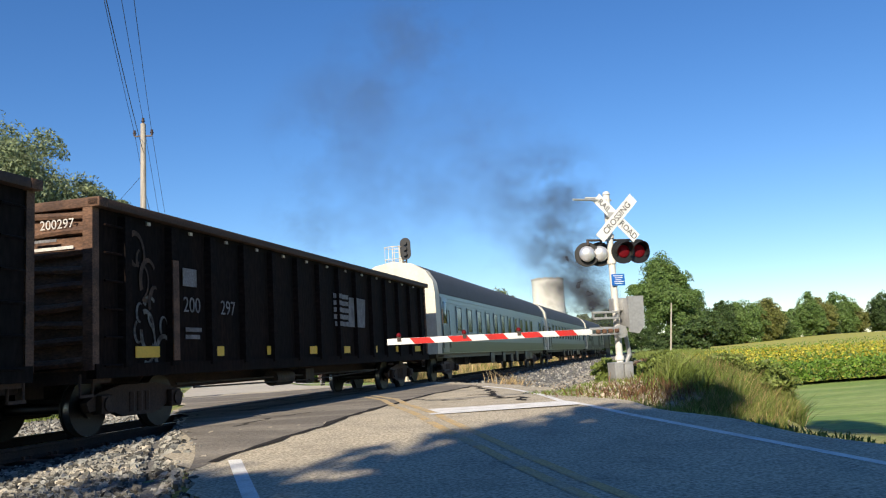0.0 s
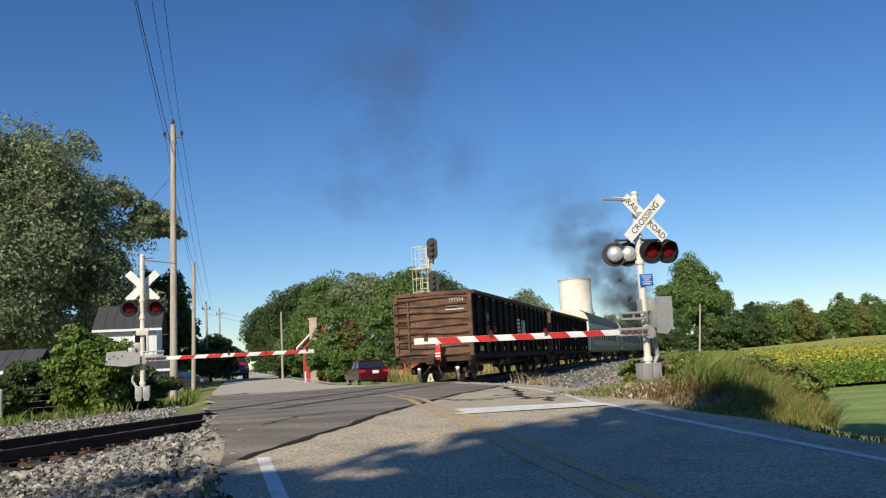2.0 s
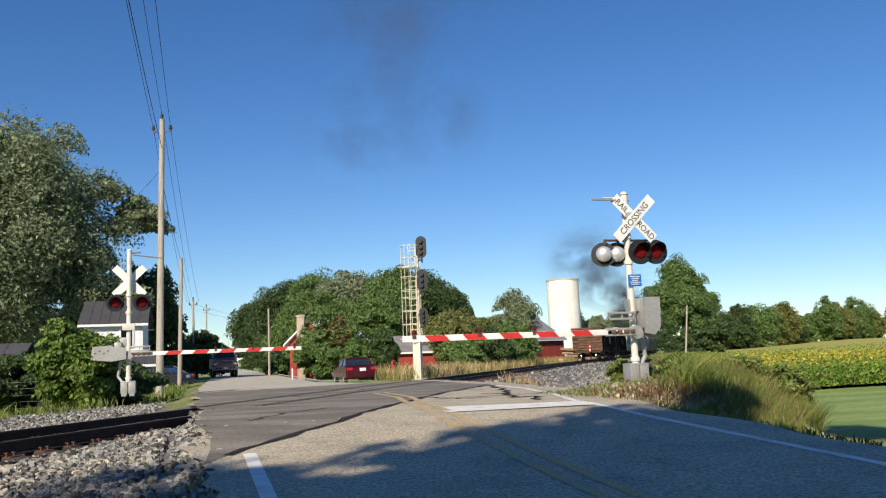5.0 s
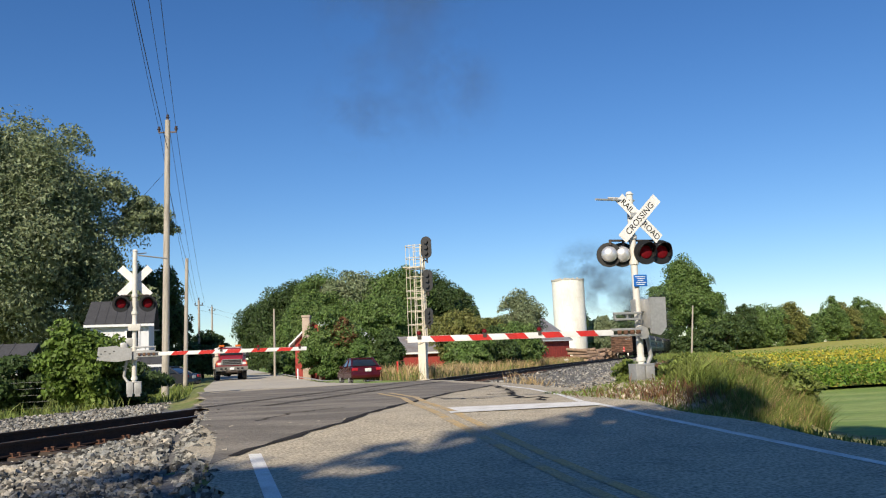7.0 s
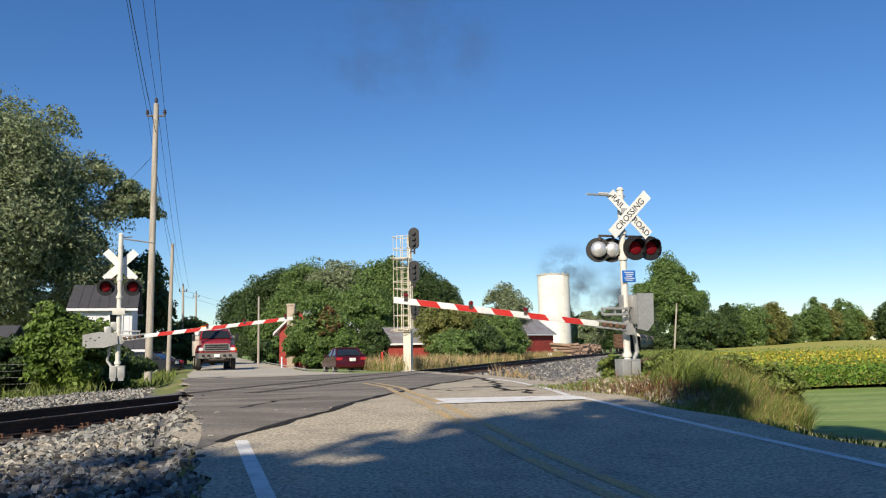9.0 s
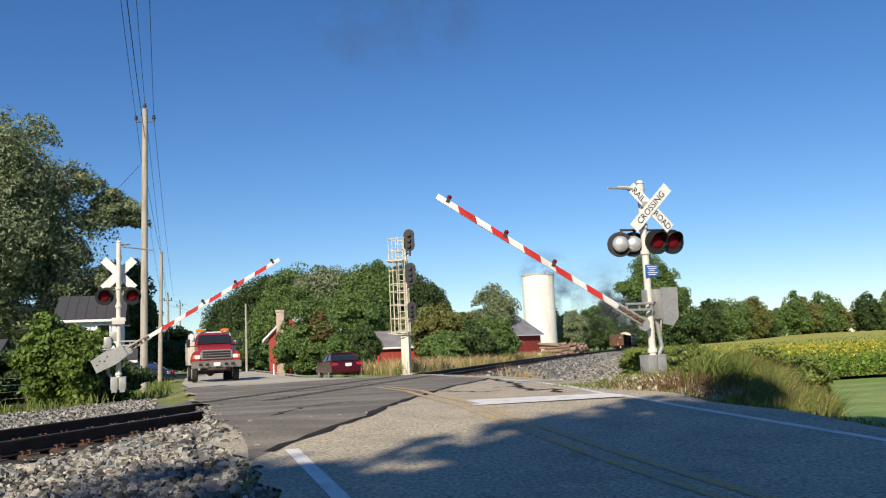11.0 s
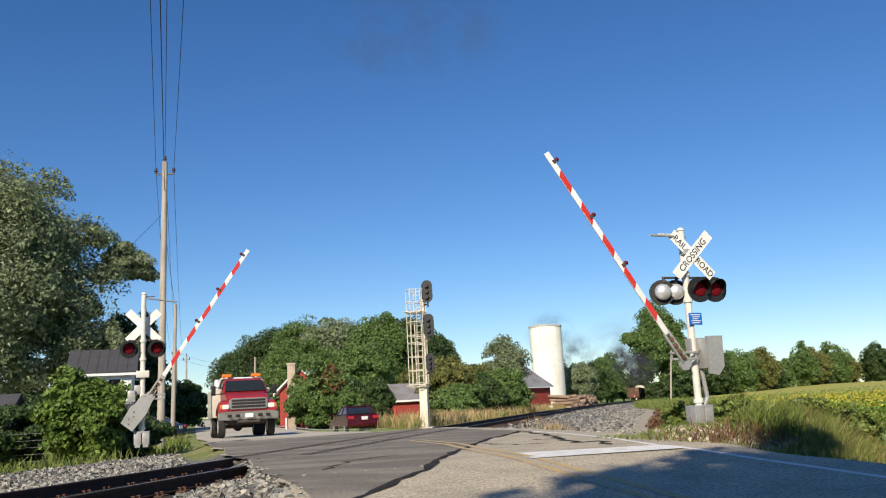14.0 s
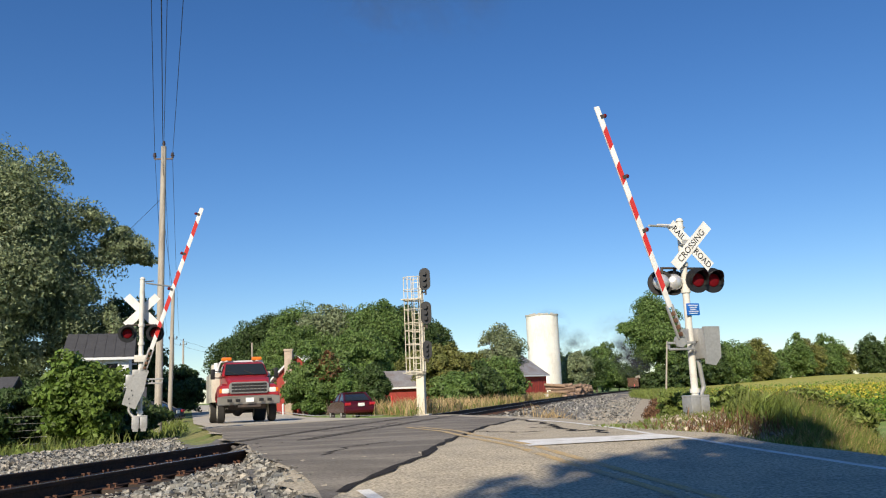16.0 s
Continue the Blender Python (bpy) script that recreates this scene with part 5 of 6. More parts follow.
# the tall tree and the wood beyond the field
tree("tree", "tall dense oak at the field corner", 74.6, 246, 29.0, 8.0, M_LEAF_MID, 120, 0.34, 70000, 240, 0.2, extra=((-8.4, -1, 18, 2.7), (7.2, -1, 15.6, 3.4), (6.6, 0, 8.6, 4.2)), ragged=0.35)
tree("tree", "rounded silvery tree beside the track", 30.4, 152, 8.8, 3.2, M_LEAF_SILVER, 121, 0.17, 30000, 110, 0.0, ragged=0.25)
tree("tree", "low bushy tree at the field corner", 49.5, 145, 6.5, 3.4, M_LEAF_DARK, 122, 0.33, 5000, 40, 0.0)
tree("tree", "low dark undergrowth below the oak", 72.5, 234, 6.5, 4.2, M_LEAF_DARK, 123, 0.36, 5000, 60, 0.0, z=-2.0)
tree("tree", "low dark undergrowth below the oak", 74.3, 243, 8.0, 4.4, M_LEAF_DARK, 125, 0.36, 6000, 60, 0.0, z=-2.0)
tree("tree", "low dark undergrowth below the oak", 71.2, 246, 7.0, 3.2, M_LEAF_DARK, 126, 0.36, 5000, 60, 0.0, z=-2.0)
tree("tree", "low dark undergrowth below the oak", 79, 238, 7.5, 4.8, M_LEAF_DARK, 124, 0.36, 5000, 60, 0.0, z=-2.0)
rng = np.random.default_rng(77)
for i in range(4, 40):
    k = i / 39
    x, y = 58 + 200 * k + rng.uniform(-2, 2), 205 + 72 * min(1, k * 2.2) - 26 * max(0, k - 0.5) + rng.uniform(-4, 6)
    h = 12.0 + 3.5 * k + 9.0 * max(0, k - 0.5) + rng.uniform(-1.6, 3.2)
    tree("tree", "broad tree of the wood beyond the bean field", x, y, h, rng.uniform(4.2, 6.0), (M_LEAF_DARK, M_LEAF_MID, M_LEAF_MID, M_LEAF_OLIVE, M_LEAF_DARK)[i % 5], 130 + i, 0.32, 15000, 120, 0.0, "field-edge wood", ragged=0.35, z=ground_z(x, y) - 1.2)
for i in range(9):
    tree("tree", "far hazy tree where the road ends", -110 + 11 * i + rng.uniform(-3, 3), 330 + rng.uniform(-15, 30), 11 + rng.uniform(-3, 4), 7, M_LEAF_MID, 190 + i, 0.8, 1800, 30, 0.0, "distant trees")
# shade trees behind the film's standpoint: their shadow lies over the near road
for i, (x, y, h, r) in enumerate(((-13.9, -14.4, 16.2, 4.2), (1.8, -4.4, 18, 4.6), (5.4, -4.4, 17.5, 4.8), (9.4, -4.6, 16.5, 4.4), (6, -9, 18, 5.5), (-11.9, -9.6, 18.3, 4.2), (-8.4, -6.4, 17.4, 4.0), (-4.8, -3.2, 18.0, 4.0), (-15, -21, 17, 4.6), (-10.4, -16.4, 17, 4.5), (-6.5, -12.5, 17, 4.5), (-2.4, -9.4, 17, 4.5), (1.4, -6.2, 16.5, 4.2), (-3, -17, 14, 5), (3, -13, 14, 5), (-1.5, -3.0, 13.6, 3.6))):
    tree("tree", "leafy shade tree beside the near road", x - (2.8 if x < -9 else 1.0) + (4.3 if x < -3 else 4.8), y - (4.0 if x < -9 else 1.5) - (3.2 if x < -3 else 2.4), h, r, M_LEAF_MID, 210 + i, 0.3, 13000, 66, 0.2, "shade trees", ragged=0.5, z=-1.0)


def blades(name, label, count, place, height, width, material, seed, lean=0.35):
    """Upright grass and weed blades, joined."""
    rng = np.random.default_rng(seed)
    p = np.array([place(rng) for _ in range(count)])
    base = np.array([(x, y, ground_z(x, y) - 0.02) for x, y, _ in p])
    hgt = height * p[:, 2:3] * rng.uniform(0.5, 1.15, (count, 1))
    a = rng.uniform(0, 6.28, count)
    side = np.stack([np.cos(a), np.sin(a), np.zeros(count)], 1) * width * rng.uniform(0.5, 1.2, (count, 1))
    bend = np.stack([rng.normal(size=count), rng.normal(size=count), np.zeros(count)], 1) * lean * hgt
    top = base + bend + np.concatenate([np.zeros((count, 2)), hgt], 1)
    mid = base + bend * 0.35 + np.concatenate([np.zeros((count, 2)), hgt * 0.6], 1)
    return quads(name, np.stack([base - side * 0.4, mid - side, top, mid + side], 1), material, None, label, "grass", "stuff")


def verge(rng):
    """The weedy strip between road and mown grass."""
    while True:
        s, n = rng.uniform(12.5, 30), rng.uniform(8.4, 15.0)
        q = on_road(s, n)
        wide = 10.5 + 2.1 * smooth(12.5, 15, s) + 2.4 * smooth(16, 26, s)
        if n < wide and (q - TC).dot(TV) > 8.6 and math.hypot(q.x - 3.9, q.y - 17.0) > 2.1 and not (s > 15.6 and n < 10.2):
            k = 0.4 + 0.75 * smooth(8.4, 9.8, n) * smooth(12.5, 15.5, s)
            return q.x, q.y, k


def trackside(rng):
    while True:
        p = on_track(rng.uniform(25, 150), 0)
        u = (p - TC).dot(TU)
        q = on_track(u, rng.uniform(4.5 + 3.8 * smooth(110, 70, u), 13))
        if q.dot(RN) > 12:
            return q.x, q.y, rng.uniform(0.7, 1.2)


def far_side(rng):
    while True:
        q = on_track(rng.uniform(22, 95), rng.uniform(-9.5, -2.8))
        if q.dot(RN) > 9.5:
            return q.x, q.y, rng.uniform(0.6, 1.1)


def yard(rng):
    while True:
        s, n = rng.uniform(31, 52), rng.uniform(-9, 0.0)
        q = on_road(s, n)
        if (q - TC).dot(TV) < -7.2:
            return q.x, q.y, rng.uniform(0.5, 1.0)


def left_bank(rng):
    while True:
        q = on_track(rng.uniform(-9, 9), rng.uniform(-9.5, -6.4))
        if q.dot(RN) < -0.6:
            return q.x, q.y, rng.uniform(0.3, 1.0)


def lawn_edge(rng):
    s, n = rng.uniform(3, 17), rng.uniform(7.3, 9.3)
    q = on_road(s, n)
    return q.x, q.y, 0.3


def tuft(cx, cy, r):
    def place(rng):
        return cx + rng.normal() * r, cy + rng.normal() * r, rng.uniform(0.5, 1.0)
    return place


blades("tall_grass", "tall green and yellowing roadside weeds", 44000, verge, 0.6, 0.008, M_WEED, 301)
blades("tall_grass", "dry straw stalks among roadside weeds", 9000, verge, 0.66, 0.006, M_STRAW, 302)
blades("tall_grass", "tall weeds along the railway bank", 20000, trackside, 0.95, 0.03, M_WEED, 303)
blades("tall_grass", "straw-coloured grass beyond the rails", 16000, far_side, 0.95, 0.022, M_STRAW, 304)
blades("tall_grass", "green grass beyond the rails", 8000, far_side, 0.8, 0.022, M_WEED, 305)
blades("tall_grass", "rough grass round the utility poles", 7000, yard, 0.55, 0.02, M_WEED, 306)
blades("tall_grass", "weeds at the edge of the gravel apron", 4000, left_bank, 0.5, 0.016, M_WEED, 307)
blades("short_grass", "short shaded grass on the road bank", 9000, lawn_edge, 0.4, 0.012, M_WEED, 308)
for i, (x, y, m, n, h) in enumerate(((3.1, 26.2, M_STRAW, 300, 0.85), (3.5, 26.9, M_STRAW, 160, 0.6), (4.1, 15.8, M_BROWNWEED, 200, 0.34), (4.8, 15.9, M_BROWNWEED, 200, 0.36), (3.5, 16.1, M_BROWNWEED, 110, 0.26), (5.3, 16.4, M_WEED, 900, 0.7), (4.3, 22.6, M_STRAW, 200, 0.3))):
    blades("weed_clump", "clump of dry weeds on the bank" if m != M_WEED else "clump of green weeds on the bank", n, tuft(x, y, 0.3), h, 0.013, m, 320 + i, 0.5)
for i, (x, y, h, r, m) in enumerate(((6.2, 29.5, 1.5, 0.9, M_WEED), (7.4, 31.5, 1.6, 1.0, M_WEED), (6.4, 32.8, 1.4, 0.9, M_BROWNWEED), (8.2, 29.2, 1.3, 0.9, M_WEED), (7.2, 27.6, 1.2, 0.8, M_LEAF_OLIVE), (8.8, 35.5, 1.6, 1.1, M_WEED), (9.6, 38.5, 1.5, 1.1, M_WEED), (8.0, 37.4, 1.3, 1.0, M_BROWNWEED), (10.6, 42, 1.5, 1.2, M_WEED), (12.0, 47.5, 1.5, 1.3, M_WEED))):
    x, y = x + 2.0 * TV.x, y + 2.0 * TV.y
    tree("shrub", "feathery russet weed bush on the bank" if m == M_BROWNWEED else "feathery green weed bush beside the railway", x, y, h, r, m, 360 + i, 0.05, 6500, 90, 0.0, "bank weeds", ragged=0.5)
for i, (s, n, h, r) in enumerate(((14.6, 11.6, 1.15, 0.65), (15.2, 11.0, 1.05, 0.7), (17.0, 9.6, 0.9, 0.55), (16.0, 10.2, 0.8, 0.6), (16.5, 11.2, 0.9, 0.7), (20, 11.5, 1.0, 0.8))):
    q = on_road(s, n)
    tree("shrub", "bushy green weed clump on the verge", q.x, q.y, h, r, M_WEED, 340 + i, 0.05, 5000, 60, 0.0, "verge weeds", ragged=0.4)

# bean field: canopy and leaves, greener at its near edge
def skew(dy):
    """How far the field's rows lie to the right, along the curving track."""
    return 0.2867 * dy + 1.05e-4 * (dy + 18) ** 2 + 0.012 * dy


fv, ff = [], []
FX, FY = axis([(9, 60, 3), (60, 260, 12)]), axis([(0, 40, 2), (40, 250, 12)])
for dy in FY:
    for x in FX:
        x2 = x + skew(dy)
        y = 32.0 + 0.12 * (x - 10) + dy
        fv.append((x2, y, ground_z(x2, y) + (0.62 if dy > 0 else 0.1) + 0.06 * noise.noise(Vector((x2 * 0.5, y * 0.5, 1)))))
for j in range(len(FY) - 1):
    for i in range(len(FX) - 1):
        a = j * len(FX) + i
        ff.append((a, a + 1, a + 1 + len(FX), a + len(FX)))
made("bean_canopy", fv, ff, M_BEANSOIL, None, "yellowing soybean canopy of a broad field", "crop field", kind="stuff", smooth=True)


def bean_points(rng, count, near, far):
    dy = near + (far - near) * rng.random(count) ** 1.6
    x = 9 + rng.random(count) * (45 + 0.9 * dy)
    x2 = x + skew(dy)
    y = 32.0 + 0.12 * (x - 10) + dy
    z = np.array([ground_z(a, b) for a, b in zip(x2, y)]) + rng.uniform(0.15, 0.88, count)
    return np.stack([x2, y, z], 1)


rng = np.random.default_rng(400)
quads("bean_plants", leaves(rng, bean_points(rng, 52000, -0.4, 9), 0.07, 0.75, 0.9, True), M_BEAN_G, None, "green soybean plants at the field edge", "crop", "stuff")
quads("bean_plants", leaves(rng, bean_points(rng, 80000, 3.0, 60), 0.08, 0.75, 0.9, True), M_BEAN_Y, None, "yellowing soybean plants", "crop", "stuff")
quads("bean_plants", leaves(rng, bean_points(rng, 30000, 5, 110), 0.11, 0.75, 0.9, True), M_BEAN_G, None, "green soybean plants among yellow ones", "crop", "stuff")

# ---------------- poles and wires ----------------
def utility_pole(label, base, top, r, arm=True):
    p = thing("utility_pole", label, "utility pole", "utility poles", Matrix.Translation(base))
    d = Vector(top) - Vector(base)
    bm = bmesh.new()
    rod(bm, (0, 0, -0.3), d, r, r * 0.7, 14)
    part("shaft", bm, M_POLE, p)
    if arm:
        bm = bmesh.new()
        box(bm, d + Vector((0, 0, -0.55)), (0.8, 0.06, 0.06))
        part("crossarm", bm, M_CERAMIC, p)
        for q, zz in ((-0.38, -0.42), (0.38, -0.42), (0.0, 0.12)):
            bm = bmesh.new()
            rod(bm, d + Vector((q, 0, zz - 0.1)), d + Vector((q, 0, zz + 0.14)), 0.05, 0.06, 10)
            rod(bm, d + Vector((q, 0, zz)), d + Vector((q, 0, zz + 0.03)), 0.085, seg=10)
            part("insulator", bm, M_CERAMIC, p, "dark porcelain insulator")
    return p


utility_pole("tall weathered wooden utility pole beside the crossing", (-11.35, 35.9, 0.0), (-11.5, 36.6, 11.9), 0.16)
utility_pole("slim bleached wooden pole in the grass", (-14.3, 48.4, -0.2), (-14.2, 48.4, 7.2), 0.13, False)
utility_pole("dark utility pole far along the road", (-24.5, 87.0, -0.4), (-24.6, 87.0, 7.9), 0.15)
utility_pole("dark utility pole far along the road", (-30, 112.0, -0.4), (-30, 112.0, 9.0), 0.15)
utility_pole("short leaning pole before the oak", (38.8, 128.0, -0.3), (39.6, 128.0, 7.3), 0.15, False)
utility_pole("bare wooden pole by the red house", (-15.4, 80.0, -0.4), (-15.4, 80.0, 6.2), 0.12, False)


def wire(a, b, sag, label="thin black overhead power wire", r=0.009):
    cu = bpy.data.curves.new("overhead_wire", "CURVE")
    cu.dimensions, cu.bevel_depth, cu.bevel_resolution = "3D", r, 1
    sp = cu.splines.new("POLY")
    sp.points.add(24)
    for i in range(25):
        k = i / 24
        p = Vector(a).lerp(Vector(b), k) - Vector((0, 0, sag * 4 * k * (1 - k)))
        sp.points[i].co = (*p, 1)
    cu.materials.append(M_WIRE)
    return tagged(new("overhead_wire", cu), label, "wire", "overhead wires")


for q, zz, e in ((-0.38, 11.5, -0.6), (0.0, 12.1, 0.0), (0.38, 11.5, 0.6)):
    wire((-11.5 + q, 36.6, zz), on_road(-14, -1.0 + e * 0.65, 11.2), 0.9)
    wire((-11.5 + q, 36.6, zz), (-24.6 + e, 87, 7.7), 0.7)
wire((-11.5, 36.6, 10.6), on_road(-14, -1.35, 9.8), 0.9, r=0.012)
wire((-11.45, 36.4, 9.2), (-14.2, 48.4, 7.0), 0.2)
wire((-11.5, 36.5, 9.6), (-19.5, 47.0, 7.6), 0.15)
wire((-14.2, 48.4, 7.0), (-24.6, 87, 6.8), 0.5)
wire((-24.6, 87, 7.5), (-10, 165, 5.5), 1.2)
wire((-24.6, 87, 6.9), (-8, 165, 5.2), 1.2)

# ---------------- buildings ----------------
def house(name, label, m, size, ridge, wall_mat, roof_mat, windows=(), group="", overhang=0.35, door=None):
    """A gabled building: its space has x along the ridge, y to the back."""
    w, d, h = size
    b = thing(name, label, "building", group, m)
    t = 0.18
    for sx in (-1, 1):
        bm = bmesh.new()
        prism(bm, [(-d / 2, 0), (d / 2, 0), (d / 2, h), (0, ridge), (-d / 2, h)], t, Matrix.Translation((sx * (w / 2 - t / 2) - t / 2, 0, 0)) @ pose(0, 0, 0, 0, 0, 90) @ Matrix.Translation((0, -t, 0)))
        part("gable_wall", bm, wall_mat, b, smooth=False)
    for sy in (-1, 1):
        bm = bmesh.new()
        box(bm, (0, sy * (d / 2 - t / 2), h / 2), (w - 2 * t, t, h))
        part("wall", bm, wall_mat, b, smooth=False)
        bm = bmesh.new()
        run = math.hypot(d / 2 + overhang, (ridge - h) * (1 + 2 * overhang / d))
        ang = math.degrees(math.atan2(ridge - h, d / 2))
        box(bm, (0, sy * (d / 4 + overhang / 2), (ridge + h) / 2 - (ridge - h) * overhang / d + 0.09), (w + 2 * overhang, run, 0.12), rot=(-sy * ang, 0, 0))
        part("roof", bm, roof_mat, b, smooth=False)
        for i in range(int(w / 0.6)):
            bm = bmesh.new()
            box(bm, (-w / 2 + 0.3 + i * 0.6, sy * (d / 4 + overhang / 2), (ridge + h) / 2 - (ridge - h) * overhang / d + 0.16), (0.05, run, 0.04), rot=(-sy * ang, 0, 0))
            part("roof_seam", bm, roof_mat, b, smooth=False)
        bm = bmesh.new()
        box(bm, (0, sy * (d / 2 + overhang), h - (ridge - h) * 2 * overhang / d + 0.02), (w + 2 * overhang, 0.08, 0.16))
        part("fascia", bm, M_SIDING, b, "white eaves board", smooth=False)
    for i in range(int(w / 0.4)):
        bm = bmesh.new()
        box(bm, (-w / 2 + 0.2 + 0.4 * i, -d / 2 - 0.012, h / 2), (0.04, 0.03, h - 0.1))
        part("batten", bm, wall_mat, b, smooth=False)
    for wx, wz, ww, wh in windows:
        bm = bmesh.new()
        box(bm, (wx, -d / 2 - 0.03, wz), (ww + 0.2, 0.06, wh + 0.2), bevel=0.01)
        win = part("window", bm, M_SIDING, b, "white window frame")
        bm = bmesh.new()
        box(bm, (wx, -d / 2 - 0.062, wz), (ww, 0.01, wh))
        part("pane", bm, M_WINDOW, win, smooth=False)
    return b


def at(x, y, turn=0.0, dz=0.0):
    return pose(x, y, ground_z(x, y) + dz, 0, 0, turn)


house("farmhouse", "white two-storey house with a dark roof behind trees", at(-21.6, 58.5, 16), (3.6, 7.0, 4.4), 6.0, M_SIDING, M_SHINGLE, ((0.8, 3.4, 0.7, 1.1), (0.8, 1.2, 0.7, 1.1)))
house("garden_shed", "low white shed in shade behind the shrubs", at(-23.5, 41.5, 10), (7.0, 3.0, 1.9), 2.7, M_SIDING, M_SHINGLE)
house("porch", "small white porch beside the house", at(-18.2, 52.5, 16), (2.0, 2.0, 1.7), 2.2, M_SIDING, M_SHINGLE)
red = house("red_house", "red board house with a pale roof edge and chimney", at(-8.4, 70.5, 74), (8.0, 3.6, 3.0), 4.6, M_BARNRED, M_SIDING, ((-1.5, 1.6, 0.7, 1.1),))
bm = bmesh.new()
box(bm, (0, 0, 2.45), (0.6, 0.6, 4.9), bevel=0.03)
box(bm, (0, 0, 4.98), (0.7, 0.7, 0.18), bevel=0.03)
tagged(part("chimney", bm, M_BRICK, None), "pale brick chimney standing at the house end", "chimney")
bpy.data.objects["chimney"].matrix_basis = at(-10.15, 66.2)
house("red_outbuilding", "low red building with a grey roof behind the signal", at(-0.5, 79, 8), (5.6, 5.0, 2.0), 3.3, M_BARNRED, M_TIN, ((1.7, 1.2, 0.6, 0.8),))
house("red_barn", "small red barn with a rusty tin roof beside the silo", at(12.0, 114.1, 48), (6.2, 10.2, 3.3), 6.7, M_BARNRED, M_TIN)
silo = thing("silo", "whitewashed concrete silo with a ragged open top", "silo", m=at(23.2, 144.6, 0, -0.1))
bm = bmesh.new()
rod(bm, (0, 0, 0), (0, 0, 14.2), 2.78, seg=48)
part("stave_wall", bm, M_SILO, silo)
for i in range(11):
    bm = bmesh.new()
    for j in range(36):
        a, b2 = j * math.pi / 18, (j + 1) * math.pi / 18
        rod(bm, (2.79 * math.cos(a), 2.79 * math.sin(a), 0.6 + 1.3 * i), (2.79 * math.cos(b2), 2.79 * math.sin(b2), 0.6 + 1.3 * i), 0.018, seg=4)
    part("hoop", bm, M_SILO, silo, "thin whitewashed hoop")
bm = bmesh.new()
random.seed(3)
for j in range(40):
    a = j * math.pi / 20
    box(bm, (2.8 * math.cos(a), 2.8 * math.sin(a), 14.15 + random.uniform(-0.06, 0.12)), (0.12, 0.4, random.uniform(0.12, 0.4)), rot=(0, 0, math.degrees(a)))
part("broken_rim", bm, M_CONCRETE, silo, "broken weathered rim")

# log pile by the track
random.seed(21)
bm = bmesh.new()
rod(bm, (0, -1.2, 0), (0, 1.2, 0), 0.2, 0.17, 9)
log0 = None
for i in range(290):
    row = i // 58
    k = (i % 58) * 0.72 + row * 0.34
    if row and (k < 12 + 2 * row and random.random() < 0.75 or random.random() < 0.06 * row):
        continue
    g = on_track(90 + k, -3.7 + random.uniform(-0.5, 0.5))
    m = pose(g.x, g.y, ground_z(g.x, g.y) + 0.2 + row * 0.34 + random.uniform(-0.08, 0.12), random.uniform(-14, 14), random.uniform(0, 360), 74 + random.uniform(-26, 26))
    if log0 is None:
        log0 = part("log", bm, M_LOG)
        log0.matrix_basis = m
        tagged(log0, "rough cut log in a pile beside the track", "log", "log pile")
    else:
        tagged(share("log", log0, None, m), "rough cut log in a pile beside the track", "log", "log pile")
# small roadside things
for x, y, h, mtl, lab, cat in ((-2.0, 45.0, 1.15, M_RED, "orange and white marker post in the grass", "marker post"), (-12.1, 23.6, 1.0, M_GALV, "grey steel fence post", "fence post"), (-9.2, 56.2, 0.7, M_SIDING, "small pale post on the lawn", "post"), (-14.4, 24.4, 1.1, M_GALV, "grey steel fence post", "fence post"), (-16.6, 25.2, 1.1, M_GALV, "grey steel fence post", "fence post")):
    bm = bmesh.new()
    rod(bm, (0, 0, -0.1), (0, 0, h), 0.055, seg=10)
    ball(bm, (0, 0, h), 0.06, 10)
    p = part("marker_post" if cat == "marker post" else "post", bm, mtl)
    p.matrix_basis = at(x, y)
    tagged(p, lab, cat)
bm = bmesh.new()
for i in range(5):
    rod(bm, (0, 0, 0.25 + 0.2 * i), (4.6, 1.7, 0.25 + 0.2 * i), 0.004, seg=4)
f = part("wire_fence", bm, M_GALV)
f.matrix_basis = at(-16.6, 25.2)
tagged(f, "sagging wire fence among the undergrowth", "fence")
bm = bmesh.new()
box(bm, (0, 0, 0.5), (0.5, 0.04, 0.3))
f = part("track_sign", bm, M_SIGNWHITE)
f.matrix_basis = at(*on_track(78, -3.2).xy, 10)
tagged(f, "small white board by the log pile", "sign")

# ---------------- vehicles: x to the right, y ahead, z up ----------------
def wheel(parent, x, y, r, w, rim_mat):
    wh = new("wheel")
    wh.parent = parent
    wh.matrix_basis = pose(x, y, r)
    bm = bmesh.new()
    rod(bm, (-w / 2, 0, 0), (w / 2, 0, 0), r, seg=28)
    bmesh.ops.bevel(bm, geom=[e for e in bm.edges if len(e.link_faces) == 2 and e.calc_face_angle() > 1], offset=r * 0.08, segments=2, affect="EDGES")
    part("tyre", bm, M_TYRE, wh)
    bm = bmesh.new()
    rod(bm, (-w / 2 - 0.008, 0, 0), (w / 2 + 0.008, 0, 0), r * 0.58, seg=20)
    part("rim", bm, rim_mat, wh)
    return wh


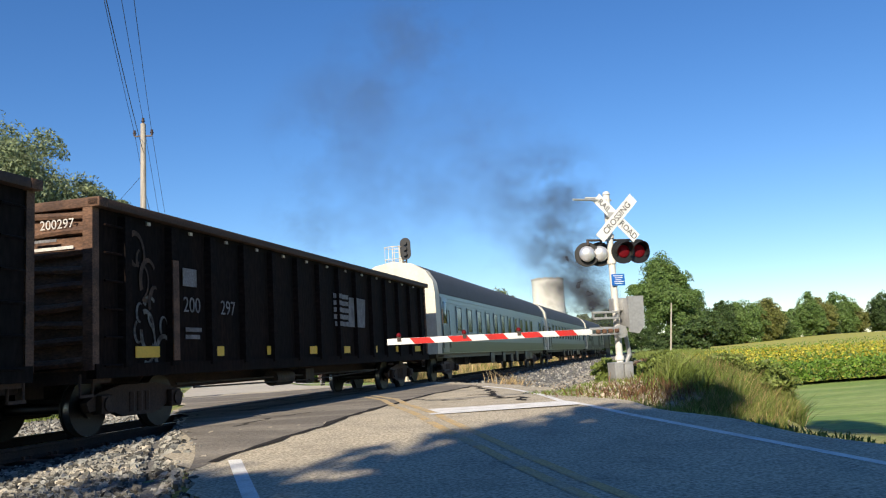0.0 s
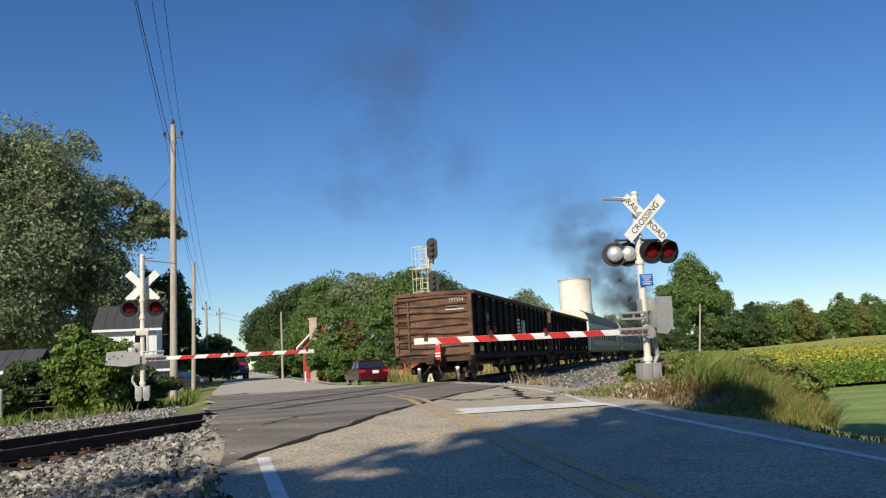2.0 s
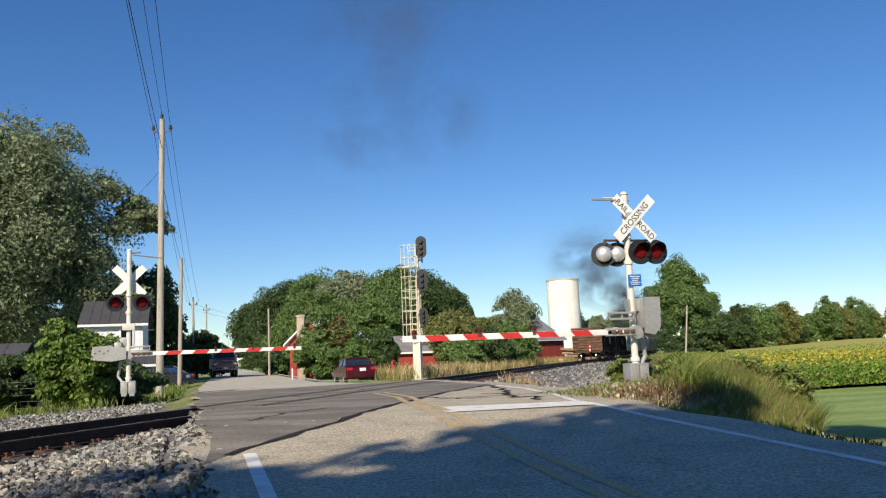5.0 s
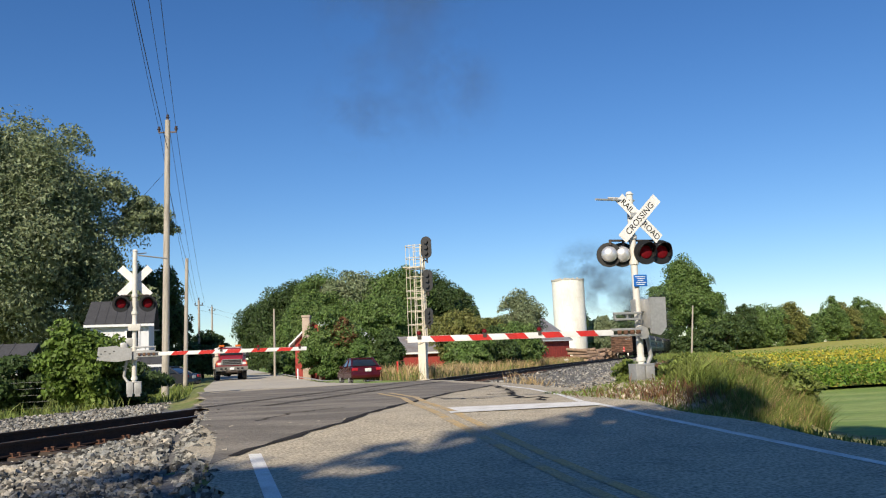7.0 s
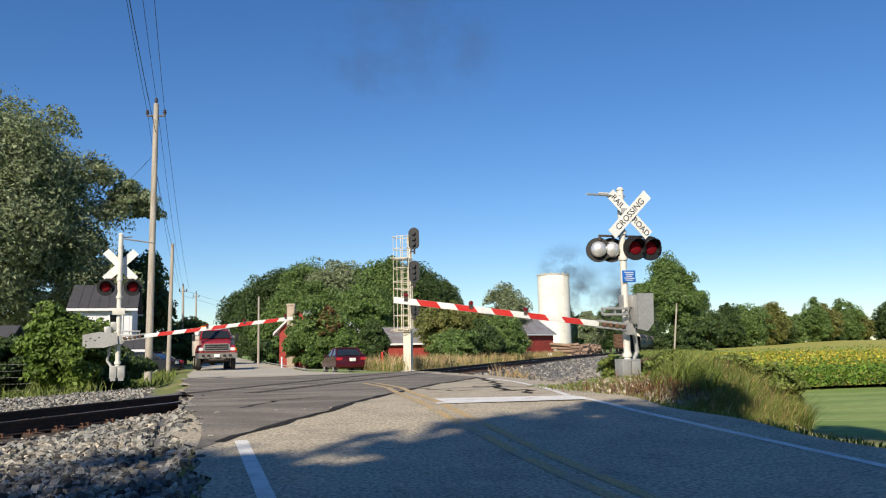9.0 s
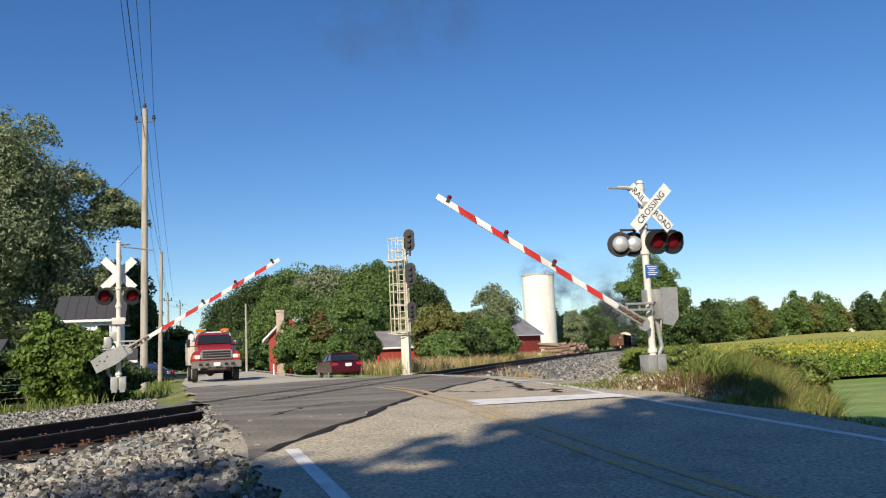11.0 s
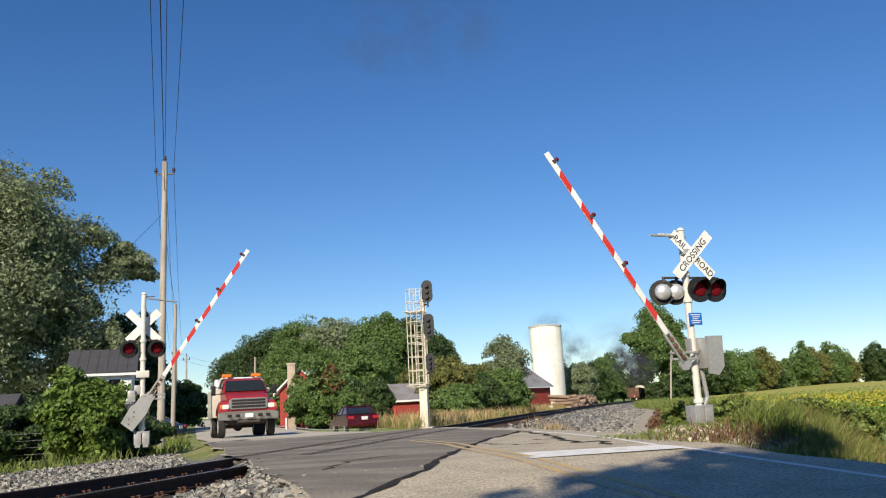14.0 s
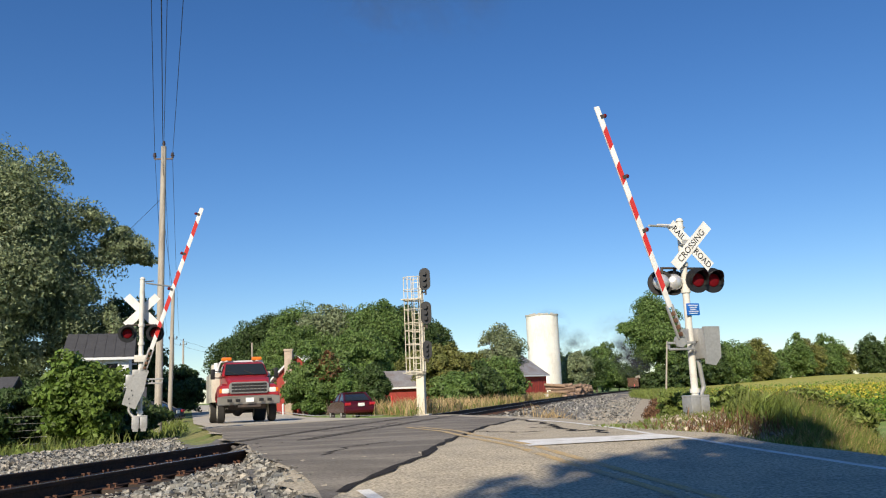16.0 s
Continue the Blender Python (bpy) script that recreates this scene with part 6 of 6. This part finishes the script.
def service_truck():
    """Heavy utility truck; the front looks along +y."""
    t = thing("service_truck", "red heavy-duty utility truck with beige service body", "truck")
    side_on = pose(0, 0, 0, 0, 0, 90)
    bm = bmesh.new()
    prism(bm, [(-1.6, 0.95), (1.02, 0.95), (1.14, 1.15), (1.12, 1.5), (1.0, 1.66), (0.5, 1.78), (-0.1, 1.9), (-1.6, 1.92)], 1.84, Matrix.Translation((0.92, 3.7, 0)) @ side_on)
    for v in bm.verts:
        if v.co.y > 3.9:
            v.co.x *= 0.86 if v.co.z > 1.4 else 0.95
    bmesh.ops.bevel(bm, geom=bm.edges[:], offset=0.08, segments=3, affect="EDGES")
    part("hood_and_doors", bm, M_TRUCKRED, t, "faded red hood and cab doors")
    bm = bmesh.new()
    prism(bm, [(-1.6, 1.86), (-0.02, 1.86), (-0.68, 2.42), (-0.9, 2.5), (-1.6, 2.5)], 1.92, Matrix.Translation((0.96, 3.7, 0)) @ side_on)
    for v in bm.verts:
        if v.co.z > 2.2:
            v.co.x *= 0.84
    bmesh.ops.bevel(bm, geom=bm.edges[:], offset=0.05, segments=2, affect="EDGES")
    cab = part("cab_roof", bm, M_TRUCKRED, t, "red cab roof and pillars")
    glass = [(-0.86, 3.66, 1.93), (0.86, 3.66, 1.93), (0.76, 3.1, 2.4), (-0.76, 3.1, 2.4)]
    front = [(x, y + 0.015, z + 0.018) for x, y, z in glass]
    made("windshield", glass + front, [(3, 2, 1, 0), (4, 5, 6, 7), (0, 1, 5, 4), (1, 2, 6, 5), (2, 3, 7, 6), (3, 0, 4, 7)], M_GLASS, cab, "dark windshield")
    for sx in (-0.35, 0.35):
        bm = bmesh.new()
        rod(bm, (sx, 3.7, 1.95), (sx + 0.4, 3.5, 2.12), 0.012, seg=6)
        part("wiper", bm, M_BLACK, cab)
    for sx in (-1, 1):
        bm = bmesh.new()
        prism(bm, [(-0.66, 0.8), (-0.5, 1.15), (-0.2, 1.3), (0.2, 1.3), (0.5, 1.12), (0.66, 0.85), (0.98, 0.88), (1.02, 1.2), (0.9, 1.46), (0.3, 1.56), (-0.45, 1.5), (-0.78, 1.2)], 0.42, Matrix.Translation((sx * 0.99 + 0.21, 3.85, 0)) @ side_on)
        for v in bm.verts:
            if v.co.x * sx > 1.1 and v.co.z > 1.4:
                v.co.x -= sx * 0.1
        bmesh.ops.bevel(bm, geom=bm.edges[:], offset=0.05, segments=2, affect="EDGES")
        part("fender", bm, M_TRUCKRED, t, "flared red front fender")
        bm = bmesh.new()
        box(bm, (sx * 0.93, 4.83, 1.26), (0.28, 0.1, 0.2), bevel=0.05)
        part("headlamp", bm, M_LAMP, t, "clear headlamp")
        bm = bmesh.new()
        box(bm, (sx * 1.1, 4.77, 1.26), (0.12, 0.16, 0.18), bevel=0.03)
        part("turn_lamp", bm, M_AMBER, t, "amber turn lamp")
        bm = bmesh.new()
        box(bm, (sx * 1.3, 3.3, 2.0), (0.18, 0.1, 0.42), bevel=0.03)
        rod(bm, (sx * 0.92, 3.3, 1.84), (sx * 1.28, 3.3, 1.86), 0.02, seg=6)
        rod(bm, (sx * 0.9, 3.3, 2.1), (sx * 1.28, 3.3, 2.14), 0.02, seg=6)
        part("door_mirror", bm, M_BLACK, t, "tall black mirror")
        bm = bmesh.new()
        box(bm, (sx * 0.905, 2.75, 2.14), (0.02, 0.9, 0.4), rot=(0, -sx * 13, 0), bevel=0.008)
        part("side_window", bm, M_GLASS, t)
        bm = bmesh.new()
        box(bm, (sx * 1.04, 0.5, 1.5), (0.4, 3.2, 1.25), bevel=0.03)
        body = part("tool_cabinet", bm, M_BEIGE, t, "beige side tool cabinet")
        for k in range(3):
            bm = bmesh.new()
            box(bm, (sx * 1.246, -0.5 + k * 1.0, 1.55), (0.014, 0.92, 0.95), bevel=0.004)
            part("cabinet_door", bm, M_BEIGE, body, smooth=False)
            bm = bmesh.new()
            box(bm, (sx * 1.256, -0.5 + k * 1.0, 1.6), (0.014, 0.12, 0.05))
            part("latch", bm, M_CHROME, body, smooth=False)
    bm = bmesh.new()
    prism(bm, [(-0.72, 1.14), (0.72, 1.14), (0.8, 1.24), (0.78, 1.52), (0.68, 1.6), (-0.68, 1.6), (-0.78, 1.52), (-0.8, 1.24)], 0.12, Matrix.Translation((0, 4.76, 0)))
    bmesh.ops.bevel(bm, geom=bm.edges[:], offset=0.02, segments=2, affect="EDGES")
    g = part("grille", bm, M_CHROME, t, "grey grille surround")
    for z in (1.25, 1.38, 1.5):
        bm = bmesh.new()
        box(bm, (0, 4.885, z), (1.38, 0.02, 0.09), bevel=0.006)
        part("grille_opening", bm, M_BLACK, g)
    for i in range(9):
        bm = bmesh.new()
        box(bm, (-0.6 + 0.15 * i, 4.9, 1.375), (0.022, 0.012, 0.36))
        part("grille_bar", bm, M_IRON, g, smooth=False)
    bm = bmesh.new()
    prism(bm, [(-1.22, 0.7), (1.22, 0.7), (1.24, 1.02), (0.95, 1.06), (-0.95, 1.06), (-1.24, 1.02)], 0.2, Matrix.Translation((0, 4.84, 0)))
    for v in bm.verts:
        if abs(v.co.x) > 1.1:
            v.co.y -= 0.14
    bmesh.ops.bevel(bm, geom=bm.edges[:], offset=0.03, segments=2, affect="EDGES")
    bump = part("front_bumper", bm, M_CHROME, t, "dull grey steel bumper")
    for sx in (-0.78, -0.46, 0.46, 0.78):
        bm = bmesh.new()
        box(bm, (sx, 5.04, 0.87), (0.18, 0.014, 0.12), bevel=0.005)
        part("bumper_hole", bm, M_BLACK, bump, smooth=False)
    bm = bmesh.new()
    box(bm, (0.0, 5.055, 0.88), (0.32, 0.012, 0.17))
    part("number_plate", bm, M_BAR, bump, "pale plate with no readable text", smooth=False)
    bm = bmesh.new()
    box(bm, (0, 0.7, 0.86), (2.0, 3.6, 0.14))
    box(bm, (0, 2.1, 0.72), (0.9, 5.6, 0.24))
    box(bm, (0, 4.1, 0.62), (1.5, 0.4, 0.2))
    rod(bm, (-0.9, 0.5, 0.48), (0.9, 0.5, 0.48), 0.1, seg=10)
    ball(bm, (0, 0.5, 0.48), 0.24, 12)
    part("chassis", bm, M_IRON, t)
    bm = bmesh.new()
    for sx in (-1, 1):
        rod(bm, (sx * 1.1, 1.95, 1.9), (sx * 0.88, 2.05, 2.58), 0.04, seg=8)
        rod(bm, (sx * 0.88, 2.05, 2.58), (sx * 0.6, 2.2, 2.6), 0.04, seg=8)
    rod(bm, (-0.88, 2.05, 2.58), (0.88, 2.05, 2.58), 0.04, seg=8)
    for sx in (-0.5, 0, 0.5):
        rod(bm, (sx, 2.05, 2.58), (sx, 2.05, 2.0), 0.025, seg=6)
    part("headache_rack", bm, M_SIDING, t, "white tubular rack behind the cab")
    for sx in (-1, 1):
        bm = bmesh.new()
        box(bm, (sx * 0.64, 2.1, 2.69), (0.42, 0.24, 0.15), bevel=0.04)
        part("beacon", bm, M_AMBER, t, "amber beacon bar")
        bm = bmesh.new()
        rod(bm, (sx * 0.55 + 0.1, 1.8, 2.2), (sx * 0.55 + 0.1, 1.75, 3.5 if sx < 0 else 3.1), 0.012, seg=6)
        part("aerial", bm, M_BLACK, t)
    bm = bmesh.new()
    box(bm, (1.02, 0.9, 2.32), (0.32, 0.6, 0.4), bevel=0.04)
    part("bed_box", bm, M_BEIGE, t, "pale box on the service body")
    bm = bmesh.new()
    rod(bm, (1.02, 1.7, 2.1), (1.02, 1.7, 2.56), 0.14, 0.11, seg=12)
    part("gas_bottle", bm, M_SIDING, t, "white bottle on the service body")
    for sx in (-1, 1):
        wheel(t, sx * 1.02, 3.85, 0.46, 0.28, M_BEIGE)
        wheel(t, sx * 0.95, 0.5, 0.46, 0.5, M_BEIGE)
    return t


def sedan(paint=M_SEDAN):
    """Small saloon; the rear looks along -y."""
    c = thing("parked_sedan", "dark maroon saloon car standing on the driveway", "car")
    bm = bmesh.new()
    prism(bm, [(-2.15, 0.32), (2.1, 0.3), (2.18, 0.55), (2.0, 0.75), (0.95, 0.92), (-1.45, 1.0), (-2.1, 0.97), (-2.2, 0.7)], 1.7, Matrix.Translation((0.85, 0, 0)) @ pose(0, 0, 0, 0, 0, 90))
    bmesh.ops.bevel(bm, geom=bm.edges[:], offset=0.08, segments=3, affect="EDGES")
    part("body", bm, paint, c)
    bm = bmesh.new()
    prism(bm, [(1.05, 0.9), (0.3, 1.36), (-0.25, 1.42), (-0.95, 1.4), (-1.7, 0.98)], 1.5, Matrix.Translation((0.75, 0, 0)) @ pose(0, 0, 0, 0, 0, 90))
    for v in bm.verts:
        if v.co.z > 1.2:
            v.co.x *= 0.8
    bmesh.ops.bevel(bm, geom=bm.edges[:], offset=0.07, segments=3, affect="EDGES")
    part("cabin", bm, M_GLASS, c, "dark glazed cabin")
    bm = bmesh.new()
    box(bm, (0, -0.33, 1.42), (1.16, 1.2, 0.06), bevel=0.025)
    for sx in (-1, 1):
        rod(bm, (sx * 0.58, -0.9, 1.4), (sx * 0.72, -1.66, 0.98), 0.06, seg=8)
        rod(bm, (sx * 0.58, 0.25, 1.38), (sx * 0.73, 1.02, 0.92), 0.04, seg=8)
        rod(bm, (sx * 0.6, -0.3, 1.4), (sx * 0.75, -0.32, 0.95), 0.035, seg=8)
    part("roof_panel", bm, paint, c)
    for sx in (-1, 1):
        bm = bmesh.new()
        box(bm, (sx * 0.66, -2.16, 0.84), (0.32, 0.1, 0.15), bevel=0.03)
        part("tail_lamp", bm, M_TAIL, c, "red tail lamp")
        bm = bmesh.new()
        box(bm, (sx * 0.9, 0.75, 0.98), (0.14, 0.1, 0.1), bevel=0.02)
        part("wing_mirror", bm, paint, c)
        wheel(c, sx * 0.74, 1.35, 0.31, 0.2, M_GALV)
        wheel(c, sx * 0.74, -1.3, 0.31, 0.2, M_GALV)
    bm = bmesh.new()
    box(bm, (0, -2.18, 0.5), (1.6, 0.14, 0.24), bevel=0.05)
    part("rear_bumper", bm, paint, c)
    bm = bmesh.new()
    box(bm, (0.05, -2.212, 0.8), (0.34, 0.02, 0.17), bevel=0.005)
    part("number_plate", bm, M_BAR, c, "pale plate with no readable text")
    return c


service = service_truck()
car = sedan()
car.matrix_basis = pose(-4.3, 47.5, ground_z(-4.3, 47.5) + 0.02, 0, 0, 17)
far_car = sedan(mat("dark_grey_car_paint", (0.03, 0.033, 0.04), 0.25, vary=0.06))
far_car.matrix_basis = (pose(-16.4, 50.5, ground_z(-16.4, 50.5), 0, 0, 75))
tagged(far_car, "dark grey car parked in the shaded yard", "car")

# ---------------- smoke ----------------
def smoke_material(name, dark, density):
    m = bpy.data.materials.new(name)
    m.use_nodes = True
    t = m.node_tree
    t.nodes.remove(t.nodes["Principled BSDF"])
    co, ln = t.nodes.new("ShaderNodeTexCoord"), t.nodes.new("ShaderNodeVectorMath")
    ln.operation = "LENGTH"
    t.links.new(co.outputs["Object"], ln.inputs[0])
    fall = t.nodes.new("ShaderNodeMapRange")
    fall.interpolation_type = "SMOOTHSTEP"
    fall.inputs["From Min"].default_value, fall.inputs["From Max"].default_value = 0.97, 0.0
    t.links.new(ln.outputs["Value"], fall.inputs[0])
    no = t.nodes.new("ShaderNodeTexNoise")
    no.inputs["Scale"].default_value, no.inputs["Detail"].default_value = 1.7, 5
    info = t.nodes.new("ShaderNodeObjectInfo")
    add = t.nodes.new("ShaderNodeVectorMath")
    off = t.nodes.new("ShaderNodeMath")
    off.operation = "MULTIPLY"
    off.inputs[1].default_value = 40
    t.links.new(info.outputs["Random"], off.inputs[0])
    t.links.new(co.outputs["Object"], add.inputs[0])
    t.links.new(off.outputs[0], add.inputs[1])
    t.links.new(add.outputs[0], no.inputs["Vector"])
    rg = t.nodes.new("ShaderNodeMapRange")
    rg.inputs["From Min"].default_value, rg.inputs["From Max"].default_value = 0.36, 0.68
    t.links.new(no.outputs[0], rg.inputs[0])
    a = t.nodes.new("ShaderNodeMath")
    a.operation = "MULTIPLY"
    t.links.new(fall.outputs[0], a.inputs[0])
    t.links.new(rg.outputs[0], a.inputs[1])
    b = t.nodes.new("ShaderNodeMath")
    b.operation = "MULTIPLY"
    b.inputs[1].default_value = density
    t.links.new(a.outputs[0], b.inputs[0])
    tr, df, mx = t.nodes.new("ShaderNodeBsdfTransparent"), t.nodes.new("ShaderNodeBsdfDiffuse"), t.nodes.new("ShaderNodeMixShader")
    df.inputs["Color"].default_value = (*dark, 1)
    t.links.new(b.outputs[0], mx.inputs[0])
    t.links.new(tr.outputs[0], mx.inputs[1])
    t.links.new(df.outputs[0], mx.inputs[2])
    t.links.new(mx.outputs[0], t.nodes["Material Output"].inputs["Surface"])
    return m


M_SMOKE = smoke_material("dark_coal_smoke", (0.025, 0.029, 0.04), 0.85)
M_HAZE = smoke_material("thin_smoke_haze", (0.05, 0.07, 0.12), 0.4)
M_WISP = smoke_material("torn_smoke_wisp", (0.035, 0.043, 0.062), 1.0)
M_DENSE = smoke_material("thick_coal_smoke", (0.028, 0.03, 0.038), 1.5)


def puff(name, label, material, c, size, seed):
    """A wisp of smoke: a bulged uneven sheet of unit size, scaled."""
    rng = np.random.default_rng(seed)
    vs, fs = [(0, 0.12, 0)], []
    rings, seg = 6, 20
    for i in range(1, rings + 1):
        r = i / rings
        for j in range(seg):
            t = 2 * math.pi * j / seg
            vs.append((r * math.cos(t), 0.12 * (1 - r * r) + 0.05 * rng.normal() * r, r * math.sin(t)))
    for j in range(seg):
        fs.append((0, 1 + j, 1 + (j + 1) % seg))
    for i in range(rings - 1):
        for j in range(seg):
            a, b2 = 1 + i * seg + j, 1 + i * seg + (j + 1) % seg
            fs.append((a, a + seg, b2 + seg, b2))
    ob = made(name, vs, fs, material, None, label, "smoke", "smoke", smooth=True)
    ob.scale = size
    ob.visible_shadow = False
    ob.location = c
    return ob


random.seed(31)
HAZE = []
for i, (x, y, z, sx, sz) in enumerate(((-9, 104, 30, 13, 14), (-3, 110, 40, 14, 13), (-12, 108, 19, 11, 10), (3, 115, 47, 13, 12), (-1, 112, 24, 11, 12))):
    HAZE.append((puff("smoke_haze", "thin dark smoke drifting in the sky", M_HAZE, (x, y, z), (sx, 6, sz), 500 + i), Vector((x, y, z))))
PLUME = []
for i in range(4):
    k = (i + 1) / 4
    back = 44 * k ** 1.3
    size = 4.4 + 8 * k
    PLUME.append((puff("smoke_puff", "dark coal smoke trailing from the locomotive", M_SMOKE if i < 1 else M_HAZE, (0, 0, 0), (size * 1.25, size * 0.7, size), 520 + i), back, 5.5 + 17 * k ** 0.9 + random.uniform(-1, 1), -1.0 - 9 * k + random.uniform(-1, 1), k))

LAG = []
for i, (near_lag, far_lag, side, rise0, rise1, size) in enumerate(((0, 122, 1, 6, 9, 6.5), (10, 138, -1, 9, 8, 6.5), (20, 112, -3, 12, 12, 6.5), (30, 138, -13, 15, 13, 7.0), (38, 126, -21, 19, 20, 8.0))):
    LAG.append((puff("smoke_puff", "dark coal smoke hanging over the far end of the track", M_DENSE if i < 3 else M_WISP, (0, 0, 0), (size * 1.1, size * 0.7, size), 560 + i), near_lag, far_lag, side, rise0, rise1))

# ---------------- everything that moves ----------------
TRAIN_U = ((0.0, -20.4), (1.0, -1.3), (1.5, 8.05), (2.0, 17.5), (3.5, 48.5), (6.5, 103.0), (7.5, 122.0), (9.0, 148.0), (11.5, 185.0), (12.5, 197.0), (14.5, 218.0), (16.0, 236.0))
TRUCK_S = ((0.0, 104.0), (2.5, 95.0), (3.5, 91.0), (4.2, 87.0), (6.3, 72.5), (7.0, 66.5), (8.0, 59.5), (9.0, 52.0), (11.3, 43.5), (12.5, 40.0), (13.5, 37.7), (14.5, 36.8), (16.0, 35.8))
GATE = ((0.0, 0), (8.0, 0), (8.5, 1.8), (9.0, 6.5), (9.2, 9), (11.3, 33.5), (11.5, 35.5), (12.0, 41), (12.5, 46), (13.0, 49.5), (13.5, 53), (14.0, 57), (14.5, 61), (15.0, 64.5), (15.5, 68.5), (16.0, 72))


def along(table, t):
    return float(np.interp(t, [a for a, _ in table], [b for _, b in table]))


def smooth_along(table, t):
    """The table's value averaged over a second, to round its corners."""
    return sum(along(table, min(16, max(0, t + d))) for d in (-0.4, -0.2, 0, 0.2, 0.4)) / 5 if 0.4 < t < 15.6 else along(table, t)


def car_pose(u, length):
    a, b = on_track(u + 2.5), on_track(u + length - 2.5)
    d = (b - a).normalized()
    m = d.to_track_quat("Y", "Z").to_matrix().to_4x4()
    return Matrix.Translation(a - d * 2.5) @ m


def motions():
    times = [0.5 * i for i in range(33)]
    for wagon, offset, length in TRAIN:
        walk(wagon, [(t, car_pose(smooth_along(TRAIN_U, t) + offset, length)) for t in times])
    rows = []
    for t in times:
        s = smooth_along(TRUCK_S, t) + 5
        p = on_road(s, 1.75 + 0.6 * smooth(54, 44, s) + 0.9 * drift(s))
        tilt = math.degrees(math.atan2(road_z(s - 3.5) - road_z(s), 3.5))
        rows.append((t, pose(p.x, p.y, road_z(s) + 0.012, tilt, 0, 180 + 17)))
    walk(service, rows)
    for arm, a in ((arm_near, 1), (arm_far, -1)):
        walk(arm, [(t, pose(-(0.05 + float(np.interp(g, (0, 35, 46, 68), (0, 0.27, 0.3, 0.3 if a > 0 else 0.03)))) * a, -0.22, PIVOT[a > 0] + float(np.interp(g, (0, 46, 57, 72), (0, 0, 0.2, 0.45))), 0, a * g, 0)) for t, g in GATE])
    for haze, c in HAZE:
        walk(haze, [(t, Matrix.Translation(c + Vector((0.6 * t, 0, 2.2 * t)))) for t in (0.0, 8.0, 16.0)])
    for smoke, back, rise, side, k in PLUME:
        rows = []
        for t in times:
            u = smooth_along(TRAIN_U, t) + 138 - back
            rows.append((t, Matrix.Translation(on_track(u, side, rise)) @ pose(0, 0, 0, 0, 0, -14)))
        walk(smoke, rows)
    for smoke, near_lag, far_lag, side, rise0, rise1 in LAG:
        rows = []
        for t in times:
            k = smooth(1.0, 13.0, t)
            u = smooth_along(TRAIN_U, t) + 138 - near_lag - (far_lag - near_lag) * k
            rows.append((t, Matrix.Translation(on_track(u, -2 + (side + 2) * t / 13, rise0 + (rise1 - rise0) * k)) @ pose(0, 0, 0, 0, 0, -14)))
        walk(smoke, rows)


motions()
